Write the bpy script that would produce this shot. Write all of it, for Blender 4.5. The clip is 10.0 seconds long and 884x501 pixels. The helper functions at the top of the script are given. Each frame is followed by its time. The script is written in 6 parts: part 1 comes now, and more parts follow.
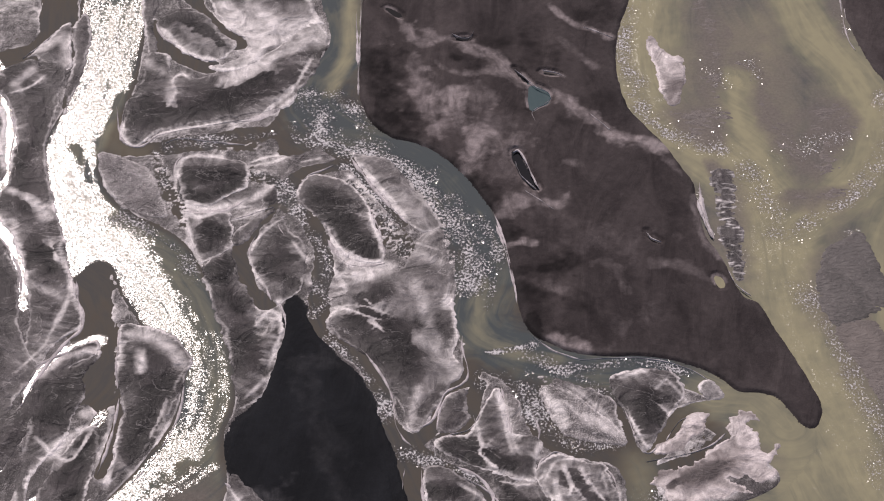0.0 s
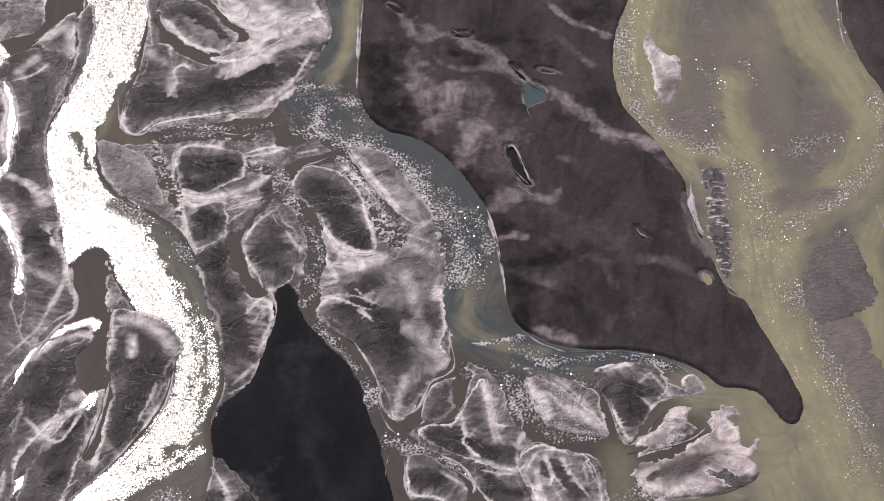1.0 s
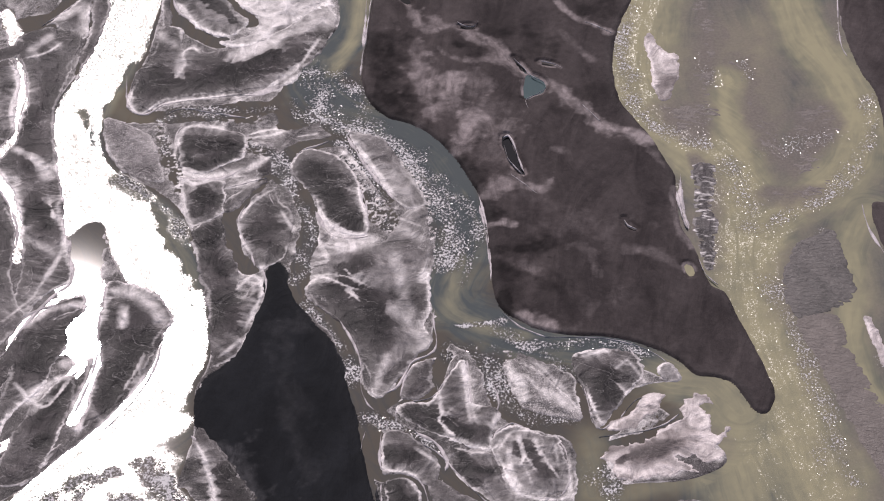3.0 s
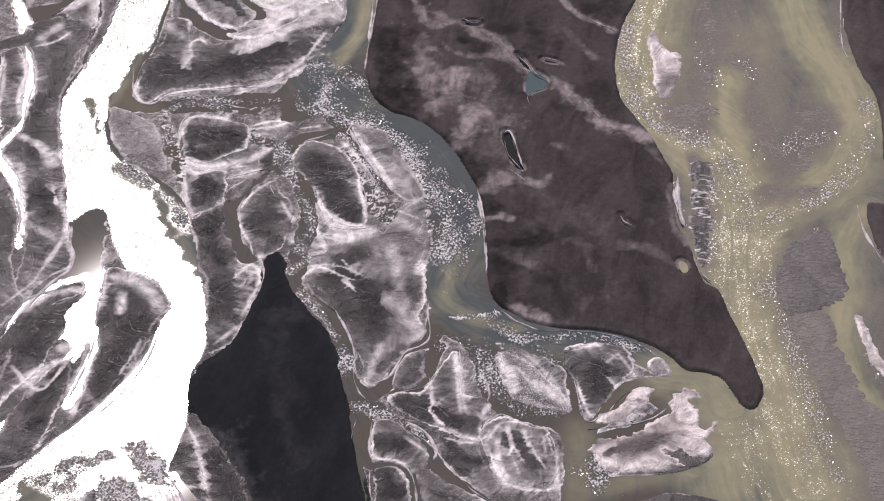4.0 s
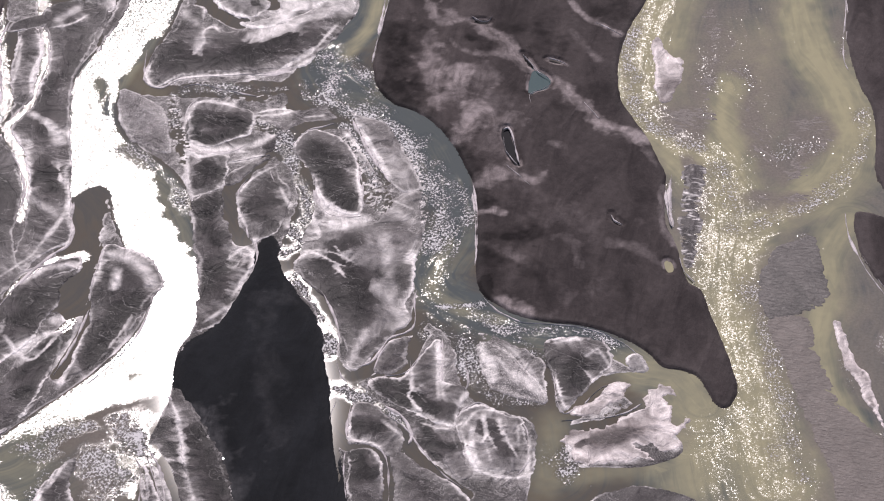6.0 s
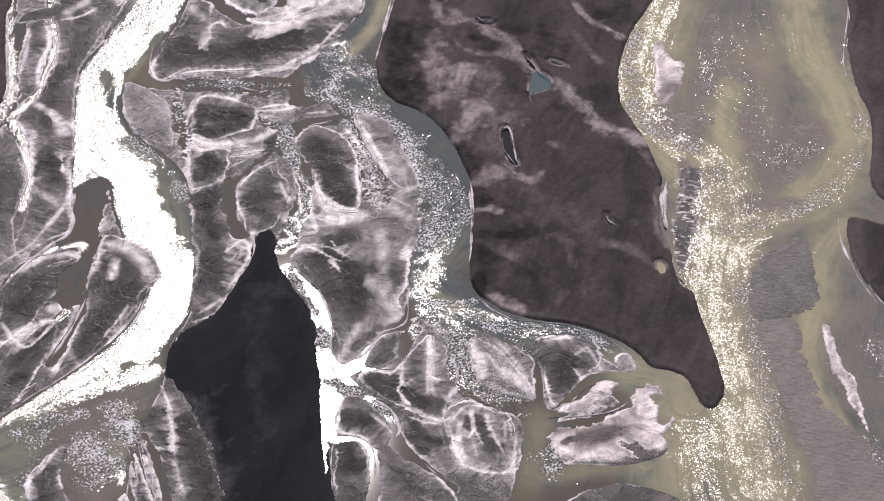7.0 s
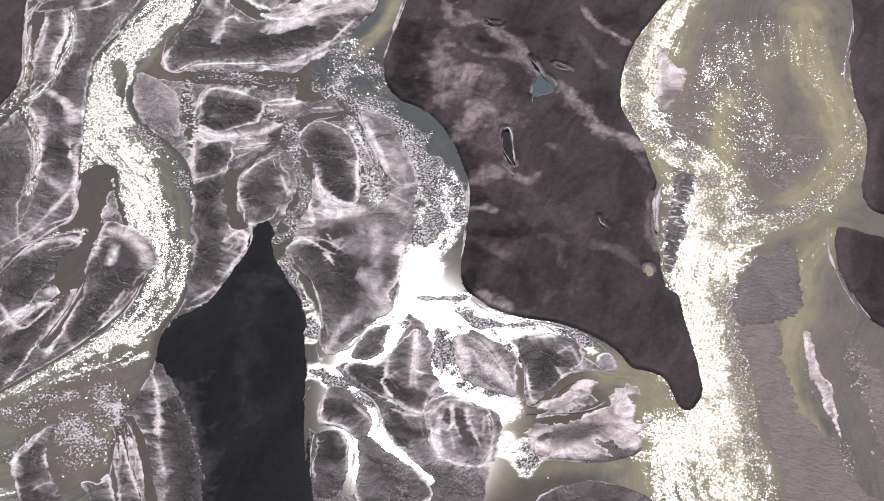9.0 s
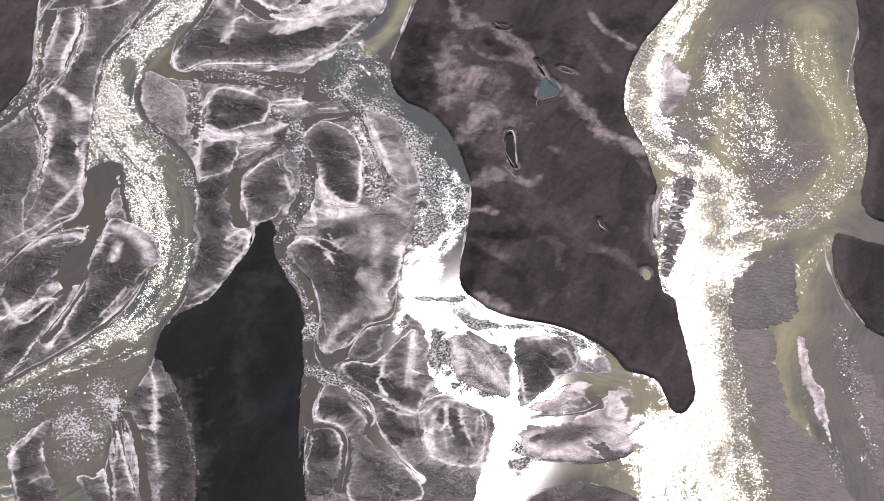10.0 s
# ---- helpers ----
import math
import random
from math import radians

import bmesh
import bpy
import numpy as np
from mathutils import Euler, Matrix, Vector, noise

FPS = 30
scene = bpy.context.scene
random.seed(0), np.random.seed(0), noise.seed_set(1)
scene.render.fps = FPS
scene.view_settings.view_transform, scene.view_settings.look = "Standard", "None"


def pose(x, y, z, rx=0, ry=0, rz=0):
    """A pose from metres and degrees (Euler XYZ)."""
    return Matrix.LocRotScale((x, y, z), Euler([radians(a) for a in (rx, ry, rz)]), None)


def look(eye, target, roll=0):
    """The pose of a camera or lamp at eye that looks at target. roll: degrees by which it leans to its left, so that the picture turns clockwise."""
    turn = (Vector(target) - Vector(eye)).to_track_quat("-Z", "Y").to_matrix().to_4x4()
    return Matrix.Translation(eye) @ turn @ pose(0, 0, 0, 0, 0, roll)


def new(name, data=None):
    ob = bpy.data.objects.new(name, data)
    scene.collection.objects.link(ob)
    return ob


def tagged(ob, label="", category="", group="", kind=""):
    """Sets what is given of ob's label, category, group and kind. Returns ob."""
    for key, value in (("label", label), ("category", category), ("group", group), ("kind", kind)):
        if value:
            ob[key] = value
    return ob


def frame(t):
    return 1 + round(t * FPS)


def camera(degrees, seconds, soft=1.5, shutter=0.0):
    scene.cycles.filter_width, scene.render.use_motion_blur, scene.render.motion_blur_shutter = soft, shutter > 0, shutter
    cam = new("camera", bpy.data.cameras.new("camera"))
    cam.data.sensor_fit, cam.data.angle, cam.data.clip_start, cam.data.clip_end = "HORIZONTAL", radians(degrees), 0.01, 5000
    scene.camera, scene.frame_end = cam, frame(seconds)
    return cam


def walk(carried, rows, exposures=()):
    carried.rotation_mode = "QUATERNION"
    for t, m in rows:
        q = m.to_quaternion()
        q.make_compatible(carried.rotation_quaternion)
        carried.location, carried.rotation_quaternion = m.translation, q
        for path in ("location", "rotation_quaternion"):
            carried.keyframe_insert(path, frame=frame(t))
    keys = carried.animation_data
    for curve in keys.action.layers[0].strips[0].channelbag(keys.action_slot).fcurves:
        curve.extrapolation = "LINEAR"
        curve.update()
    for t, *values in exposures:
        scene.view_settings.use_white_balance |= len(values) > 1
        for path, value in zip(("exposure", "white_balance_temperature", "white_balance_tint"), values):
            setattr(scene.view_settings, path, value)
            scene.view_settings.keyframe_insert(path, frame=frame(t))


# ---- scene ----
# Braided glacial river flats seen from high above with a long lens, against the sun.
cam = camera(14.0, 10.0, 1.1)
# seconds, x, y, z, and the turn in degrees about x, y, z
ROWS = [
    (0, 74.653, -976.927, 859.126, 48.7178, 2.1682, 2.4674),
    (0.5, 86.218, -984.401, 859.409, 48.8928, 2.0324, 3.148),
    (1, 98.727, -991.742, 861.565, 48.9992, 1.9431, 3.8251),
    (1.5, 110.793, -997.133, 861.781, 49.1125, 1.93, 4.4392),
    (2, 123.837, -1005.001, 862.684, 49.2809, 1.8846, 5.1223),
    (2.5, 135.333, -1011.865, 863.652, 49.4207, 1.7924, 5.7628),
    (4, 172.522, -1028.168, 867.588, 49.7126, 1.5635, 7.8165),
    (4.5, 184.474, -1033.181, 867.995, 49.8385, 1.4357, 8.5072),
    (5, 196.623, -1038.514, 869.69, 49.9398, 1.2218, 9.2595),
    (5.5, 209.406, -1042.759, 871.274, 50.0402, 1.073, 9.9849),
    (7, 248.768, -1053.75, 878.245, 50.2547, 0.6566, 12.1673),
    (7.5, 261.184, -1056.825, 881.742, 50.2732, 0.5899, 12.7846),
    (8, 273.67, -1059.169, 885.675, 50.2632, 0.5212, 13.42),
    (8.5, 286.932, -1060.68, 888.984, 50.2716, 0.5089, 14.0726),
    (9, 301.714, -1062.273, 891.868, 50.3209, 0.4988, 14.8046),
    (9.5, 313.682, -1063.937, 896.15, 50.3197, 0.4767, 15.4013),
    (10, 328.557, -1063.256, 900.455, 50.285, 0.5785, 16.0878),
]
walk(cam, [(t, pose(x, y, z, rx, ry, rz)) for t, x, y, z, rx, ry, rz in ROWS],
     exposures=[(0.0, -0.18, 6750, 21), (2.5, -0.04, 6580, 21), (10.0, 0.19, 6480, 19)])

# ---- sky and sun ----
SUN_WAY = Vector((-0.302, 1.067, 1.0)).normalized()
world = bpy.data.worlds.new("sky")
scene.world = world
world.use_nodes = True
wn = world.node_tree.nodes
sky = wn.new("ShaderNodeTexSky")
sky.sky_type = "NISHITA"
sky.sun_disc = False
sky.sun_elevation = math.asin(SUN_WAY.z)
sky.sun_rotation = math.atan2(SUN_WAY.x, SUN_WAY.y)
world.node_tree.links.new(sky.outputs[0], wn["Background"].inputs[0])
wn["Background"].inputs[1].default_value = 0.06
sun = new("sun", bpy.data.lights.new("sun", "SUN"))
sun.data.energy = 3.2
sun.data.angle = radians(0.53)
sun.data.color = (1.0, 0.96, 0.905)
sun.matrix_world = look((0, 0, 500), Vector((0, 0, 500)) - SUN_WAY)


# ---- materials ----
class Nodes:
    """A small writer for node materials."""

    def __init__(self, name):
        self.mat = bpy.data.materials.new(name)
        self.mat.use_nodes = True
        self.tree = self.mat.node_tree
        self.bsdf = self.tree.nodes["Principled BSDF"]
        self.place = self.add("ShaderNodeNewGeometry").outputs["Position"]

    def add(self, kind, **sets):
        n = self.tree.nodes.new(kind)
        if "operation" in sets:
            n.operation = sets["operation"]
        if "use_clamp" in sets:
            n.use_clamp = sets["use_clamp"]
        if "data_type" in sets:
            n.data_type = sets["data_type"]
        if "blend_type" in sets:
            n.blend_type = sets["blend_type"]
        if "attribute_name" in sets:
            n.attribute_name = sets["attribute_name"]
        if "feature" in sets:
            n.feature = sets["feature"]
        if "distribution" in sets:
            n.distribution = sets["distribution"]
        return n

    def wire(self, value, socket):
        if isinstance(value, bpy.types.NodeSocket):
            self.tree.links.new(value, socket)
        else:
            socket.default_value = value

    def attr(self, name):
        return self.add("ShaderNodeAttribute", attribute_name=name).outputs["Fac"]

    def noise(self, scale, detail=4.0, rough=0.55, stretch=None, turn=0.0, bend=0.0):
        p = self.place
        if stretch:
            m = self.add("ShaderNodeMapping")
            self.wire(p, m.inputs[0])
            m.inputs["Rotation"].default_value = (0, 0, radians(turn))
            m.inputs["Scale"].default_value = stretch
            p = m.outputs[0]
        n = self.add("ShaderNodeTexNoise")
        self.wire(p, n.inputs["Vector"])
        n.inputs["Scale"].default_value = scale
        n.inputs["Detail"].default_value = detail
        n.inputs["Roughness"].default_value = rough
        n.inputs["Distortion"].default_value = bend
        return n.outputs["Fac"]

    def math(self, op, a, b=0.0, c=0.0, clamp=False):
        n = self.add("ShaderNodeMath", operation=op, use_clamp=clamp)
        for v, s in zip((a, b, c), n.inputs):
            self.wire(v, s)
        return n.outputs[0]

    def vec(self, op, a, b=None, c=None, scale=None):
        n = self.add("ShaderNodeVectorMath", operation=op)
        for v, k in ((a, 0), (b, 1), (c, 2)):
            if v is not None:
                self.wire(v, n.inputs[k])
        if scale is not None:
            self.wire(scale, n.inputs["Scale"])
        return n.outputs[0]

    def span(self, v, a, b, c=0.0, d=1.0):
        n = self.add("ShaderNodeMapRange")
        for x, s in zip((v, a, b, c, d), n.inputs):
            self.wire(x, s)
        return n.outputs[0]

    def mix(self, fac, a, b):
        n = self.add("ShaderNodeMix", data_type="RGBA")
        self.wire(fac, n.inputs[0])
        for v, s in ((a, n.inputs[6]), (b, n.inputs[7])):
            self.wire(v if isinstance(v, bpy.types.NodeSocket) else (*v, 1.0), s)
        return n.outputs[2]

    def bump(self, height, strength, distance, normal=None):
        n = self.add("ShaderNodeBump")
        self.wire(height, n.inputs["Height"])
        self.wire(strength, n.inputs["Strength"])
        self.wire(distance, n.inputs["Distance"])
        if normal:
            self.wire(normal, n.inputs["Normal"])
        return n.outputs[0]

    def done(self, color, rough, normal=None, specular=0.5, ior=1.45):
        self.wire(color, self.bsdf.inputs["Base Color"])
        self.wire(rough, self.bsdf.inputs["Roughness"])
        self.wire(specular, self.bsdf.inputs["Specular IOR Level"])
        self.bsdf.inputs["IOR"].default_value = ior
        if normal:
            self.wire(normal, self.bsdf.inputs["Normal"])
        return self.mat


def sand_material(name, dark, middle, pale, dry=0.8, damp=0.4, gloss=0.3, streak=(1.0, 0.3, 1.0), turn=20):
    """River sand: pale silt and wetness come from the plan, the drift marks and the grain from noise."""
    n = Nodes(name)
    silt, wet, fringe = n.attr("silt"), n.attr("wet"), n.attr("fringe")
    broad = n.noise(0.022, 5.0, 0.5, streak, turn, 1.2)
    drift = n.noise(0.075, 6.0, 0.55, streak, turn + 12, 1.8)
    grain = n.noise(0.45, 6.0, 0.65)
    fine = n.noise(2.2, 3.0, 0.7)
    tone = n.math("ADD", n.math("MULTIPLY", broad, 0.48), n.math("ADD", n.math("MULTIPLY", drift, 0.40), n.math("MULTIPLY", grain, 0.12)))
    base = n.mix(n.span(tone, 0.36, 0.64), dark, middle)
    wisp = n.span(n.noise(0.10, 6.0, 0.58, (1.0, 0.45, 1.0), turn + 10, 2.2), 0.34, 0.66, 0.4, 1.35)
    f = n.math("MULTIPLY_ADD", n.math("SUBTRACT", grain, 0.5), n.math("MULTIPLY_ADD", silt, 0.5, 0.05), n.math("MULTIPLY", silt, wisp))
    base = n.mix(n.span(f, 0.04, 1.0), base, pale)
    base = n.mix(n.span(silt, -0.5, 0.0), tuple(0.55 * c for c in dark), base)
    moist = n.math("MULTIPLY", n.span(n.noise(0.026, 5.0, 0.6, streak, turn - 20, 1.5), 0.50, 0.60), n.span(grain, 0.35, 0.6, 0.15, 0.5))
    base = n.mix(n.math("MULTIPLY", moist, n.span(silt, 0.4, 0.0)), base, tuple(0.6 * c for c in dark))
    speck = n.math("ADD", n.math("MULTIPLY", fine, 0.5), n.math("ADD", n.math("MULTIPLY", fringe, 0.2), n.math("MULTIPLY", grain, 0.3)))
    vary = n.add("ShaderNodeMix", data_type="RGBA", blend_type="MULTIPLY")
    vary.inputs[0].default_value = 1.0
    n.wire(base, vary.inputs[6])
    n.wire(n.span(speck, 0.33, 0.67, 0.72, 1.28), vary.inputs[7])
    rough = n.math("MULTIPLY_ADD", n.math("SUBTRACT", grain, 0.5), 0.2, n.span(wet, 0.0, 1.0, dry, damp))
    height = n.math("ADD", n.math("MULTIPLY", drift, 2.6), n.math("ADD", n.math("MULTIPLY", grain, 0.4), n.math("MULTIPLY", fine, 0.12)))
    normal = n.bump(height, 0.6, 0.7)
    return n.done(vary.outputs[2], rough, normal, n.span(wet, 0.2, 1.0, 0.06, gloss))


def feathered_material(name, dark, middle, pale, gloss=0.3):
    """Wet sand of the bars: silt and wet sheen put into the colour at the edge, combed inwards by draining water,
    smooth and dark on the back.
    """
    n = Nodes(name)
    inner, run, silt, rim, wet, stony = (n.attr(k) for k in ("inner", "run", "silt", "rim", "wet", "stony"))
    grain = n.noise(0.35, 6.0, 0.62)
    fine = n.noise(2.0, 3.0, 0.7)
    both = n.add("ShaderNodeCombineXYZ")
    n.wire(run, both.inputs[0])
    n.wire(n.math("MULTIPLY", inner, 0.16), both.inputs[1])
    hair = n.add("ShaderNodeTexNoise")
    n.wire(both.outputs[0], hair.inputs["Vector"])
    hair.inputs["Scale"].default_value = 0.6
    hair.inputs["Detail"].default_value = 5.0
    hair.inputs["Roughness"].default_value = 0.62
    hair.inputs["Distortion"].default_value = 0.5
    comb = hair.outputs["Fac"]
    marble = n.noise(0.04, 4.0, 0.45, (0.8, 1.0, 1.0), 35, 1.0)
    wisp = n.noise(0.085, 6.0, 0.5, (1.0, 0.75, 1.0), 25, 2.6)
    # silt and wet sheen painted pale at the water's edge, in strands up the bar
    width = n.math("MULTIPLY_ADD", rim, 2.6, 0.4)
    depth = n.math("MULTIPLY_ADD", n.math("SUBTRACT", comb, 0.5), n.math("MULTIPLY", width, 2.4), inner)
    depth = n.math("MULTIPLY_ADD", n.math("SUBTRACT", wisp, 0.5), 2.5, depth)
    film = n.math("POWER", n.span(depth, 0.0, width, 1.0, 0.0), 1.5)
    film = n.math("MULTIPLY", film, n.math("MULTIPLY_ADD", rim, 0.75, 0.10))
    # patches of pale silt and painted sheen on the back, torn into wisps
    torn = n.math("MULTIPLY_ADD", n.math("SUBTRACT", wisp, 0.5), 1.6, n.math("MULTIPLY_ADD", n.math("SUBTRACT", grain, 0.5), 0.7, 0.75))
    glow = n.math("MULTIPLY", n.math("MAXIMUM", torn, 0.0), n.math("MAXIMUM", silt, 0.0))
    veins = []
    for scale, thin, turn in ((0.055, 0.010, 30), (0.12, 0.016, -20), (0.06, 0.011, 75)):
        bent = n.noise(scale, 4.0, 0.55, (0.6, 1.0, 1.0), turn, 1.5)
        line = n.span(n.math("ABSOLUTE", n.math("SUBTRACT", bent, 0.5)), 0.0, thin, 1.0, 0.0)
        veins.append(n.math("MULTIPLY", line, n.span(n.noise(scale * 0.6, 3.0, 0.6), 0.45, 0.62)))
    vein = n.math("MAXIMUM", veins[0], veins[1])
    rill = n.math("MULTIPLY", veins[2], n.span(silt, 0.25, 0.0))
    f = n.math("ADD", film, n.math("MULTIPLY_ADD", vein, 0.22, glow))
    # sparkle of wet stones, painted as white specks where it is stony
    f = n.math("ADD", f, n.math("MULTIPLY", n.span(n.noise(2.6, 3.0, 0.7), 0.50, 0.64), n.math("MULTIPLY", stony, 0.65)))
    f = n.span(f, 0.03, 0.95)
    tone = n.math("ADD", n.math("MULTIPLY", wisp, 0.38), n.math("ADD", n.math("MULTIPLY", comb, 0.05), n.math("MULTIPLY", marble, 0.57)))
    tone = n.math("MULTIPLY_ADD", n.math("MINIMUM", silt, 0.0), 0.30, tone)
    tone = n.math("MULTIPLY_ADD", rill, -0.07, tone)
    base = n.mix(n.span(tone, 0.34, 0.64), dark, middle)
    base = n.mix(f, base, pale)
    speck = n.math("ADD", n.math("MULTIPLY", fine, 0.6), n.math("MULTIPLY", grain, 0.4))
    vary = n.add("ShaderNodeMix", data_type="RGBA", blend_type="MULTIPLY")
    vary.inputs[0].default_value = 1.0
    n.wire(base, vary.inputs[6])
    n.wire(n.span(speck, 0.33, 0.67, 0.75, 1.25), vary.inputs[7])
    rough = n.math("MULTIPLY_ADD", n.math("SUBTRACT", grain, 0.5), 0.2, n.span(wet, 0.0, 1.0, 0.75, 0.42))
    rough = n.math("MULTIPLY_ADD", f, -0.10, rough)
    height = n.math("ADD", n.math("MULTIPLY_ADD", rill, -0.12, n.math("MULTIPLY", wisp, 1.5)), n.math("ADD", n.math("MULTIPLY", comb, 0.06), n.math("ADD", n.math("MULTIPLY", grain, 0.25), n.math("MULTIPLY", fine, 0.05))))
    normal = n.bump(height, 0.8, 0.9)
    return n.done(vary.outputs[2], rough, normal, n.math("MULTIPLY_ADD", f, 0.25, n.span(wet, 0.2, 1.0, 0.03, 0.4 * gloss)))


def shoal_material(name, deep, dry):
    """Sand under a finger of water: smooth, finely rippled, a little glossy."""
    n = Nodes(name)
    broad = n.noise(0.06, 5.0, 0.55, (1.0, 0.5, 1.0), 10, 1.6)
    ripple = n.noise(0.9, 3.0, 0.6, (0.45, 1.0, 1.0), 20, 0.8)
    fine = n.noise(2.6, 3.0, 0.7)
    tone = n.math("ADD", n.math("MULTIPLY", broad, 0.5), n.math("ADD", n.math("MULTIPLY", ripple, 0.35), n.math("MULTIPLY", fine, 0.15)))
    col = n.mix(n.span(tone, 0.34, 0.66), deep, dry)
    normal = n.bump(n.math("MULTIPLY_ADD", fine, 0.3, ripple), 0.8, 0.45)
    return n.done(col, n.span(fine, 0.3, 0.7, 0.30, 0.5), normal, 0.25, 1.33)


def water_material(name, clear, milky, bed, shoal=(0.22, 0.190, 0.168)):
    """Opaque glacial water: milk, shallows and riffles come from the plan; the waves are small facets that each mirror the sun or not."""
    n = Nodes(name)
    milk, shallow, riffle, chop, lilac, run, off = (n.attr(k) for k in ("milk", "shallow", "riffle", "chop", "lilac", "run", "off"))
    both = n.add("ShaderNodeCombineXYZ")
    n.wire(n.math("MULTIPLY", run, 0.05), both.inputs[0])
    n.wire(n.math("MULTIPLY", off, 0.35), both.inputs[1])
    strand = n.add("ShaderNodeTexNoise")
    n.wire(both.outputs[0], strand.inputs["Vector"])
    strand.inputs["Scale"].default_value = 0.8
    strand.inputs["Detail"].default_value = 5.0
    strand.inputs["Roughness"].default_value = 0.55
    strand.inputs["Distortion"].default_value = 1.2
    flow = strand.outputs["Fac"]
    swirl = n.noise(0.035, 5.0, 0.55, (1.0, 0.5, 1.0), 12, 1.8)
    grain = n.noise(0.9, 4.0, 0.65)
    m = n.math("MULTIPLY_ADD", n.math("SUBTRACT", swirl, 0.5), 0.7, n.math("MULTIPLY_ADD", n.math("SUBTRACT", flow, 0.5), 0.8, milk), clamp=True)
    col = n.mix(m, clear, milky)
    s = n.math("MULTIPLY_ADD", n.math("SUBTRACT", swirl, 0.5), 0.6, n.math("MULTIPLY_ADD", n.math("SUBTRACT", flow, 0.5), 0.5, shallow))
    floor_tone = n.mix(lilac, bed, n.mix(n.span(grain, 0.35, 0.65), tuple(0.82 * c for c in shoal), tuple(1.12 * c for c in shoal)))
    col = n.mix(n.math("MULTIPLY", n.span(s, 0.1, 0.9), 0.92), col, floor_tone)
    patch = n.span(n.noise(0.16, 5.0, 0.7, None, 0.0, 0.8), 0.36, 0.60, 0.5, 1.1)
    rips = n.span(flow, 0.35, 0.62, 0.45, 1.15)
    chop = n.math("MULTIPLY", n.math("MULTIPLY", chop, rips), n.span(n.noise(0.22, 5.0, 0.7, None, 0.0, 0.6), 0.32, 0.62, 0.55, 1.2))
    chop = n.math("MULTIPLY", chop, n.span(n.noise(1.0, 3.0, 0.7, (1.0, 0.7, 1.0), 10), 0.35, 0.65, 0.45, 1.35))
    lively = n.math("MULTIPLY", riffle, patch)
    # wet stones where it riffles; white water and sun glints painted as white specks
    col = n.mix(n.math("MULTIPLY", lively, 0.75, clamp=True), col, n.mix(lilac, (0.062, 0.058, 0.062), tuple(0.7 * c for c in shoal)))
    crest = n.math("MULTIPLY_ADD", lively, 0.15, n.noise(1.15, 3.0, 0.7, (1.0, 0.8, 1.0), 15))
    foam_glints = n.math("MULTIPLY", n.span(crest, 0.62, 0.70), n.span(lively, 0.04, 0.3))
    col = n.mix(foam_glints, col, (0.74, 0.71, 0.71))
    tilts = []
    for scale, size in ((5.6, 0.30), (3.0, 0.34)):
        cell = n.add("ShaderNodeTexVoronoi", feature="F1")
        n.wire(n.place, cell.inputs["Vector"])
        cell.inputs["Scale"].default_value = scale
        v = n.vec("MULTIPLY_ADD", cell.outputs["Color"], (2, 2, 0), (-1, -1, 0))
        parts = n.add("ShaderNodeSeparateXYZ")
        n.wire(cell.outputs["Color"], parts.inputs[0])
        broken = n.math("MULTIPLY", n.math("LESS_THAN", parts.outputs[2], n.math("MULTIPLY", lively, 1.4)), size)
        tilts.append(n.vec("SCALE", v, scale=n.math("MULTIPLY_ADD", chop, 0.066, broken)))
    tilt = n.vec("ADD", *tilts)
    flat = n.add("ShaderNodeNewGeometry").outputs["Normal"]
    normal = n.vec("NORMALIZE", n.vec("ADD", flat, tilt))
    body = n.add("ShaderNodeBsdfDiffuse")
    n.wire(col, body.inputs["Color"])
    gloss = n.add("ShaderNodeBsdfGlossy", distribution="BECKMANN")
    n.wire((0.8, 0.8, 0.8, 1), gloss.inputs["Color"])
    n.wire(n.math("MULTIPLY_ADD", n.math("MAXIMUM", chop, lively), 0.145, 0.085), gloss.inputs["Roughness"])
    n.wire(normal, gloss.inputs["Normal"])
    fres = n.add("ShaderNodeFresnel")
    fres.inputs["IOR"].default_value = 1.33
    mixed = n.add("ShaderNodeMixShader")
    n.wire(n.math("MULTIPLY", fres.outputs[0], n.math("MULTIPLY_ADD", n.span(lively, 0.0, 0.5), -0.5, 1.0, clamp=True)), mixed.inputs[0])
    n.wire(body.outputs[0], mixed.inputs[1])
    n.wire(gloss.outputs[0], mixed.inputs[2])
    n.tree.nodes.remove(n.bsdf)
    n.wire(mixed.outputs[0], n.tree.nodes["Material Output"].inputs["Surface"])
    return n.mat


PLAIN_SAND = sand_material("plain_sand", (0.037, 0.030, 0.031), (0.108, 0.089, 0.087), (0.36, 0.305, 0.30), 0.85, 0.6, 0.1, (1.0, 0.35, 1.0), 55)
BLACK_SAND = sand_material("black_sand", (0.0125, 0.0130, 0.0152), (0.022, 0.0230, 0.0265), (0.11, 0.105, 0.11), 0.85, 0.65, 0.05)
BAR_SAND = sand_material("bar_sand", (0.030, 0.026, 0.029), (0.080, 0.069, 0.075), (0.66, 0.59, 0.595), 0.8, 0.42, 0.3)
FEATHER_SAND = feathered_material("feathered_sand", (0.028, 0.025, 0.026), (0.105, 0.091, 0.092), (0.86, 0.79, 0.775))
FEATHER_LILAC = feathered_material("feathered_lilac_sand", (0.11, 0.092, 0.090), (0.33, 0.28, 0.27), (0.80, 0.70, 0.68), 0.25)
DARK_SHOAL = shoal_material("dark_shoal_sand", (0.060, 0.056, 0.054), (0.19, 0.168, 0.158))
SHOAL_SAND = shoal_material("shoal_sand", (0.145, 0.124, 0.113), (0.245, 0.208, 0.188))
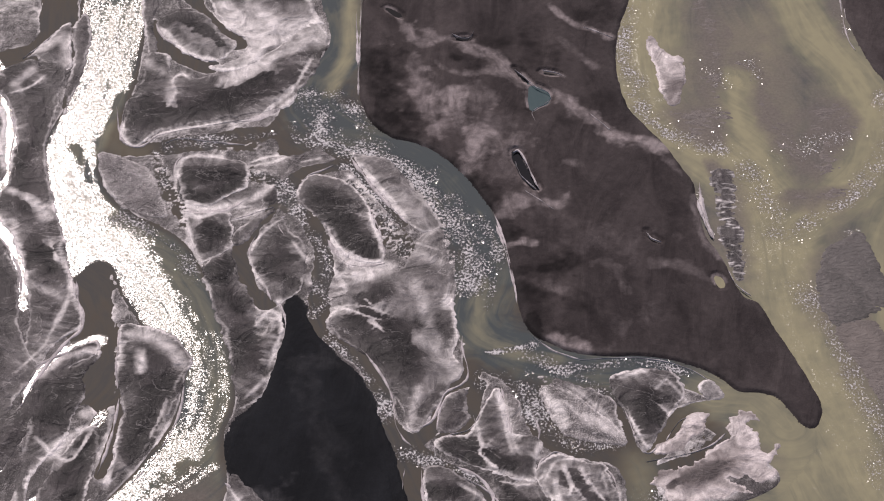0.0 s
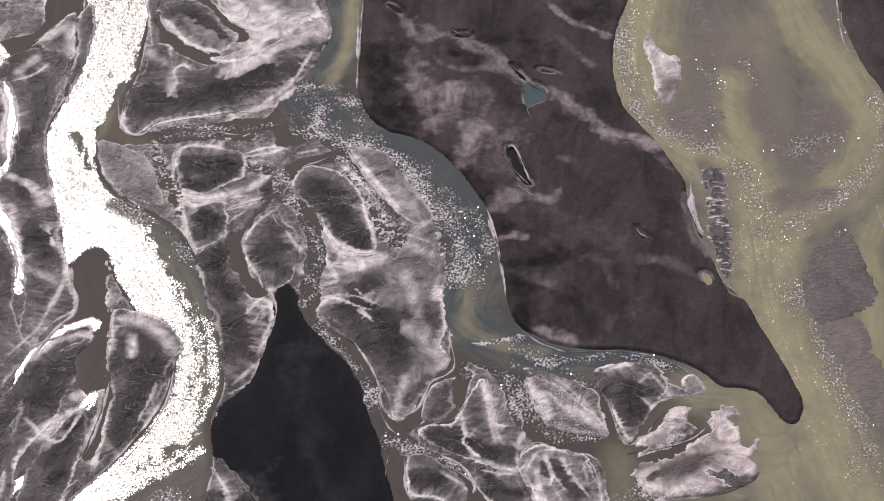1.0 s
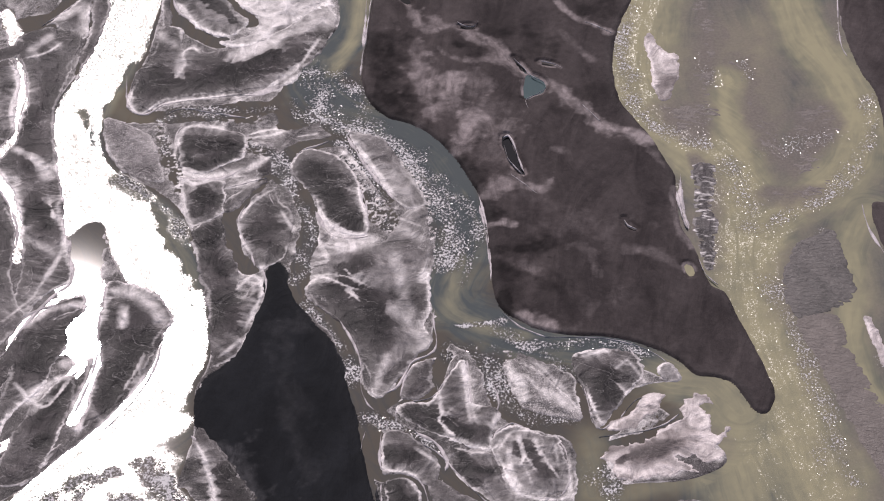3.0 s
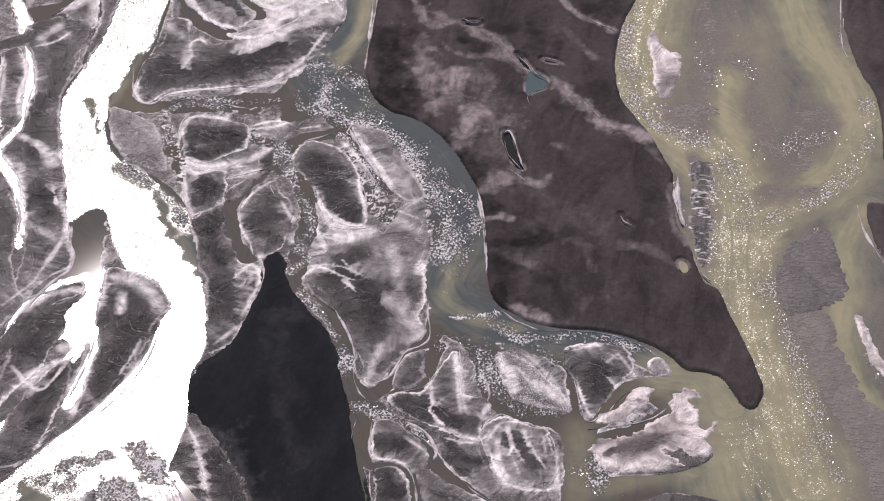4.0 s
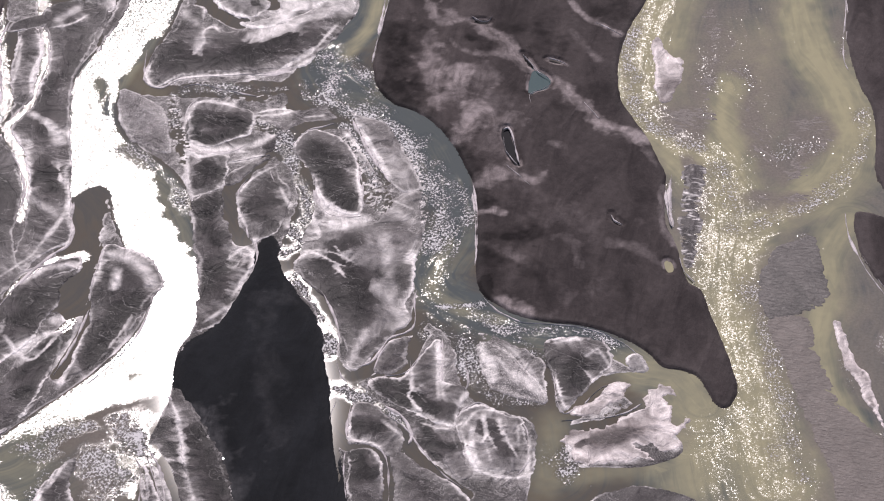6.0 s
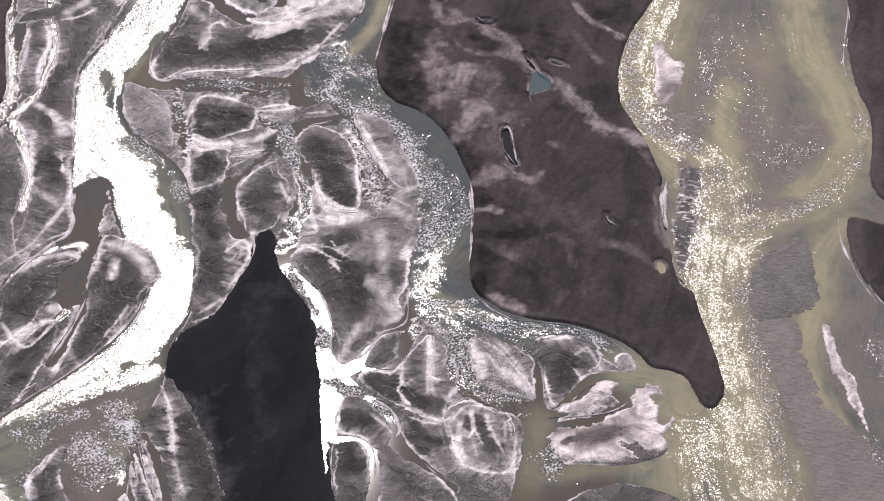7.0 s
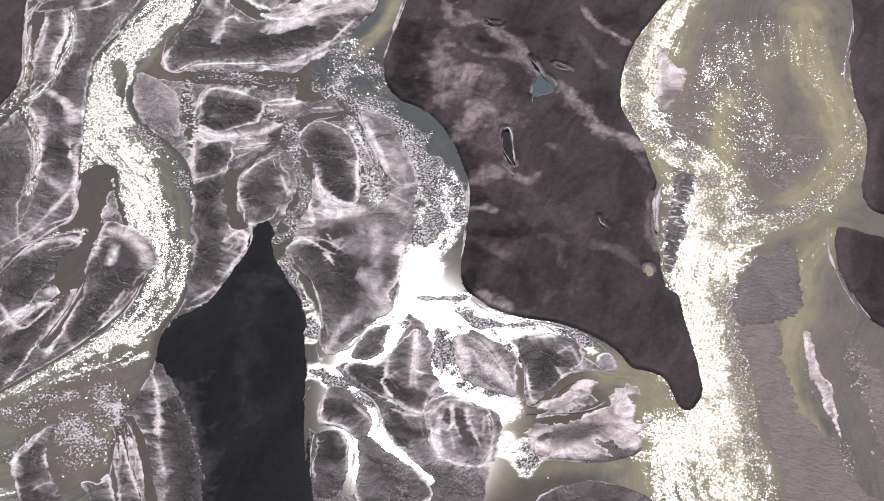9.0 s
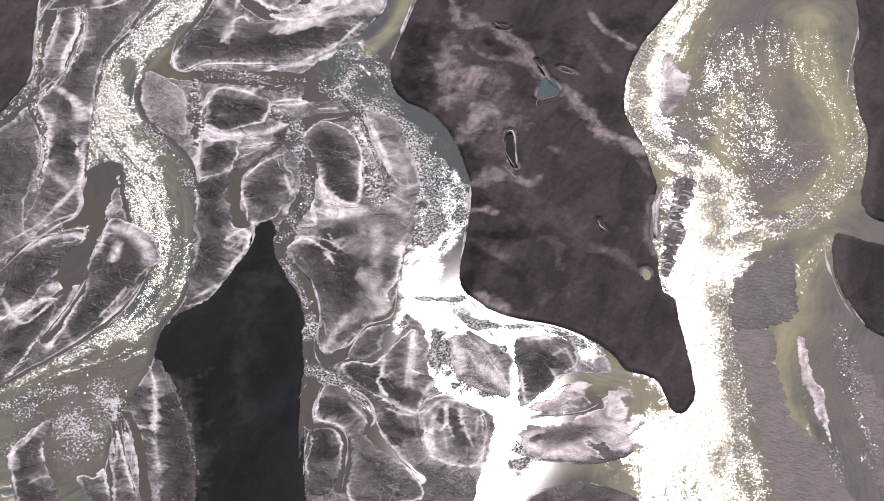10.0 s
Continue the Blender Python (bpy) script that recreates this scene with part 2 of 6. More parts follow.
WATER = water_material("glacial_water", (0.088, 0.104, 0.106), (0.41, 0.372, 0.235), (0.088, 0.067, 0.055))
DARK_WATER = water_material("still_dark_water", (0.012, 0.013, 0.016), (0.03, 0.03, 0.03), (0.014, 0.013, 0.013))
TEAL_WATER = water_material("pond_water", (0.075, 0.115, 0.120), (0.12, 0.17, 0.17), (0.09, 0.10, 0.10))


# ---- plan helpers ----
def lattice(x, y, seed):
    """Smooth value noise, 0 to 1."""
    table = np.random.RandomState(seed).rand(256, 256)
    i, j = np.floor(x).astype(int), np.floor(y).astype(int)
    u, v = x - i, y - j
    u, v = u * u * (3 - 2 * u), v * v * (3 - 2 * v)
    at = lambda a, b: table[a % 256, b % 256]
    return (at(i, j) * (1 - u) + at(i + 1, j) * u) * (1 - v) + (at(i, j + 1) * (1 - u) + at(i + 1, j + 1) * u) * v


def fractal(x, y, scale, seed, octaves=4):
    total, size, norm = 0.0, 1.0, 0.0
    for k in range(octaves):
        total = total + size * lattice(x * scale * 2**k + 17.3 * k, y * scale * 2**k - 9.1 * k, seed + k)
        norm += size
        size *= 0.55
    return total / norm


def smooth(points, closed, steps=5):
    """A rounded course through the given places."""
    p = np.array(points, float)
    n = len(p)
    out = []
    for i in range(n if closed else n - 1):
        a, b, c, d = (p[(i + k) % n] if closed else p[min(max(i + k, 0), n - 1)] for k in (-1, 0, 1, 2))
        for t in np.arange(steps) / steps:
            out.append(0.5 * (2 * b + (c - a) * t + (2 * a - 5 * b + 4 * c - d) * t**2 + (3 * b - a - 3 * c + d) * t**3))
    if not closed:
        out.append(p[-1])
    return np.array(out)


def reach(x, y, line, closed):
    """Distance to a course, the length along it, and for a closed one whether a place lies inside."""
    best, along = np.full(x.shape, 1e9), np.zeros(x.shape)
    inside = np.zeros(x.shape, bool)
    length = 0.0
    n = len(line)
    for i in range(n if closed else n - 1):
        (ax, ay), (bx, by) = line[i], line[(i + 1) % n]
        dx, dy = bx - ax, by - ay
        size = math.hypot(dx, dy) + 1e-9
        t = np.clip(((x - ax) * dx + (y - ay) * dy) / size**2, 0, 1)
        d = np.hypot(x - ax - t * dx, y - ay - t * dy)
        near = d < best
        best = np.where(near, d, best)
        along = np.where(near, length + t * size, along)
        length += size
        if closed and abs(dy) > 1e-9:
            inside ^= ((ay > y) != (by > y)) & (x < dx * (y - ay) / dy + ax)
    return best, along, inside


def ramp(v, a, b):
    t = np.clip((v - a) / (b - a), 0, 1)
    return t * t * (3 - 2 * t)


def enlarge(a, shape, step):
    """Bilinear growth of an array that was taken at every step-th place."""
    j, i = np.minimum(np.arange(shape[0]) / step, a.shape[0] - 1.001), np.minimum(np.arange(shape[1]) / step, a.shape[1] - 1.001)
    j0, i0 = j.astype(int), i.astype(int)
    v, u = (j - j0)[:, None], (i - i0)[None, :]
    top = a[np.ix_(j0, i0)] * (1 - u) + a[np.ix_(j0, i0 + 1)] * u
    low = a[np.ix_(j0 + 1, i0)] * (1 - u) + a[np.ix_(j0 + 1, i0 + 1)] * u
    return top * (1 - v) + low * v


def distance(x, y, line, closed, step=3):
    """Distance to a course, worked out on a coarser grid; inside an outline it is positive, outside negative."""
    if min(x.shape) < step * 3:
        step = 1
    if step > 1:
        xx = np.concatenate([x[0], x[0, -1] + (x[0, -1] - x[0, -2]) * np.arange(1, step + 1)])[::step]
        yy = np.concatenate([y[:, 0], y[-1, 0] + (y[-1, 0] - y[-2, 0]) * np.arange(1, step + 1)])[::step]
        cx, cy = np.meshgrid(xx, yy)
    else:
        cx, cy = x, y
    d, along, inside = reach(cx, cy, line, closed)
    if closed:
        d = np.where(inside, d, -d)
    return enlarge(d, x.shape, step) if step > 1 else d


class Field:
    """The plan's grid, on which regions and strokes are laid."""

    def __init__(self, xs, ys):
        self.xs, self.ys = xs, ys
        self.x, self.y = np.meshgrid(xs, ys)

    def window(self, line, margin):
        (x0, y0), (x1, y1) = line.min(0) - margin, line.max(0) + margin
        i0, i1 = np.searchsorted(self.xs, (x0, x1))
        j0, j1 = np.searchsorted(self.ys, (y0, y1))
        return slice(j0, max(j1, j0 + 1)), slice(i0, max(i1, i0 + 1))

    def region(self, points, margin=12.0, wobble=0.9, seed=3):
        """Signed distance to an outline (inside is positive) in a window round it."""
        line = smooth(points, True)
        w = self.window(line, margin)
        x, y = self.x[w], self.y[w]
        s = distance(x, y, line, True) + wobble * 2 * (fractal(x, y, 0.22, seed) - 0.5)
        return w, s

    def stroke(self, layer, points, width, amount, seed=5, ragged=0.5, least=0.0):
        """Adds a soft band along a course to a layer."""
        line = smooth(points, False)
        w = self.window(line, width * 4.5)
        x, y = self.x[w], self.y[w]
        bend = width * ragged * 1.6
        d = distance(x, y, line, False) + bend * (fractal(x, y, 0.07, seed) - 0.5)
        d = np.maximum(d, 0) * (1 + ragged * 1.6 * (fractal(x, y, 0.2, seed + 3) - 0.5))
        value = amount * (1 - ramp(d, 0.0, width * 1.25)) * (1 + ragged * (fractal(x, y, 0.35, seed + 5) - 0.5))
        layer[w] = np.where(layer[w] < 0, layer[w] + value, np.maximum(layer[w], value)) if amount > 0 else np.maximum(layer[w] + value, least)

    def feather(self, layer, points, width, amount, seed):
        """A crisp band along a course, from which combed strands fade to both sides."""
        line = smooth(points, False)
        w = self.window(line, width * 6 + 2)
        x, y = self.x[w], self.y[w]
        d, along, _ = reach(x + 1.6 * (fractal(x, y, 0.12, seed) - 0.5), y + 1.6 * (fractal(x, y, 0.12, seed + 1) - 0.5), line, False)
        length = along.max()
        ends = ramp(along, 0, 0.12 * length) * ramp(length - along, 0, 0.12 * length)
        swell = 0.4 + 1.1 * lattice(along * 0.16, along * 0, seed + 2)
        core = 1 - ramp(d, 0.22 * width * swell, 0.62 * width * swell)
        comb = 0.55 * lattice(along * 0.75, d * 0.10, seed + 3) + 0.45 * lattice(along * 1.7, d * 0.2, seed + 4)
        strands = 0.75 * np.exp(-d / (1.5 * width + 0.5)) * ramp(comb, 0.25, 0.8)
        layer[w] = np.maximum(layer[w], amount * np.maximum(core * (0.3 + 0.7 * ends), strands * ends))


def sheet(name, field, height, keep, material, layers, origin=(0, 0), pick=None):
    """One mesh of the kept cells of a grid, with the layers as attributes."""
    cells = keep[:-1, :-1] & keep[1:, :-1] & keep[:-1, 1:] & keep[1:, 1:]
    if pick is not None:
        cells &= pick[:-1, :-1]
    jj, ii = np.nonzero(cells)
    width = len(field.xs)
    quads = np.stack([jj * width + ii, jj * width + ii + 1, (jj + 1) * width + ii + 1, (jj + 1) * width + ii], 1)
    used, quads = np.unique(quads, return_inverse=True)
    quads = quads.reshape(-1, 4)
    co = np.stack([field.x.ravel()[used] - origin[0], field.y.ravel()[used] - origin[1], height.ravel()[used]], 1)
    me = bpy.data.meshes.new(name)
    me.vertices.add(len(used))
    me.vertices.foreach_set("co", co.astype(np.float32).ravel())
    me.loops.add(quads.size)
    me.loops.foreach_set("vertex_index", quads.astype(np.int32).ravel())
    me.polygons.add(len(quads))
    me.polygons.foreach_set("loop_start", np.arange(0, quads.size, 4, dtype=np.int32))
    me.polygons.foreach_set("use_smooth", np.ones(len(quads), bool))
    for key, layer in layers.items():
        a = me.attributes.new(key, "FLOAT", "POINT")
        a.data.foreach_set("value", layer.ravel()[used].astype(np.float32))
    me.update(calc_edges=True)
    me.materials.append(material)
    ob = new(name, me)
    ob.location = (*origin, 0)
    return ob


# ---- the plan: raised plains ----
PLAIN_CENTRE = [(-39.3, 194.2), (-38.7, 171.6), (-37.8, 142.1), (-37.0, 117.1), (-36.1, 96.2), (-34.5, 84.2), (-31.5, 75.7), (-26.8, 68.3), (-20.5, 63.3), (-11.9, 60.3), (-3.2, 54.0), (4.6, 44.2), (12.4, 31.3), (18.6, 18.6), (22.5, 4.5), (25.0, -10.9), (27.2, -24.5), (30.0, -37.9), (34.0, -45.2), (41.0, -50.2), (49.0, -54.8), (60.8, -56.2), (72.6, -56.2), (84.4, -58.7)]
PLAIN_CENTRE += [(94.1, -63.3), (99.9, -68.1), (105.6, -74.1), (113.4, -74.6), (120.0, -78.5), (125.0, -87.7), (129.6, -92.3), (133.2, -89.0), (134.4, -82.1), (131.8, -72.3), (126.5, -58.1), (121.5, -46.5), (116.7, -34.8), (113.5, -27.4), (108.2, -24.4), (104.7, -13.9), (100.9, -3.2), (96.0, 7.6), (93.1, 21.7), (91.2, 37.6), (85.0, 51.5), (79.8, 61.4), (73.5, 71.4), (67.1, 82.1)]
PLAIN_CENTRE += [(63.4, 99.2), (62.4, 116.6), (63.6, 130.7), (67.1, 146.9), (72.3, 170.7), (76.8, 193.3)]
PLAIN_BLACK = [(-53.7, -26.4), (-54.5, -33.9), (-54.4, -42.8), (-56.2, -51.2), (-58.2, -65.9), (-61.9, -81.9), (-67.3, -88.6), (-70.1, -99.6), (-68.7, -111.0), (-61.3, -121.3), (-48.5, -136.8), (-39.7, -150.4), (-33.5, -164.5), (-27.6, -184.2), (-19.0, -212.1), (21.6, -200.8), (10.0, -173.8), (1.2, -148.6), (-4.2, -131.0), (-9.2, -112.8), (-14.6, -94.4), (-21.7, -76.0), (-28.3, -64.7), (-36.2, -55.6), (-42.6, -43.2), (-46.5, -33.5), (-51.1, -26.0)]
PLAIN_EAST = [(131.4, 241.5), (141.2, 191.4), (148.0, 163.6), (150.7, 137.6), (158.1, 109.6), (165.5, 92.1), (168.7, 73.9), (170.0, 55.4), (173.5, 44.5), (179.8, 38.9), (194.5, 38.3), (228.9, 45.9), (194.3, 258.7)]
PLAIN_EAST_LOW = [(167.2, 28.2), (165.5, 23.1), (166.0, 16.0), (170.3, 1.3), (178.8, -13.8), (187.6, -25.1), (195.6, -29.7), (212.2, -35.2), (241.4, -30.4), (230.6, 35.6), (200.9, 27.4), (183.4, 25.5)]
PLAIN_WEST = [(-256.7, 100.1), (-201.1, 115.3), (-191.3, 83.5), (-182.5, 56.6), (-177.0, 38.5), (-177.9, 22.3), (-183.2, 7.4), (-207.6, -18.0)]

# ---- the plan: wet sand flats, and the channels cut into them ----
RIVER_WEST = [(-146.8, 155.4), (-146.3, 127.1), (-146.0, 95.8), (-147.1, 81.1), (-151.0, 65.4), (-150.9, 49.9), (-145.9, 28.7), (-139.9, 8.1), (-135.6, -6.9), (-132.5, -15.8), (-129.0, -8.5), (-120.7, -6.0), (-113.4, -22.7), (-105.4, -38.4), (-95.0, -55.1), (-88.0, -65.4), (-86.6, -78.0), (-88.9, -90.9), (-94.9, -105.6), (-102.0, -119.7), (-112.5, -135.9), (-124.2, -154.6), (-142.9, -176.0), (-133.3, -210.9), (-60.3, -200.6), (-67.4, -167.9), (-69.1, -157.0), (-70.6, -145.1)]
RIVER_WEST += [(-69.6, -133.2), (-68.9, -118.7), (-71.1, -106.9), (-71.7, -94.7), (-69.6, -81.9), (-70.3, -66.2), (-73.7, -50.5), (-78.4, -34.7), (-85.2, -15.5), (-93.7, 2.2), (-104.8, 12.2), (-117.0, 21.2), (-126.3, 32.1), (-130.8, 45.2), (-129.5, 54.6), (-127.8, 67.8), (-125.1, 83.3), (-123.2, 98.8), (-122.6, 122.3), (-123.4, 158.5)]
RIVER_MIDDLE = [(-60.6, 194.4), (-56.9, 164.3), (-52.0, 145.9), (-47.7, 127.8), (-49.5, 115.4), (-55.2, 103.2), (-59.9, 92.2), (-60.7, 83.3), (-56.4, 74.1), (-47.0, 61.7), (-35.0, 56.4), (-22.0, 50.8), (-10.9, 38.7), (-0.8, 22.7), (5.5, 4.5), (6.8, -10.9), (5.6, -26.0), (8.1, -43.8), (13.3, -50.2), (25.3, -56.0), (37.3, -61.2), (53.1, -66.3), (66.8, -65.4), (80.4, -67.3), (90.1, -72.4), (101.7, -79.4), (113.1, -84.9), (126.1, -100.0), (141.2, -102.7)]
RIVER_MIDDLE += [(134.6, -75.1), (113.4, -72.3), (94.1, -61.0), (74.6, -53.9), (48.9, -51.9), (30.7, -34.9), (23.7, -1.7), (16.8, 23.3), (-3.3, 57.3), (-29.7, 74.0), (-35.2, 113.6), (-38.9, 194.2)]
RIVER_EAST = [(65.5, 208.7), (60.4, 120.1), (66.1, 78.8), (89.1, 39.2), (104.6, -22.9), (123.5, -58.1), (130.1, -94.5), (122.7, -86.3), (109.5, -75.2), (97.8, -78.6), (89.0, -85.0)]
RIVER_EAST += [(119.7, -113.2), (108.3, -127.0), (89.0, -131.4), (75.8, -136.7), (77.3, -161.9), (71.9, -179.2), (249.5, -154.1), (237.7, 252.0), (95.9, 233.4)]
FLATS = [(-294.6, 182.2), (-47.0, 214.6), (-28.7, 96.2), (22.0, 19.7), (35.7, -41.9), (105.9, -70.1), (115.9, -87.0), (120.4, -110.2), (123.1, -172.0), (-171.1, -224.4)]
CHANNELS = []
CHANNELS.append(([(-52.5, 81.7), (-57.8, 73.5), (-67.1, 68.5), (-80.1, 64.9), (-95.2, 61.0), (-110.6, 58.2), (-120.8, 57.6)], 3.6))
CHANNELS.append(([(-59.9, 78.8), (-61.2, 67.5), (-57.6, 60.6)], 6.0))
CHANNELS.append(([(-126.3, 58.7), (-127.9, 71.5), (-126.3, 88.8)], 4.0))
CHANNELS.append(([(-44.7, 58.7), (-36.2, 48.9), (-43.8, 47.5), (-54.1, 42.6), (-58.4, 36.2), (-58.7, 26.2), (-52.4, 19.3), (-46.6, 9.7), (-42.8, -2.9), (-42.3, -14.7), (-42.8, -26.5)], 2.6))
CHANNELS.append(([(-42.8, -26.5), (-41.4, -39.5), (-34.2, -49.0), (-24.6, -60.5), (-17.7, -74.7), (-14.1, -89.8), (-8.2, -101.2), (-6.5, -116.0), (-5.5, -133.6), (0.8, -161.5)], 2.8))
CHANNELS.append(([(-61.4, 28.7), (-68.8, 10.1), (-72.4, 1.0)], 1.6))
CHANNELS.append(([(-73.6, 1.5), (-72.2, -9.6), (-68.3, -19.9), (-62.4, -29.2)], 2.8))
CHANNELS.append(([(-36.1, 48.6), (-25.4, 32.5), (-14.5, 14.7)], 1.8))
CHANNELS.append(([(12.6, -53.1), (12.7, -66.8), (5.6, -74.0), (2.1, -90.0), (-4.9, -98.9)], 2.6))
CHANNELS.append(([(16.0, -70.1), (12.9, -80.5), (13.2, -90.6), (5.0, -97.0)], 2.6))
CHANNELS.append(([(-5.6, -100.9), (5.4, -110.8), (14.4, -115.5), (21.3, -126.4), (25.7, -135.1), (34.9, -142.4), (47.4, -152.1)], 2.0))
CHANNELS.append(([(-4.1, -112.7), (-0.4, -132.9), (11.7, -135.0), (17.6, -144.9), (21.5, -164.2)], 2.0))
CHANNELS.append(([(19.3, -58.6), (30.9, -68.0), (36.1, -85.9), (42.5, -97.8), (54.9, -102.1), (65.7, -106.6), (70.8, -114.2)], 4.2))
CHANNELS.append(([(34.2, -59.7), (51.6, -65.2), (65.5, -75.7), (70.0, -93.4), (72.9, -112.4)], 3.6))
CHANNELS.append(([(69.6, -105.4), (73.1, -128.4), (74.4, -162.3)], 4.5))
CHANNELS.append(([(112.2, -81.4), (90.9, -82.0), (83.6, -88.5), (79.1, -101.1), (73.0, -108.5)], 2.6))
CHANNELS.append(([(105.6, -85.4), (99.0, -98.9), (88.1, -108.2), (73.8, -114.3)], 2.2))
CHANNELS.append(([(-127.9, -8.3), (-123.5, -30.9), (-119.4, -56.8), (-116.5, -75.7)], 7.0))
CHANNELS.append(([(-113.6, -84.9), (-119.1, -101.3), (-123.5, -117.3), (-137.8, -134.3)], 2.0))
CHANNELS.append(([(-119.2, -48.6), (-130.7, -55.1), (-137.9, -69.1), (-141.4, -88.7), (-148.1, -111.5)], 2.6))
CHANNELS.append(([(-108.7, -74.7), (-108.3, -93.6), (-111.4, -115.6)], 1.6))
CHANNELS.append(([(-183.9, 120.0), (-168.2, 81.3), (-164.8, 63.5), (-164.3, 47.3), (-164.7, 35.1), (-169.0, 23.1), (-158.7, 7.8), (-151.8, -10.3), (-148.5, -30.2)], 2.4))
CHANNELS.append(([(-202.3, 114.9), (-189.9, 83.9), (-181.1, 57.0), (-175.2, 39.0), (-175.6, 22.1), (-181.4, 2.8)], 3.4))
CHANNELS.append(([(-187.2, 88.9), (-181.2, 65.3), (-174.5, 42.5)], 2.6))
CHANNELS.append(([(-69.8, -147.5), (-62.9, -166.3), (-53.5, -182.4), (-39.3, -214.8)], 1.6))
CHANNELS.append(([(-67.1, -146.8), (-57.3, -161.6), (-49.2, -178.2), (-33.5, -213.2)], 1.4))
CHANNELS.append(([(-89.7, -161.0), (-78.6, -183.2), (-61.5, -220.9)], 5.0))
CHANNELS.append(([(-109.1, 164.6), (-102.9, 146.2), (-91.1, 127.3), (-84.0, 121.6)], 3.0))
CHANNELS.append(([(-119.5, 133.6), (-113.6, 119.3), (-104.1, 112.2), (-94.7, 106.2)], 3.2))
CHANNELS.append(([(-153.9, 161.2), (-151.3, 135.6), (-146.7, 110.6), (-147.1, 82.9)], 1.8))
CHANNELS.append(([(-176.5, 110.8), (-164.2, 117.8), (-158.9, 128.4), (-159.4, 150.2)], 4.5))
RIFFLES = (
    ([(-35.0, 36.5), (-23.7, 17.0), (-11.9, -0.4), (-0.9, -7.3)], 6.0),
    ([(-22.0, 51.8), (-8.7, 36.1), (2.7, 13.9), (6.5, -4.8)], 7.0),
    ([(-72.0, 42.3), (-60.8, 36.6), (-51.5, 23.7), (-45.0, 7.1)], 5.0),
    ([(-43.9, -26.6), (-40.3, -39.4), (-32.7, -51.3)], 5.0),
    ([(35.4, -67.4), (46.2, -84.5), (60.8, -100.7)], 10.0),
    ([(21.1, -56.7), (36.0, -57.9), (53.2, -61.8)], 6.0),
    ([(-104.5, 61.6), (-88.4, 61.2), (-74.5, 60.2)], 6.0),
    ([(-117.3, -6.2), (-107.3, -25.3), (-93.7, -46.7)], 7.0),
    ([(-4.1, -103.7), (7.0, -120.1), (16.9, -130.5), (27.1, -143.5)], 6.0),
    ([(-109.2, 51.8), (-102.3, 31.0), (-95.2, 14.2)], 4.0),
    ([(74.5, -126.8), (81.9, -130.1)], 7.0),
)

# pale silt and painted wet sheen (positive), damp dark backs (negative), on bars and flats
FILMS = []
FILMS.append(([(-84.2, 119.6), (-75.1, 109.1), (-85.0, 100.1)], 6.0, 0.7))
FILMS.append(([(-108.4, 100.8), (-107.5, 91.3), (-108.9, 81.6)], 2.5, 0.6))
FILMS.append(([(-119.3, 76.5), (-103.6, 78.6), (-87.2, 88.3), (-72.9, 97.9)], 8.0, -0.5))
FILMS.append(([(-64.8, 80.0), (-57.4, 89.3)], 3.0, 0.9))
FILMS.append(([(-101.4, 47.4), (-95.9, 53.6), (-81.9, 51.8)], 2.0, 0.7))
FILMS.append(([(-94.4, 25.6), (-84.8, 22.7), (-70.6, 29.9), (-65.1, 36.0)], 3.5, 0.8))
FILMS.append(([(-75.3, 47.3), (-63.5, 50.7), (-59.8, 54.8)], 2.0, 0.7))
FILMS.append(([(-95.8, 42.7), (-86.7, 42.1), (-77.5, 41.5)], 5.0, -0.6))
FILMS.append(([(-95.7, 21.2), (-91.9, 4.2), (-85.8, -8.8)], 2.0, 0.6))
FILMS.append(([(-86.9, 11.8), (-80.8, 9.2)], 6.0, -0.5))
FILMS.append(([(-79.0, -14.6), (-75.4, -9.0)], 6.0, -0.8))
FILMS.append(([(-74.1, -27.4), (-69.4, -26.8)], 6.0, -0.7))
FILMS.append(([(-79.0, 16.4), (-68.9, 21.3), (-64.9, 23.6)], 2.0, 0.7))
FILMS.append(([(-70.1, 0.3), (-66.4, 9.4), (-59.2, 17.4)], 1.5, 0.6))
FILMS.append(([(-62.7, -9.0), (-56.9, -4.8)], 5.0, -0.4))
FILMS.append(([(-54.7, 5.8), (-47.7, -7.0)], 2.0, 0.6))
FILMS.append(([(-64.0, -39.3), (-60.1, -32.2), (-55.0, -38.1), (-56.1, -51.3), (-58.0, -62.9)], 2.5, 0.8))
FILMS.append(([(-65.4, -78.2), (-57.1, -67.5)], 2.0, 0.5))
FILMS.append(([(-67.3, -59.3), (-70.7, -43.5)], 7.0, -0.4))
FILMS.append(([(-41.1, 4.2), (-35.3, -3.6), (-28.0, -7.7), (-19.1, -8.5), (-28.9, -14.5)], 3.5, 0.9))
FILMS.append(([(-27.1, 23.5), (-21.8, -3.4)], 1.5, 0.6))
FILMS.append(([(-42.2, 21.4), (-33.2, 8.7), (-27.1, -0.7)], 7.0, -0.6))
FILMS.append(([(-35.4, 50.8), (-27.4, 37.6), (-18.4, 24.7), (-12.6, 16.7)], 2.0, 0.9))
FILMS.append(([(-14.7, 28.7), (-5.9, 15.9)], 6.0, 0.25))
FILMS.append(([(-55.4, 43.8), (-42.7, 47.7)], 1.5, 0.7))
FILMS.append(([(-44.0, 60.6), (-40.1, 52.0)], 2.5, 0.8))
FILMS.append(([(-38.0, -12.4), (-32.9, -21.8)], 2.5, 0.7))
FILMS.append(([(-6.9, 8.9), (-2.9, 11.1)], 3.0, 0.4))
FILMS.append(([(-9.4, -1.7), (0.2, -7.2)], 4.0, 0.3))
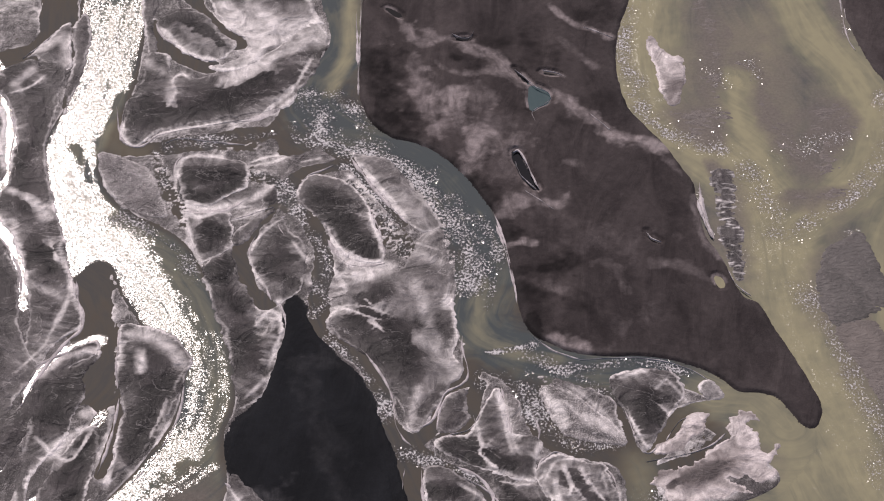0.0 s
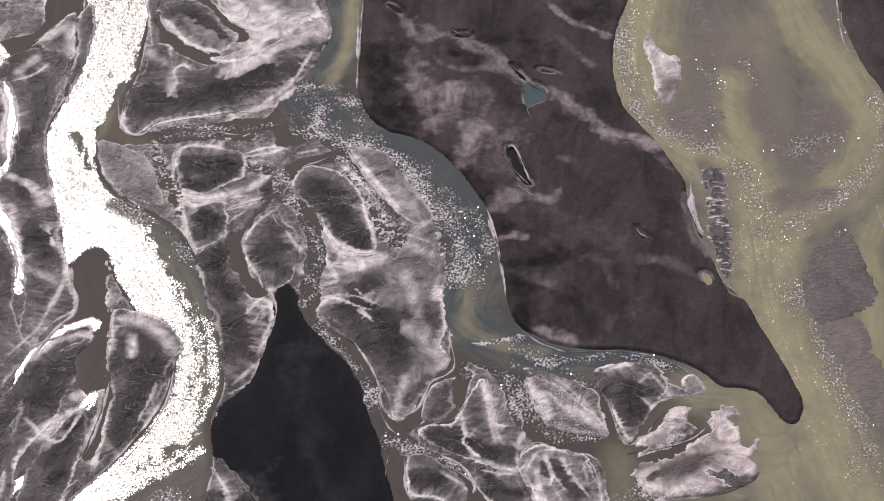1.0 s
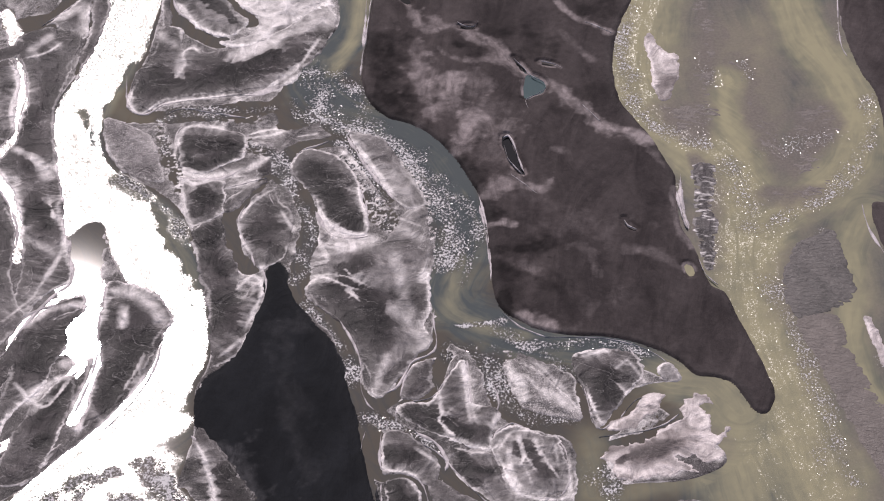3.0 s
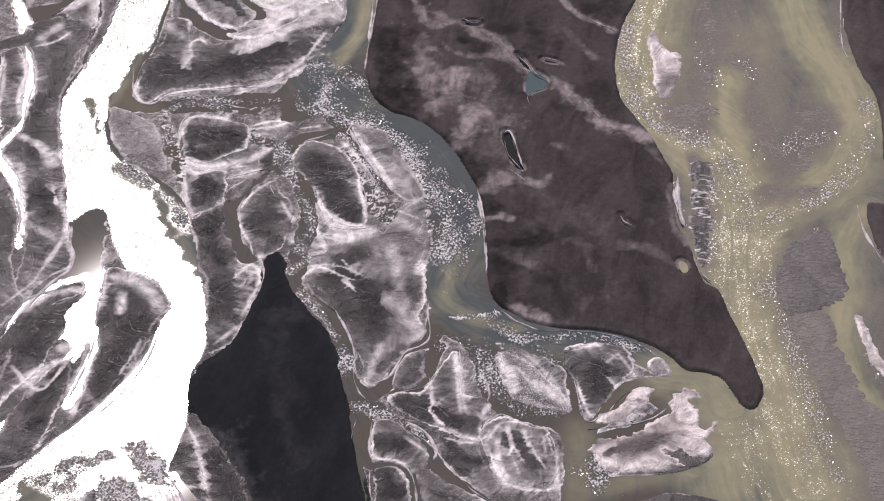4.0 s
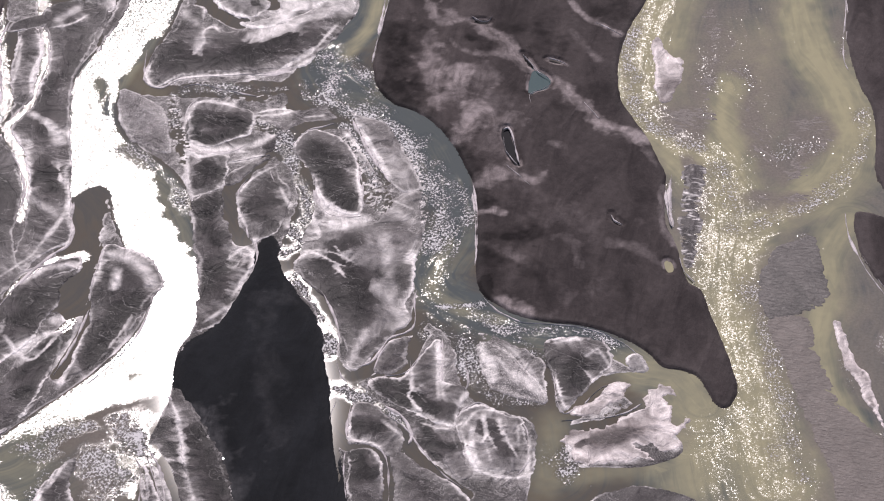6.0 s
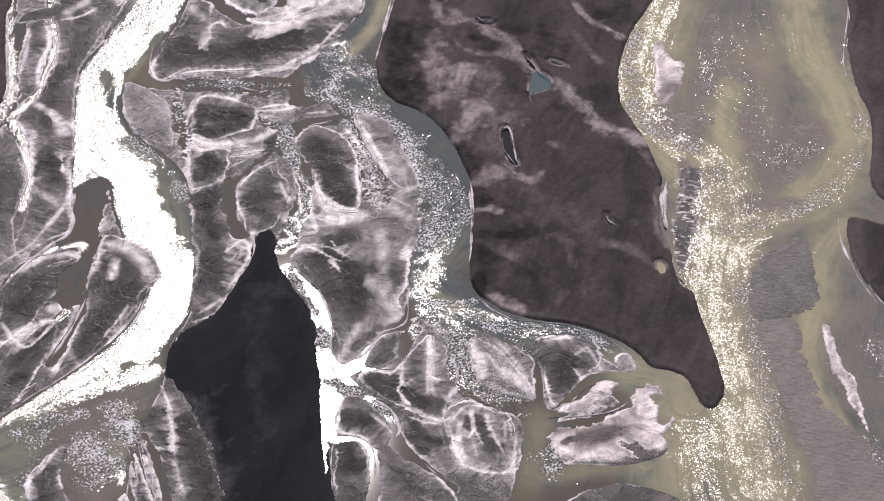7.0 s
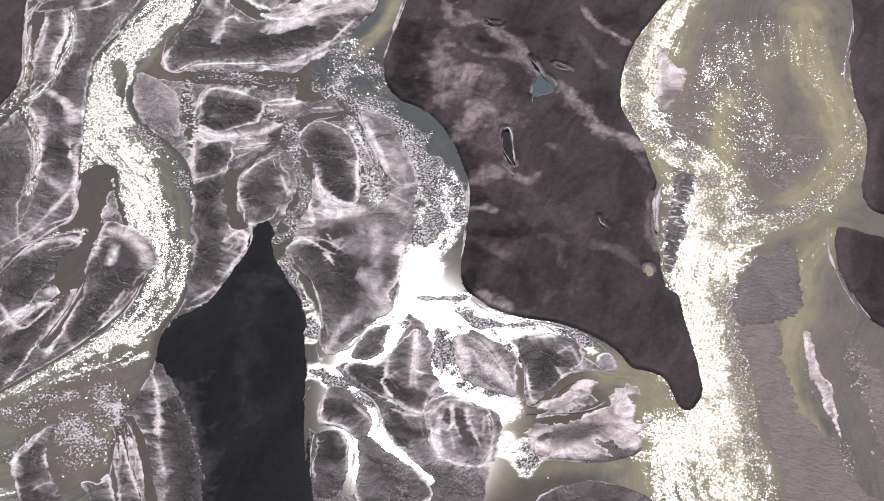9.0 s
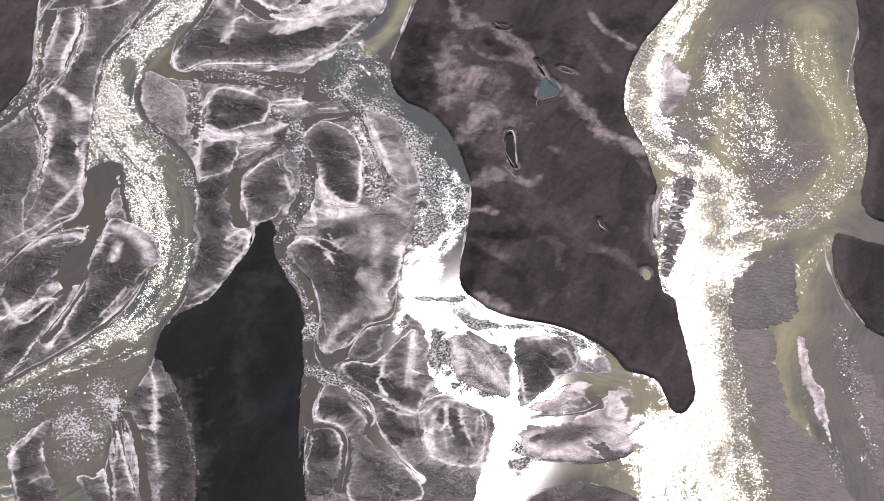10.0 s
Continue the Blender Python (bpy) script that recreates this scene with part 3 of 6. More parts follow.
FILMS.append(([(-37.8, -35.7), (-34.5, -30.3), (-25.9, -30.8), (-16.3, -36.1)], 1.5, 0.7))
FILMS.append(([(-24.7, -37.2), (-19.3, -43.0)], 2.5, 0.7))
FILMS.append(([(-3.7, -47.3), (4.7, -59.0), (9.3, -67.9)], 6.0, 0.45))
FILMS.append(([(-5.4, -73.1), (-6.8, -88.8), (-8.7, -95.2)], 3.0, 0.45))
FILMS.append(([(-28.8, -37.8), (-22.3, -49.9), (-11.2, -64.4)], 7.0, -0.4))
FILMS.append(([(5.9, -102.3), (8.9, -104.9)], 4.0, -0.6))
FILMS.append(([(13.0, -107.3), (17.4, -107.3)], 4.0, -0.5))
FILMS.append(([(14.5, -85.8), (18.0, -100.6), (17.9, -105.2), (24.5, -113.2)], 1.5, 0.8))
FILMS.append(([(24.1, -75.2), (28.6, -99.1), (32.0, -105.3)], 1.8, 0.7))
FILMS.append(([(35.4, -107.2), (38.1, -98.4)], 2.0, 0.7))
FILMS.append(([(45.8, -108.8), (48.7, -120.2), (47.4, -126.2)], 1.5, 0.7))
FILMS.append(([(52.2, -110.8), (54.5, -120.0)], 2.0, 0.7))
FILMS.append(([(58.5, -112.9), (61.4, -124.9)], 1.5, 0.6))
FILMS.append(([(42.7, -115.1), (44.5, -126.6), (50.1, -137.4)], 2.0, 0.6))
FILMS.append(([(47.9, -115.9), (51.2, -118.4)], 5.0, -0.4))
FILMS.append(([(22.9, -117.9), (31.3, -119.7), (37.2, -118.9)], 1.5, 0.7))
FILMS.append(([(26.3, -126.3), (33.7, -134.6)], 4.0, -0.6))
FILMS.append(([(11.0, -119.6), (20.4, -127.1), (23.1, -136.0)], 2.0, 0.6))
FILMS.append(([(9.0, -131.6), (18.4, -139.0)], 2.0, 0.5))
FILMS.append(([(13.5, -145.5), (8.2, -149.6)], 4.0, -0.5))
FILMS.append(([(2.6, -123.7), (5.3, -123.9)], 4.0, -0.5))
FILMS.append(([(38.3, -73.2), (44.2, -84.8), (45.2, -91.4)], 3.0, 0.8))
FILMS.append(([(52.7, -86.7), (59.6, -91.8), (65.1, -94.7)], 3.0, 0.5))
FILMS.append(([(66.3, -66.3), (74.2, -63.6)], 1.5, 0.6))
FILMS.append(([(76.6, -74.1), (80.9, -67.3)], 2.0, 0.5))
FILMS.append(([(74.4, -80.6), (73.6, -89.9)], 5.0, -0.5))
FILMS.append(([(85.6, -88.2), (93.8, -85.5)], 3.0, 0.7))
FILMS.append(([(83.1, -116.0), (75.9, -122.2), (88.2, -124.9), (101.9, -123.0)], 4.0, 0.7))
FILMS.append(([(105.9, -88.4), (111.2, -99.6), (114.6, -112.4)], 5.0, 0.7))
FILMS.append(([(91.1, -116.3), (99.3, -109.6)], 5.0, -0.9))
FILMS.append(([(84.1, -139.0), (95.6, -136.8)], 3.0, 0.5))
FILMS.append(([(65.3, -132.4), (67.7, -141.3)], 2.0, 0.5))
FILMS.append(([(-138.7, -65.9), (-132.0, -58.5), (-122.3, -53.9), (-118.1, -53.3)], 3.0, 0.8))
FILMS.append(([(-131.1, -87.3), (-128.0, -74.1), (-121.3, -66.8)], 7.0, -0.5))
FILMS.append(([(-120.8, -85.9), (-113.4, -81.7), (-115.8, -89.0)], 3.0, 0.8))
FILMS.append(([(-128.5, -105.7), (-122.7, -95.5), (-117.3, -91.7)], 3.0, 0.7))
FILMS.append(([(-123.5, -117.3), (-117.1, -101.0), (-112.4, -94.1)], 4.0, -0.6))
FILMS.append(([(-112.1, -112.6), (-110.4, -93.8), (-110.0, -78.0)], 3.0, 0.8))
FILMS.append(([(-100.1, -101.7), (-99.6, -86.1), (-92.8, -69.3)], 7.0, -0.7))
FILMS.append(([(-102.6, -117.4), (-95.2, -104.7), (-89.2, -85.3)], 2.0, 0.6))
FILMS.append(([(-102.6, -64.2), (-103.5, -54.6)], 3.0, 0.8))
FILMS.append(([(-107.0, -45.2), (-95.1, -50.2), (-89.6, -59.8)], 4.0, 0.6))
FILMS.append(([(-168.5, 96.6), (-163.1, 105.1)], 3.0, 0.5))
FILMS.append(([(-168.8, 69.8), (-164.7, 44.3)], 2.5, 0.8))
FILMS.append(([(-161.6, 59.5), (-154.5, 23.9)], 5.0, -0.3))
FILMS.append(([(-148.3, 24.8), (-136.4, 22.1)], 3.0, 0.6))
FILMS.append(([(-138.0, 1.4), (-150.0, -4.4)], 5.0, -0.7))
FILMS.append(([(-141.6, 43.8), (-134.0, 33.2)], 4.0, 0.4))
FILMS.append(([(-135.8, -25.8), (-148.8, -18.0)], 3.0, 0.4))
FILMS.append(([(-144.1, 73.1), (-138.6, 81.4)], 6.0, -0.3))
FILMS.append(([(-117.2, 133.6), (-104.5, 116.8), (-90.8, 111.0)], 2.0, 0.9))
FILMS.append(([(-106.3, 135.3), (-93.9, 120.9)], 5.0, -0.2))
FILMS.append(([(-80.2, 142.4), (-63.6, 127.9), (-55.0, 131.4)], 9.0, 0.5))
FILMS.append(([(-91.7, 146.1), (-81.3, 128.0), (-74.1, 120.8)], 5.0, 0.6))
FILMS.append(([(-108.7, 93.0), (-105.5, 82.8), (-100.9, 79.3)], 3.0, 0.5))
FILMS.append(([(-119.2, 110.5), (-111.9, 103.5)], 4.0, 0.4))
FILMS.append(([(-162.0, 117.8), (-152.9, 124.8), (-150.0, 110.6)], 5.0, 0.6))
FILMS.append(([(-196.0, 65.4), (-189.4, 71.3)], 2.0, 0.4))
FILMS.append(([(-83.3, 69.7), (-75.1, 74.5), (-69.5, 80.9), (-64.2, 89.1)], 2.0, 1.0))
FILMS.append(([(-37.4, 55.6), (-31.1, 45.6), (-23.4, 34.2), (-16.7, 21.0), (-14.7, 16.1)], 1.5, 1.0))
FILMS.append(([(-41.4, 5.5), (-37.6, -2.6), (-31.1, -8.5), (-21.3, -8.1)], 1.2, 1.0))
FILMS.append(([(-39.9, -8.0), (-36.7, -13.3), (-28.7, -15.6)], 1.7, 0.7))
FILMS.append(([(-100.8, 47.8), (-100.3, 34.5), (-96.3, 24.3), (-90.5, 18.0), (-80.3, 22.9), (-69.5, 24.4)], 1.9, 0.9))
FILMS.append(([(-74.5, 48.8), (-68.4, 52.5), (-59.9, 55.1)], 1.4, 0.9))
FILMS.append(([(-5.4, -96.6), (-0.1, -91.3), (2.3, -81.7), (5.4, -75.0), (11.0, -71.1)], 0.9, 0.9))
FILMS.append(([(68.4, -84.8), (71.0, -93.6), (75.2, -102.0), (81.5, -104.1)], 1.4, 1.0))
FILMS.append(([(77.4, -103.2), (84.6, -96.2), (89.6, -88.0), (92.2, -84.6)], 2.4, 0.9))
FILMS.append(([(78.7, -113.4), (90.0, -107.4), (99.2, -100.1), (103.9, -89.0)], 1.5, 0.9))
FILMS.append(([(78.1, -123.7), (88.1, -124.3), (101.9, -123.3)], 3.1, 0.9))
FILMS.append(([(101.6, -86.3), (109.3, -100.2), (114.8, -114.2)], 3.7, 0.8))
FILMS.append(([(75.4, -148.2), (82.1, -139.0), (93.7, -136.8)], 3.1, 1.0))
FILMS.append(([(-3.0, -109.9), (-0.3, -124.4), (1.7, -130.0), (11.1, -131.6), (15.5, -139.7), (20.3, -155.9)], 1.0, 1.0))
FILMS.append(([(17.7, -117.5), (22.4, -127.1), (32.1, -137.4), (45.1, -149.9)], 1.4, 0.9))
FILMS.append(([(39.2, -118.9), (42.8, -109.5), (46.6, -107.5), (52.8, -108.1)], 1.0, 0.8))
FILMS.append(([(39.5, -120.3), (45.4, -132.7), (50.4, -139.2), (62.5, -140.3), (65.8, -135.6), (64.3, -118.3)], 1.4, 0.8))
FILMS.append(([(45.8, -109.1), (49.5, -120.4), (54.7, -128.4)], 0.7, 0.7))
FILMS.append(([(51.2, -111.3), (56.9, -122.3), (62.0, -130.3)], 0.7, 0.7))
FILMS.append(([(45.2, -121.0), (49.4, -126.3), (53.6, -134.4)], 0.7, 0.5))
FILMS.append(([(21.6, -72.8), (25.1, -87.8), (29.0, -105.4)], 1.2, 0.8))
FILMS.append(([(38.7, -82.8), (41.5, -87.0), (45.7, -88.0)], 1.7, 1.0))
FILMS.append(([(38.0, -73.6), (41.8, -82.4)], 1.2, 0.9))
FILMS.append(([(15.8, -105.8), (19.3, -102.3), (25.5, -108.9)], 0.7, 0.6))
FILMS.append(([(28.6, -115.9), (37.0, -117.7), (40.1, -111.4)], 0.9, 0.8))
FILMS.append(([(46.0, -69.4), (55.9, -80.4), (64.0, -94.5)], 2.4, 0.45))
FILMS.append(([(45.4, -78.8), (55.6, -92.7)], 1.7, 0.4))
FILMS.append(([(73.0, -62.5), (64.4, -67.5)], 1.2, 0.8))
FILMS.append(([(75.0, -77.8), (82.2, -85.9), (82.8, -90.4)], 0.9, 0.7))
FILMS.append(([(80.9, -67.7), (86.1, -76.2), (88.7, -80.5)], 1.0, 0.6))
FILMS.append(([(-37.6, -31.1), (-32.1, -32.0), (-24.9, -36.0), (-18.0, -38.3)], 1.0, 0.8))
FILMS.append(([(-21.9, -40.5), (-17.9, -44.8)], 0.9, 0.7))
FILMS.append(([(-26.7, -26.3), (-22.3, -32.3)], 0.9, 0.6))
FILMS.append(([(-8.6, -18.8), (-3.2, -37.9), (4.2, -56.2)], 3.7, 0.35))
FILMS.append(([(-55.4, 49.6), (-47.0, 52.5)], 1.5, 0.6))
FILMS.append(([(-57.0, 40.3), (-57.5, 31.3), (-50.8, 19.9), (-45.6, 10.1)], 1.0, 0.7))
FILMS.append(([(-37.3, 43.0), (-30.3, 35.0), (-25.5, 26.8)], 1.5, 0.9))
FILMS.append(([(-60.9, -22.7), (-67.9, -10.1), (-69.9, -3.5), (-67.8, 5.4), (-63.1, 14.7)], 0.9, 0.9))
FILMS.append(([(-57.1, -25.5), (-55.5, -38.5)], 1.4, 0.6))
FILMS.append(([(-79.3, 2.1), (-75.7, 0.8)], 0.7, 0.8))
FILMS.append(([(-93.3, 10.6), (-92.9, -3.2), (-89.9, -14.8)], 2.0, 0.45))
FILMS.append(([(-91.7, 44.7), (-83.6, 38.5), (-76.3, 35.9)], 0.9, 0.35))
FILMS.append(([(-37.8, 21.7), (-30.7, 19.1), (-26.1, 18.0)], 0.7, 0.5))
FILMS.append(([(-33.1, 8.4), (-25.8, 4.2)], 0.7, 0.4))
FILMS.append(([(-13.0, 6.0), (-5.7, 1.8), (0.2, -0.8)], 0.7, 0.4))
FILMS.append(([(-97.2, 43.9), (-95.6, 31.5), (-86.5, 31.0), (-76.7, 37.7)], 4.8, -0.7))
FILMS.append(([(-84.2, -10.6), (-74.6, -9.3)], 4.1, -0.9))
FILMS.append(([(-76.8, -24.8), (-70.5, -34.0)], 4.1, -0.7))
FILMS.append(([(-47.3, 30.9), (-37.8, 21.7), (-29.7, 1.9)], 5.8, -0.6))
FILMS.append(([(-19.2, -20.3), (-25.8, -31.1), (-13.9, -49.1), (-8.5, -67.5)], 5.8, -0.4))
FILMS.append(([(5.5, -99.7), (16.0, -101.2), (27.9, -111.6)], 4.4, -0.5))
FILMS.append(([(24.9, -117.9), (32.7, -128.6), (42.5, -127.2)], 3.1, -0.8))
FILMS.append(([(-0.8, -121.5), (9.6, -123.0)], 3.7, -0.7))
FILMS.append(([(6.2, -138.1), (12.1, -148.8)], 3.7, -0.8))
FILMS.append(([(82.5, -119.3), (94.5, -111.8)], 3.1, -1.0))
FILMS.append(([(73.6, -74.9), (79.6, -89.3)], 3.7, -0.5))
FILMS.append(([(-84.7, 11.8), (-86.8, 1.1)], 4.1, -0.5))
FILMS.append(([(-59.8, -12.4), (-52.1, -18.1)], 4.4, -0.4))
FILMS.append(([(-3.2, -85.5), (2.8, -72.3)], 3.1, -0.25))
FILMS.append(([(46.7, -114.9), (51.9, -123.0), (58.7, -127.9)], 4.4, -0.3))
FILMS.append(([(-11.5, 35.8), (-4.8, 22.6)], 3.1, 0.35))
FILMS.append(([(-89.5, 136.4), (-74.5, 125.9), (-56.5, 126.7)], 10.2, 0.55))
FILMS.append(([(-78.6, 105.5), (-72.6, 111.3), (-60.1, 119.2)], 4.1, 0.6))
FILMS.append(([(-115.8, 84.0), (-101.8, 79.3), (-82.7, 85.6), (-62.4, 100.9)], 6.5, -0.5))
FILMS.append(([(-123.9, 76.5), (-124.1, 66.0), (-118.6, 59.3), (-114.0, 60.5), (-108.7, 66.7), (-96.1, 70.8), (-81.3, 75.0)], 1.0, 1.0))
FILMS.append(([(-84.1, 71.4), (-74.8, 76.0), (-66.4, 79.3)], 2.0, 1.0))
FILMS.append(([(-65.1, 86.4), (-59.8, 97.4), (-55.0, 113.9)], 2.6, 0.7))
FILMS.append(([(-108.6, 80.8), (-105.8, 91.6), (-107.9, 98.7), (-105.1, 102.5), (-101.3, 99.0)], 1.2, 0.8))
FILMS.append(([(-86.6, 97.9), (-87.0, 92.5)], 0.9, 0.7))
FILMS.append(([(-116.1, 131.5), (-107.5, 118.8), (-99.7, 111.8)], 1.2, 0.9))
FILMS.append(([(-98.1, 108.3), (-89.8, 105.0), (-83.2, 106.4)], 1.4, 0.9))
FILMS.append(([(-107.1, 131.9), (-96.5, 121.2), (-88.8, 114.2)], 5.1, 0.25))
FILMS.append(([(-77.0, 93.0), (-67.3, 104.2)], 2.4, 0.2))
FILMS.append(([(-176.0, 87.9), (-171.1, 78.8), (-169.4, 71.1), (-169.3, 59.2), (-165.8, 44.4)], 1.7, 0.9))
FILMS.append(([(-179.9, 80.9), (-177.4, 65.5), (-174.9, 50.2)], 1.5, 0.6))
FILMS.append(([(-169.5, 79.1), (-164.8, 70.1), (-164.8, 60.2), (-163.5, 44.8)], 1.0, 0.9))
FILMS.append(([(-168.3, 22.7), (-159.9, 11.3), (-153.7, -2.2), (-148.9, -15.9)], 1.0, 1.0))
FILMS.append(([(-162.3, 33.5), (-153.3, 27.8), (-146.7, 17.9)], 3.1, 0.7))
FILMS.append(([(-170.8, 91.0), (-162.2, 94.8), (-157.1, 102.1)], 1.0, 0.9))
FILMS.append(([(-134.7, -12.8), (-133.1, -23.3), (-138.2, -49.2), (-146.7, -64.9)], 2.0, 0.6))
FILMS.append(([(-158.1, 81.5), (-155.7, 58.2)], 4.1, -0.1))
FILMS.append(([(-148.9, 2.5), (-141.3, -10.6)], 5.1, -0.5))
FILMS.append(([(-144.5, 7.1), (-139.5, -6.6)], 1.7, 0.7))
FILMS.append(([(-172.2, 20.0), (-167.7, 17.1)], 1.4, 0.8))
FILMS.append(([(-131.6, 45.8), (-125.6, 33.7), (-112.6, 17.6), (-97.6, 6.0)], 1.4, 0.3))
FILMS.append(([(-67.1, -122.1), (-62.6, -129.0), (-56.3, -146.3), (-53.4, -154.8)], 1.2, 1.0))
FILMS.append(([(-53.4, -154.8), (-48.1, -165.8), (-44.5, -174.0)], 1.7, 0.5))
FILMS.append(([(-66.1, -132.9), (-68.4, -139.6)], 4.1, -0.8))
FILMS.append(([(-61.7, -144.4), (-56.4, -155.5), (-50.4, -172.3)], 2.7, -0.3))
FILMS.append(([(-66.4, -150.0), (-60.9, -159.5), (-55.2, -170.3), (-50.0, -180.8)], 0.7, 0.9))
FILMS.append(([(-98.5, -179.6), (-98.2, -185.5)], 1.4, 0.6))
FILMS.append(([(-98.3, -173.6), (-96.0, -161.0), (-92.4, -158.7)], 1.4, 0.6))
FILMS.append(([(22.5, -96.5), (19.2, -105.1), (23.3, -113.7), (27.4, -117.5)], 1.0, 0.6))
FILMS.append(([(14.6, -90.2), (12.3, -98.7)], 1.0, 0.5))
FILMS.append(([(-109.6, -94.8), (-109.1, -106.8), (-109.0, -121.7)], 2.0, 1.0))
FILMS.append(([(-136.1, -97.6), (-125.2, -108.6), (-119.8, -105.0), (-116.4, -92.5)], 2.0, 0.8))
FILMS.append(([(-92.2, -68.3), (-93.2, -83.9), (-99.0, -105.8)], 1.7, 0.4))
FILMS.append(([(-132.0, -78.7), (-125.2, -81.1)], 5.8, -0.6))
FILMS.append(([(-97.3, -84.3), (-101.0, -106.0)], 5.1, -0.7))
FILMS.append(([(-116.2, -107.6), (-120.6, -128.8)], 4.8, -0.5))
FILMS.append(([(-68.3, -153.9), (-61.6, -166.3), (-55.4, -177.1), (-49.0, -187.7)], 0.9, 1.0))
FILMS.append(([(-100.3, -173.8), (-99.3, -183.0), (-94.2, -194.0)], 1.5, 0.7))
FILMS.append(([(-91.7, -168.3), (-87.6, -179.8)], 1.2, 0.8))
FILMS.append(([(-68.0, -177.5), (-65.0, -176.6), (-57.5, -190.0)], 1.4, 0.8))
FILMS.append(([(-58.2, -159.0), (-52.1, -173.1), (-47.5, -181.1)], 0.9, 0.6))
FILMS.append(([(-65.9, -122.3), (-61.2, -130.9), (-53.3, -154.5)], 1.2, 1.0))
FILMS.append(([(-88.6, -192.5), (-84.3, -186.6), (-79.3, -188.3)], 1.0, 0.5))
FILMS.append(([(-94.3, -172.2), (-91.9, -184.1)], 4.1, -0.3))
FILMS.append(([(-51.4, -137.9), (-39.2, -160.1), (-32.3, -183.0)], 8.0, -0.6))
area = Field(np.arange(-290, 275, 0.6), np.arange(-235, 235, 0.6))
film_map = np.zeros(area.x.shape)
for k, (points, width, amount) in enumerate(FILMS):
    layer = np.zeros(area.x.shape)
    if amount > 0 and width < 3.0:
        area.feather(layer, points, width, amount * 1.2, 400 + k)
    else:
        area.stroke(layer, points, width * 0.9, amount * 1.2, 400 + k, 0.7, -1.0)
    w = area.window(np.array(points), width * 6)
    film_map[w] = np.where(np.abs(layer[w]) > np.abs(film_map[w]), layer[w], film_map[w])


def sample(layer, x, y):
    """A layer of the area's grid, read at any place."""
    i = np.clip((x - area.xs[0]) / 0.6, 0, len(area.xs) - 1.01)
    j = np.clip((y - area.ys[0]) / 0.6, 0, len(area.ys) - 1.01)
    i0, j0 = i.astype(int), j.astype(int)
    u, v = i - i0, j - j0
    return (layer[j0, i0] * (1 - u) + layer[j0, i0 + 1] * u) * (1 - v) + (layer[j0 + 1, i0] * (1 - u) + layer[j0 + 1, i0 + 1] * u) * v


EDGE = 0.56
xs = np.arange(-290, 275, EDGE)
ys = np.arange(-235, 235, EDGE)
far = 6.0 * 1.35 ** np.arange(1, 18)
gx = np.concatenate([xs[0] - far[::-1], xs, xs[-1] + far])
gy = np.concatenate([ys[0] - far[::-1], ys, ys[-1] + far])
land = Field(gx, gy)
ground_z = -0.55 + 0.25 * (fractal(land.x, land.y, 0.08, 40) - 0.5)
silt, wet, fringe, black, flats, carve, stony = (np.zeros(land.x.shape) for _ in range(7))
wet += 0.6
w, s = land.region(FLATS, 10.0)
flats[w] = ramp(s, -1, 3)
for outline in (RIVER_WEST, RIVER_MIDDLE, RIVER_EAST):
    w, s = land.region(outline, 8.0, 0.35, 12)
    carve[w] = np.maximum(carve[w], ramp(s, -2.2, 1.8))
for k, (points, width) in enumerate(CHANNELS):
    land.stroke(carve, points, width * 1.25, 1.25, 300 + k, 0.45)
for k, (points, width) in enumerate(RIFFLES):
    land.stroke(stony, points, width, 1.0, 350 + k, 0.5)
carve = np.clip(carve, 0, 1)
x, y = land.x, land.y
u, v = x + 14 * (fractal(x, y, 0.05, 13) - 0.5), y + 14 * (fractal(x, y, 0.05, 14) - 0.5)
rill = 1 - ramp(np.abs(fractal(u, v * 0.6, 0.06, 15, 4) - 0.5), 0.003, 0.03)
vein = 1 - ramp(np.abs(fractal(u, v * 0.7, 0.11, 16, 3) - 0.5), 0.003, 0.04)
pebble = fractal(x, y, 0.9, 17, 2) - 0.5
lift = 0.12 + 0.16 * (fractal(x, y, 0.04, 18) - 0.4) + 0.16 * (fractal(x * 0.6, y, 0.16, 28) - 0.5) - 0.05 * rill
stony = np.maximum(stony, 0.25 * ramp(fractal(x, y, 0.06, 24), 0.42, 0.6))
flat_z = lift - 0.62 * carve - stony * (0.17 - 0.5 * pebble)
ground_z = np.where(flats > 0.5, np.maximum(ground_z, flat_z), ground_z)
shore = (1 - ramp(np.abs(carve - 0.16), 0.03, 0.15)) * ramp(fractal(x, y, 0.05, 19), 0.35, 0.6)
glaze = ramp(fractal(u, v * 0.5, 0.05, 20), 0.48, 0.78)
on_flats = flats * (1 - carve)
hair = fractal(u * 0.35 + v * 0.1, v * 1.6, 0.35, 23, 3)
# pale layer of the flats: silt, with shore sheen and stone sparkle painted in
silt = np.clip(flats * (0.7 * shore + 0.75 * glaze * ramp(hair, 0.3, 0.75) + 0.12 * vein * glaze + 0.7 * stony * ramp(pebble, 0.02, 0.2)), 0, 1)
silt = np.clip(silt + flats * sample(film_map, x, y), -0.5, 1)
wet = np.where(flats > 0.5, 0.85, wet)
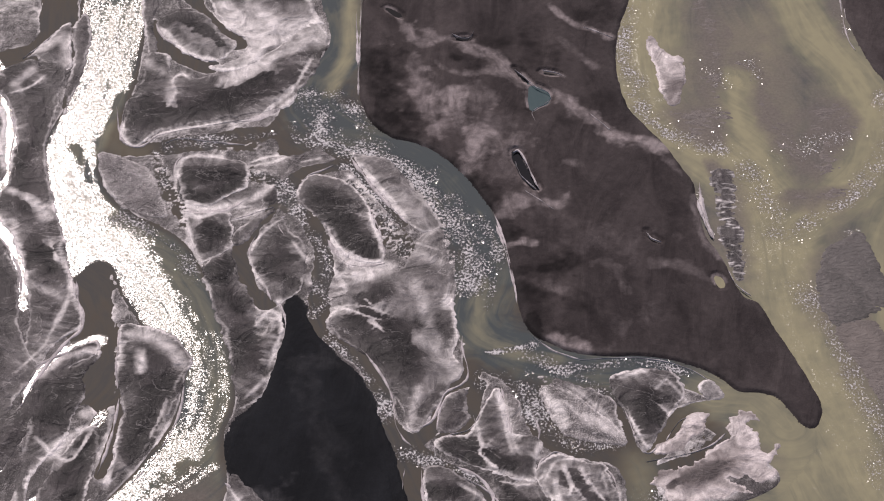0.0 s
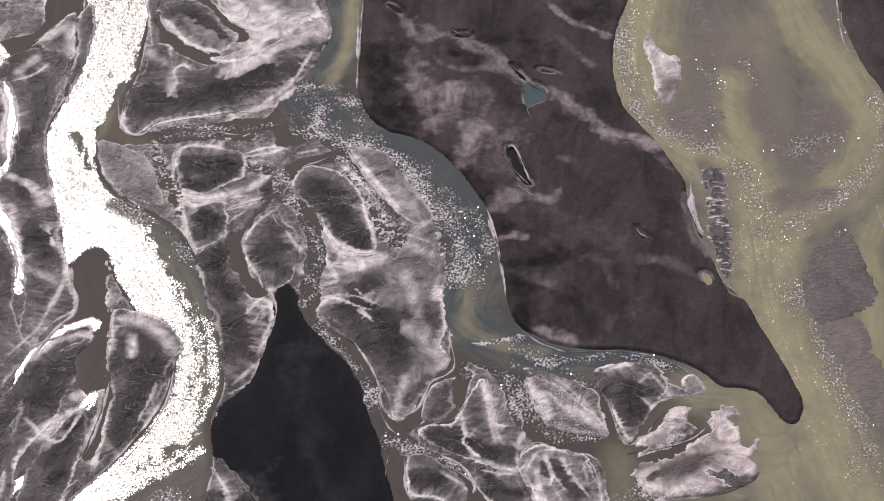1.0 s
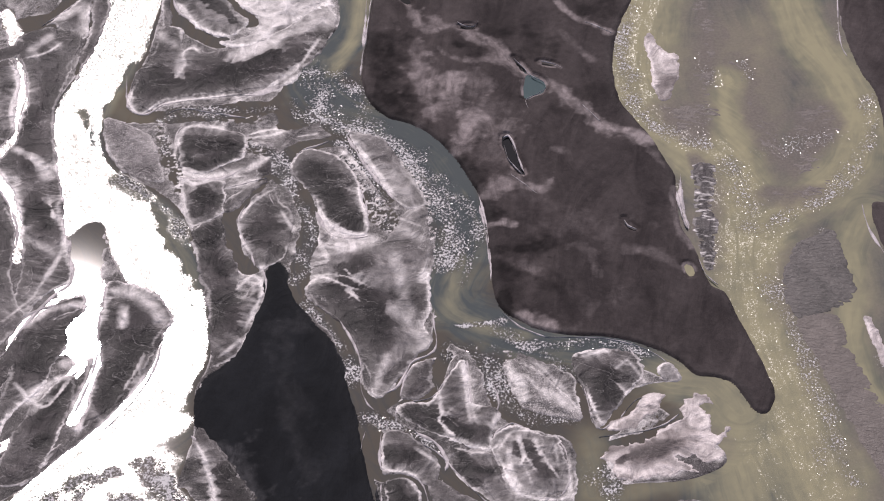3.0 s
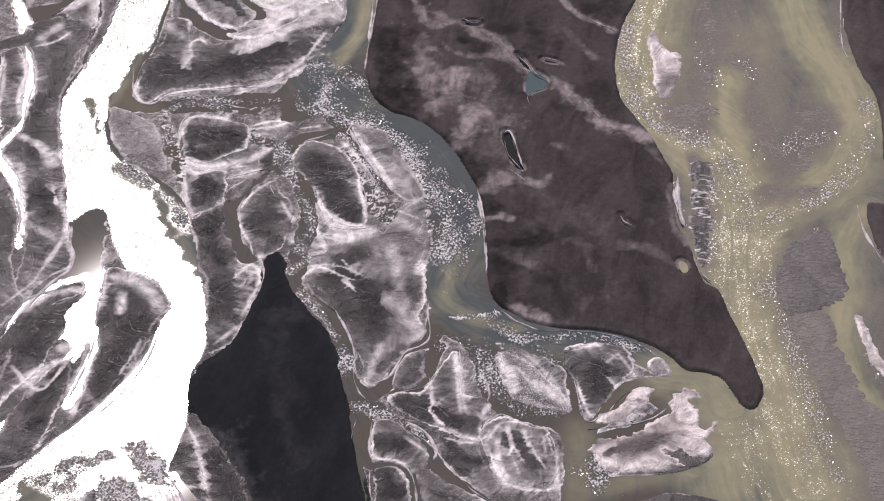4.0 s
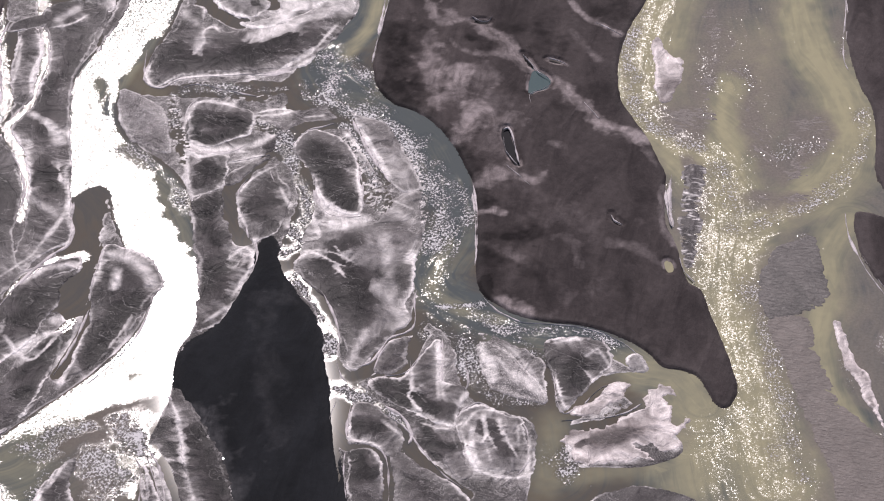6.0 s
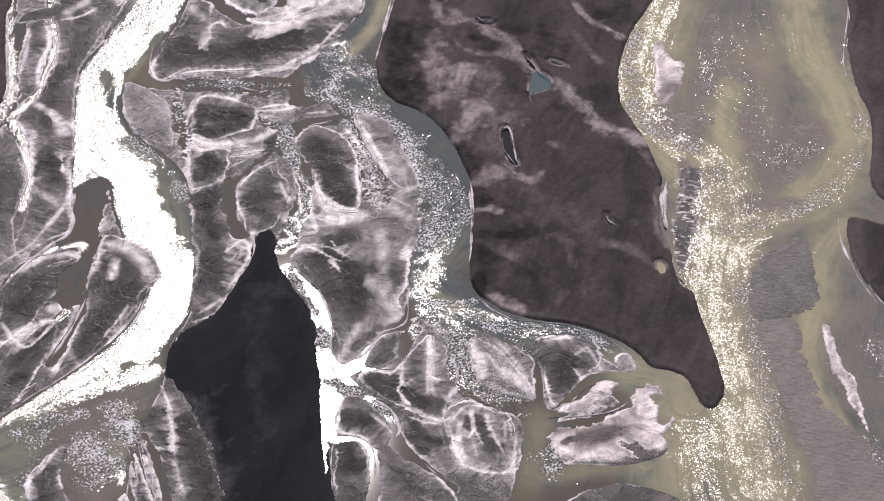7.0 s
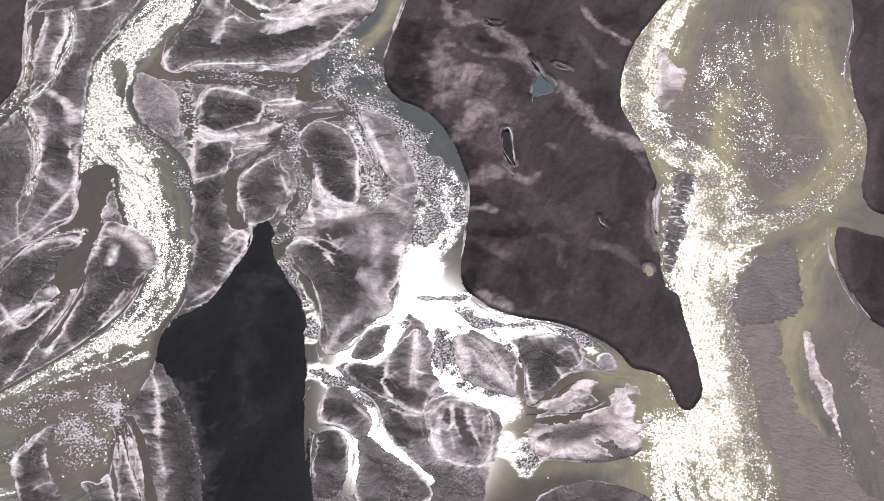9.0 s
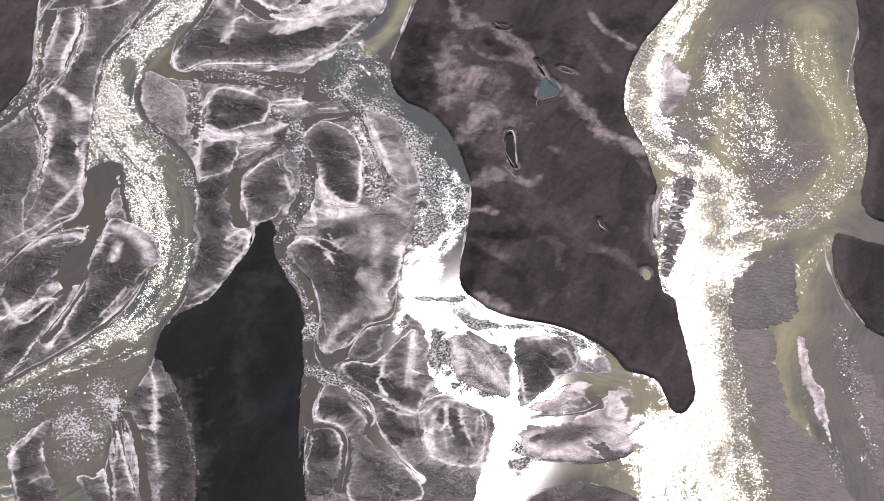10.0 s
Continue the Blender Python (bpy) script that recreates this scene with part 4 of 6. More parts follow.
for outline, tall, tone in ((PLAIN_CENTRE, 1.0, 0), (PLAIN_BLACK, 0.7, 1), (PLAIN_EAST, 0.9, 0), (PLAIN_EAST_LOW, 0.9, 0), (PLAIN_WEST, 0.9, 0)):
    w, s = land.region(outline, 10.0, 0.5)
    x, y = land.x[w], land.y[w]
    swell = tall * ramp(s, -0.8, 1.8) + 0.25 * ramp(s, 2, 25) * fractal(x, y, 0.03, 8)
    ground_z[w] = np.maximum(ground_z[w], -0.5 + 1.25 * swell)
    wet[w] = np.where(s > 0, 0.55 * (1 - ramp(s, 0, 6)) + 0.15, wet[w])
    silt[w] = np.where(s > -0.5, 0, silt[w])
    flats[w] = np.where(s > -0.8, 0, flats[w])
    black[w] = np.maximum(black[w], tone * (s > -1.0))
outside = np.maximum(np.maximum(land.xs[0] * 0 + np.abs(land.x + 8) - 275, np.abs(land.y) - 228), 0)
ground_z = np.maximum(ground_z, -0.5 + 1.5 * ramp(outside, 0, 8))

# pale silt on the plains: courses, widths, amounts
laid = []
laid.append(([(-22.6, 136.7), (-14.8, 122.2), (-5.7, 123.1), (5.3, 126.1)], 2.0, 0.5))
laid.append(([(-10.8, 126.4), (8.8, 116.9), (19.4, 104.9), (27.2, 96.4), (34.7, 89.8)], 2.7, 0.5))
laid.append(([(-11.5, 114.9), (-3.2, 104.5), (6.2, 101.7), (19.5, 103.8)], 1.7, 0.4))
laid.append(([(-17.2, 106.8), (-13.4, 96.0), (-11.3, 81.5), (-6.0, 67.5)], 5.8, 0.5))
laid.append(([(1.8, 87.2), (-0.6, 77.1), (-3.0, 69.6)], 4.4, 0.6))
laid.append(([(10.9, 65.7), (10.5, 55.0), (9.1, 46.0)], 5.4, 0.6))
laid.append(([(24.5, 63.5), (23.6, 52.8)], 3.4, 0.4))
laid.append(([(39.1, 90.2), (46.7, 81.9), (54.4, 71.9), (61.9, 63.8), (70.8, 62.9), (77.8, 58.3)], 3.4, 0.65))
laid.append(([(51.7, 77.0), (59.2, 68.8)], 1.2, 0.5))
laid.append(([(36.6, 142.6), (45.8, 132.0), (52.9, 128.9), (60.2, 124.0)], 1.7, 0.6))
laid.append(([(39.8, 123.8), (47.8, 113.3), (53.0, 106.4)], 1.7, 0.22))
laid.append(([(30.5, 32.6), (35.6, 26.3), (42.3, 23.6)], 2.4, 0.45))
laid.append(([(21.5, 1.2), (27.6, 3.5), (33.1, 2.4)], 2.0, 0.8))
laid.append(([(23.4, 19.9), (27.0, 25.4)], 3.7, 0.5))
laid.append(([(40.2, -47.0), (46.9, -51.0), (51.1, -52.1)], 2.7, 0.55))
laid.append(([(34.4, -17.2), (43.5, -22.7), (52.5, -28.2)], 2.4, 0.22))
laid.append(([(54.2, -5.3), (63.2, -10.9), (66.7, -23.5)], 2.0, 0.18))
laid.append(([(75.7, -9.6), (86.2, -8.5), (97.4, -17.1)], 2.4, 0.2))
laid.append(([(59.1, -49.7), (64.6, -42.8), (75.9, -32.2)], 5.8, 0.12))
laid.append(([(34.3, 102.7), (38.9, 102.0), (42.5, 99.8)], 1.0, 0.5))
laid.append(([(33.8, 22.7), (52.4, 11.1), (70.3, 3.0)], 10.2, 0.1))
laid.append(([(43.7, 49.6), (48.3, 47.6)], 1.4, 0.35))
laid.append(([(9.9, 91.0), (17.5, 66.3), (22.3, 45.6)], 5.1, 0.22))
laid.append(([(91.3, 28.6), (94.4, 5.5), (102.8, -6.8)], 1.4, 0.4))
laid.append(([(77.9, 56.6), (88.3, 38.5)], 1.4, 0.3))
laid.append(([(-31.8, 112.9), (-25.1, 98.5), (-24.6, 80.1), (-13.7, 66.8)], 8.5, -0.35))
laid.append(([(22.1, 9.6), (25.1, 9.9)], 4.1, -0.45))
laid.append(([(29.4, -11.2), (39.9, -10.1), (47.9, -6.0)], 3.4, -0.45))
laid.append(([(30.6, -20.8), (36.0, -30.0), (33.4, -43.0)], 3.7, -0.35))
laid.append(([(50.1, -25.3), (55.3, -34.3), (58.8, -46.6)], 3.1, -0.3))
laid.append(([(36.1, -47.4), (32.6, -36.7)], 2.7, -0.5))
laid.append(([(58.9, 137.2), (49.9, 136.3)], 5.1, -0.25))
laid.append(([(45.1, 76.3), (57.5, 84.8), (64.1, 85.5)], 5.1, -0.2))
laid.append(([(12.8, 121.1), (29.0, 119.0), (32.6, 108.1)], 4.8, -0.3))
laid.append(([(88.5, -34.0), (95.8, -45.8), (101.5, -63.7)], 6.8, -0.12))
laid.append(([(0.3, 112.3), (9.7, 109.5)], 2.0, -0.4))
laid.append(([(4.5, 47.3), (12.8, 34.2), (18.5, 24.5)], 4.1, -0.35))
laid.append(([(29.3, 78.3), (22.3, 81.2), (16.1, 77.0)], 3.4, -0.2))
laid.append(([(-44.7, -61.5), (-39.0, -80.7), (-32.2, -106.0), (-23.2, -136.2)], 3.5, 0.10))
laid.append(([(-39.3, -159.8), (-48.8, -140.1), (-58.8, -123.3)], 4.0, 0.40))
laid.append(([(-46.0, -63.6), (-43.2, -61.1), (-38.3, -59.7)], 5.0, 0.16))
laid.append(([(-48.1, -58.2), (-44.3, -55.7), (-38.0, -55.8)], 1.0, 0.4))
laid.append(([(-43.6, -71.7), (-39.4, -80.9)], 4.0, 0.10))
laid.append(([(-54.9, -127.5), (-46.7, -141.3), (-36.1, -160.3), (-32.4, -177.1)], 5.8, 0.35))
laid.append(([(-45.1, -77.0), (-37.4, -101.5), (-25.7, -136.8)], 2.7, 0.12))
laid.append(([(-48.7, -59.4), (-36.0, -61.7)], 3.4, 0.14))
for points, width, amount in laid:
    land.stroke(silt, points, width * 1.25, amount * (1.35 if amount > 0 else 1.15), int(width * 10 + abs(points[0][0])), 1.3, -0.6)

# ponds sunk into the central plain
PONDS = {}
PONDS["teal"] = [(29.1, 94.2), (31.6, 94.9), (34.3, 93.2), (37.4, 89.0), (36.6, 84.3), (33.2, 81.9), (30.7, 79.6), (29.4, 82.9)]
PONDS["dark"] = [(23.5, 55.6), (26.5, 56.2), (28.3, 49.7), (31.6, 41.9), (34.5, 34.1), (32.3, 33.8), (28.4, 39.9), (25.0, 48.4)]
PONDS["slit"] = [(23.2, 105.3), (25.4, 103.5), (28.1, 99.4), (30.4, 95.2), (28.2, 96.3), (25.0, 100.8)]
PONDS["slit_north"] = [(-28.8, 144.2), (-26.1, 143.5), (-21.9, 139.5), (-22.3, 137.7), (-25.9, 140.2)]
PONDS["slit_top"] = [(-0.5, 124.3), (2.9, 125.7), (6.4, 125.0), (4.8, 123.3), (0.8, 122.9)]
PONDS["slit_east"] = [(73.8, 10.7), (75.8, 7.6), (79.0, 4.5), (77.0, 4.8), (74.4, 7.3)]
PONDS["slit_small"] = [(33.2, 103.1), (36.2, 103.8), (40.5, 101.7), (36.9, 101.4)]
PONDS["outlet"] = [(97.9, -14.5), (99.5, -13.3), (101.5, -16.3), (101.8, -19.9), (99.8, -19.9)]
for outline in PONDS.values():
    w, s = land.region(outline, 8.0, 0.35, 9)
    ground_z[w] = np.where(s > -1.6, np.minimum(ground_z[w], 0.35 - 0.55 * ramp(s, -1.6, 0.9)), ground_z[w])
    shore = 0.9 * (1 - ramp(np.abs(s + 0.4), 0.1, 1.2)) * ramp(fractal(land.x[w], land.y[w], 0.2, 66, 2), 0.3, 0.65)
    silt[w] = np.where(shore > 0.02, np.maximum(silt[w], shore), silt[w])
ground_z += 0.10 * (fractal(land.x, land.y, 0.11, 21) - 0.5)
fringe += fractal(land.x, land.y, 0.3, 33)
inner = 7.0 * (1 - ramp(carve, 0.0, 0.35)) * (0.6 + 0.8 * fractal(land.x, land.y, 0.05, 34))
along = u * 0.6 + v * 0.8
rim_layer = 0.5 * ramp(fractal(land.x, land.y, 0.03, 35), 0.35, 0.7)
keep = np.ones(land.x.shape, bool)
ground = sheet("ground", land, ground_z, keep, PLAIN_SAND, {"silt": silt, "wet": wet, "fringe": fringe, "inner": inner, "run": along, "rim": rim_layer, "stony": np.clip(0.25 + stony, 0, 1)})
ground.data.materials.append(BLACK_SAND)
ground.data.materials.append(FEATHER_SAND)
kinds = np.where(black[:-1, :-1] > 0.5, 1, np.where(flats[:-1, :-1] > 0.5, 2, 0))
ground.data.polygons.foreach_set("material_index", kinds.ravel().astype(np.int32))
tagged(ground, "dark volcanic sand plain with pale silt patches and banks", "ground", kind="structure")

# ---- the plan: bars and shoals ----
GREY = "grey wet sandbar with a pale rim of silt and sheen"
LONG = "long grey sandbar with feathered pale edges"
SHOAL = "brownish shoal of rippled sand under thin water"
GRAVEL = "speckled gravel bar barely above the water"
BARS = []
BARS.append(([(-181.5, 84.0), (-178.7, 90.3), (-174.4, 88.9), (-170.7, 80.6), (-168.6, 68.7), (-167.3, 56.7), (-164.7, 43.1), (-167.9, 38.2), (-173.4, 42.8), (-177.9, 57.9), (-180.9, 73.7)], LONG, dict(edge=4)))
BARS.append(([(-176.4, 104.6), (-151.3, 111.5), (-150.6, 90.4), (-151.3, 71.4), (-150.9, 55.0), (-147.7, 37.7), (-142.2, 19.4), (-137.2, 1.3), (-132.9, -16.6), (-127.1, -37.4), (-129.1, -44.6), (-136.0, -51.6), (-139.5, -60.9), (-144.9, -53.3), (-147.0, -35.4), (-149.6, -19.3), (-153.3, -3.1), (-159.8, 10.6), (-167.3, 22.4), (-165.8, 32.8), (-163.8, 37.3), (-164.5, 49.3), (-164.4, 65.7), (-168.4, 81.3)], LONG, dict(edge=7, rim=0.55)))
BARS.append(([(-201.6, -8.6), (-175.6, 0.5), (-169.4, 10.0), (-165.4, 11.1), (-159.8, 2.9), (-153.5, -10.8), (-150.9, -25.3), (-148.9, -39.7), (-144.9, -53.3), (-139.2, -61.9), (-144.5, -78.4), (-150.9, -97.8), (-158.5, -113.7)], LONG, dict(edge=8, rim=0.5)))
BARS.append(([(-120.6, -48.4), (-119.2, -55.3), (-121.8, -57.8), (-127.0, -62.8), (-133.0, -71.7), (-136.5, -86.8), (-141.5, -103.8), (-153.4, -126.0), (-158.5, -113.7), (-148.6, -91.9), (-143.5, -81.0), (-136.5, -62.6), (-128.8, -51.8)], GREY, dict(edge=4)))
BARS.append(([(-135.7, -64.5), (-127.2, -60.2), (-119.1, -52.9), (-117.6, -57.2), (-122.7, -64.5), (-121.4, -75.9), (-123.9, -87.2), (-126.2, -101.2), (-134.1, -114.9), (-134.8, -138.9), (-140.6, -139.0), (-139.4, -104.0), (-140.0, -84.5), (-137.5, -73.1)], GREY, dict(edge=6)))
BARS.append(([(-119.4, -92.8), (-113.2, -95.6), (-114.2, -112.1), (-115.2, -128.0), (-120.6, -146.7), (-133.8, -146.8), (-128.7, -112.1)], LONG, dict(edge=5)))
BARS.append(([(-112.5, -39.6), (-105.5, -39.6), (-94.9, -44.0), (-88.1, -52.8), (-84.5, -58.6), (-86.7, -67.3), (-89.2, -81.5), (-95.1, -101.0), (-104.2, -114.7), (-116.8, -130.9), (-124.3, -146.7), (-120.6, -146.7), (-110.4, -120.2), (-107.7, -101.1), (-108.5, -75.9), (-111.1, -70.2), (-112.5, -52.9)], GREY, dict(edge=7, rim=0.7)))
BARS.append(([(-166.8, 112.5), (-160.4, 123.1), (-154.0, 133.8), (-152.0, 135.6), (-149.6, 121.2), (-148.5, 107.1), (-151.6, 105.4), (-158.6, 108.9), (-163.7, 114.2)], GREY, dict(edge=5, core=0.3)))
BARS.append(([(-150.4, 132.0), (-147.2, 142.8), (-144.6, 139.2), (-142.2, 128.3), (-143.0, 107.1), (-146.0, 86.3), (-147.3, 79.5), (-148.3, 93.2), (-147.8, 110.6)], LONG, dict(edge=3)))
BARS.append(([(-187.2, 93.4), (-175.2, 101.0), (-169.6, 109.0), (-163.5, 112.5), (-160.6, 107.2), (-161.7, 98.5), (-173.9, 91.6), (-186.0, 84.8)], GREY, dict(edge=4)))
BARS.append(([(-124.4, 67.6), (-124.4, 81.1), (-122.7, 91.4), (-120.3, 100.0), (-120.3, 110.5), (-117.7, 116.8), (-110.8, 114.0), (-109.1, 101.7), (-103.4, 105.2), (-96.5, 101.6), (-87.9, 103.3), (-79.6, 108.5), (-71.6, 117.3), (-61.5, 129.7), (-55.3, 135.0), (-49.9, 127.8), (-49.7, 117.2), (-54.1, 103.2), (-58.8, 92.8), (-61.4, 84.3), (-68.6, 79.2), (-79.1, 76.6), (-91.8, 74.2), (-102.2, 70.9), (-110.4, 67.6), (-115.1, 60.9), (-118.0, 58.3), (-122.2, 60.9)], "large dark sandbar with a bright rim", dict(edge=6, rim=0.7)))
BARS.append(([(-117.9, 135.4), (-115.7, 140.8), (-109.4, 144.4), (-100.3, 142.5), (-93.9, 133.4), (-89.9, 126.3), (-85.2, 122.7), (-86.8, 115.6), (-91.9, 111.1), (-98.6, 112.1), (-104.4, 115.7), (-111.7, 122.8), (-116.2, 128.2)], GREY, dict(edge=6, rim=0.9)))
BARS.append(([(-102.6, 172.0), (-97.3, 146.1), (-89.3, 131.6), (-83.3, 126.2), (-80.4, 117.3), (-88.5, 109.6), (-94.9, 107.6), (-88.0, 104.0), (-79.5, 107.5), (-67.3, 119.0), (-55.2, 133.2), (-52.0, 135.0), (-57.0, 147.7), (-60.1, 171.7)], "pale silted sandbar beside the channel", dict(edge=9, rim=0.9, core=0.5)))
BARS.append(([(-125.4, 164.7), (-113.7, 164.7), (-117.6, 148.1), (-119.6, 135.4), (-116.1, 122.8), (-116.6, 116.8), (-119.4, 115.8), (-122.0, 128.2)], GREY, dict(edge=4)))
BARS.append(([(-132.0, 51.7), (-129.7, 56.4), (-122.0, 52.7), (-115.5, 49.1), (-109.4, 42.7), (-104.9, 30.6), (-101.8, 18.6), (-111.0, 19.8), (-120.0, 24.3), (-126.8, 34.2)], GRAVEL, dict(edge=3, rim=0.35, tall=0.2, core=0.25, stony=0.9, name="gravel_bar")))
BARS.append(([(-101.7, 43.7), (-101.1, 51.1), (-96.2, 54.7), (-86.7, 53.0), (-77.1, 50.7), (-74.2, 47.4), (-73.9, 40.2), (-73.9, 34.8), (-81.7, 29.5), (-87.3, 24.1), (-94.4, 25.6), (-99.1, 35.0)], "dark horseshoe sandbar with a bright rim", dict(edge=5)))
BARS.append(([(-96.5, 21.1), (-92.5, 22.3), (-80.1, 21.6), (-77.9, 16.6), (-76.4, 6.3), (-76.7, 0.4), (-85.1, -6.9), (-86.1, -10.5), (-90.2, -0.8), (-93.8, 10.9)], GREY, dict(edge=5)))
BARS.append(([(-77.2, 7.9), (-72.1, 15.6), (-63.8, 23.8), (-62.4, 22.2), (-67.5, 14.5), (-72.2, 5.1), (-76.1, 2.9)], GREY, dict(edge=3)))
BARS.append(([(-69.4, -3.8), (-68.2, 7.4), (-63.5, 16.8), (-59.4, 18.4), (-55.7, 10.9), (-49.7, 3.0), (-48.5, -8.8), (-49.4, -20.7), (-53.6, -27.0), (-57.5, -29.2), (-61.5, -22.4), (-66.2, -12.9)], GREY, dict(edge=6)))
BARS.append(([(-86.4, -8.8), (-77.6, -0.8), (-73.0, -13.8), (-68.9, -23.4), (-64.3, -32.8), (-65.4, -42.8), (-60.6, -45.4), (-59.1, -37.0), (-53.6, -40.5), (-54.0, -54.3), (-55.9, -65.8), (-59.1, -78.0), (-64.3, -83.4), (-68.7, -87.4), (-69.6, -94.4), (-68.4, -81.8), (-71.2, -63.1), (-75.9, -44.3), (-81.6, -25.1)], "dark wet bank of sand with pale feathered edges", dict(edge=4, rim=0.5, fray=3.0)))
BARS.append(([(-68.1, 28.5), (-65.1, 36.0), (-62.6, 34.6), (-61.7, 27.6), (-65.2, 25.3)], GREY, dict(edge=2)))
BARS.append(([(-55.0, 30.3), (-53.5, 39.4), (-48.5, 42.9), (-38.9, 39.6), (-32.2, 33.4), (-27.1, 23.5), (-23.5, 10.0), (-20.5, -3.3), (-23.7, -7.1), (-30.4, -6.3), (-36.7, -2.0), (-41.8, 7.6), (-45.9, 17.4), (-52.6, 23.5)], "large dark oval sandbar with a pale rim", dict(edge=6)))
BARS.append(([(-36.0, 54.4), (-31.5, 53.9), (-23.1, 51.4), (-17.4, 44.3), (-11.0, 32.7), (-3.5, 21.4), (-0.6, 13.2), (-7.1, 9.9), (-15.0, 17.4), (-21.5, 27.0), (-28.0, 38.2)], "smooth lilac-grey sandbar with a white edge", dict(edge=5, core=0.3)))
BARS.append(([(-39.3, -39.2), (-37.4, -32.4), (-34.9, -28.7), (-33.2, -20.2), (-37.5, -12.4), (-30.4, -12.1), (-23.2, -9.7), (-15.4, -11.0), (-11.6, -2.0), (-7.2, 8.1), (-1.3, 12.0), (1.6, -0.2), (5.4, -16.6), (6.0, -33.0), (8.1, -45.7), (7.7, -55.4), (10.9, -62.0), (9.3, -67.9), (5.8, -71.5), (2.3, -81.3), (-1.5, -89.6), (-5.9, -93.9), (-10.4, -86.2), (-14.2, -74.3), (-20.0, -62.4), (-26.9, -53.8), (-33.3, -48.2)], "broad grey sandbar scored by small rills", dict(edge=8, rim=0.6, core=0.25)))
BARS.append(([(2.2, -92.8), (4.0, -79.5), (7.3, -74.4), (12.3, -73.1), (11.9, -83.1), (13.7, -87.5), (10.3, -91.9), (6.6, -94.0)], "small teardrop sandbar with a white rim", dict(edge=3)))
BARS.append(([(1.0, -99.9), (4.9, -96.4), (12.9, -95.2), (16.5, -85.6), (20.0, -75.8), (23.3, -73.8), (27.4, -93.2), (34.5, -95.3), (38.2, -99.3), (36.8, -110.0), (37.0, -117.4), (30.8, -116.8), (24.4, -114.7), (16.7, -111.3), (9.0, -107.9), (4.2, -104.0)], GREY, dict(edge=5)))
BARS.append(([(36.3, -73.5), (41.9, -69.6), (51.4, -77.6), (58.7, -85.8), (64.8, -92.6), (66.9, -100.4), (58.6, -99.5), (48.0, -96.4), (42.2, -88.1)], GRAVEL, dict(edge=5, core=0.3, stony=0.9, name="gravel_bar")))
BARS.append(([(36.7, -116.0), (39.6, -108.1), (45.1, -104.4), (53.7, -107.7), (60.1, -109.7), (64.1, -121.0), (66.3, -132.3), (60.3, -138.9), (50.5, -140.3), (43.4, -132.6)], "round grey bar cut by small rills", dict(edge=6, core=0.2)))
BARS.append(([(22.4, -120.9), (29.1, -118.5), (37.4, -120.3), (43.0, -132.7), (48.2, -140.6), (45.3, -145.3), (38.6, -140.5), (29.4, -133.1)], GREY, dict(edge=4)))
BARS.append(([(0.9, -131.3), (-0.9, -112.3), (5.4, -110.8), (15.0, -119.0), (20.4, -127.1), (20.3, -132.9), (26.2, -137.9), (34.9, -142.4), (46.0, -149.5), (51.5, -160.0), (38.9, -167.3), (26.5, -169.1), (19.7, -144.6), (13.6, -134.5), (4.1, -132.3)], GREY, dict(edge=5)))
BARS.append(([(2.9, -136.8), (9.4, -133.9), (15.1, -140.9), (17.6, -150.6), (19.3, -167.3), (9.6, -168.7), (4.2, -149.6)], GREY, dict(edge=3)))
BARS.append(([(61.3, -67.6), (66.0, -63.8), (76.1, -61.8), (83.7, -65.4), (87.9, -74.1), (86.5, -78.9), (81.2, -85.8), (79.0, -92.1), (75.9, -100.1), (73.0, -104.1), (70.2, -97.9), (67.2, -87.7), (63.5, -79.0)], "grey bar with a white lower edge", dict(edge=5)))
BARS.append(([(77.5, -104.1), (85.4, -103.0), (88.7, -97.1), (93.3, -93.5), (94.6, -87.3), (95.3, -84.1), (89.2, -85.0), (85.8, -90.0), (82.6, -96.5), (78.0, -100.1)], "pale lilac bar between delta channels", dict(edge=6, core=0.7, material=FEATHER_LILAC)))
BARS.append(([(76.9, -115.1), (79.5, -111.8), (90.1, -108.0), (97.4, -101.9), (100.6, -95.5), (102.6, -86.1), (106.3, -82.6), (110.6, -85.0), (112.9, -87.7), (109.1, -89.8), (111.7, -95.4), (114.5, -102.5), (118.3, -100.5), (116.0, -106.7), (117.7, -113.8), (113.1, -116.8), (107.0, -115.3), (101.1, -116.1), (109.7, -122.2), (108.0, -124.5), (100.1, -124.4), (88.6, -128.0), (82.6, -127.4), (78.9, -122.2)], "pale lilac delta bar with a grey back", dict(edge=7, core=0.6, fray=6.0, material=FEATHER_LILAC)))
BARS.append(([(87.4, -152.6), (95.1, -141.9), (106.5, -137.2), (119.3, -137.7), (129.2, -144.1), (131.5, -170.4), (89.1, -182.1)], "dark bar with a pale margin", dict(edge=5)))
BARS.append(([(91.9, -73.6), (93.4, -68.7), (96.4, -68.3), (100.4, -75.5), (96.5, -77.5)], "small white silt bar", dict(edge=4, core=0.5)))
BARS.append(([(73.9, 123.3), (75.9, 125.4), (79.0, 118.2), (84.2, 113.2), (87.7, 111.8), (88.3, 96.9), (86.2, 85.5), (83.1, 83.2), (80.0, 90.2), (77.4, 102.9), (75.0, 113.9)], "pinkish pale island in the milky river", dict(edge=6, core=0.9, material=FEATHER_LILAC)))
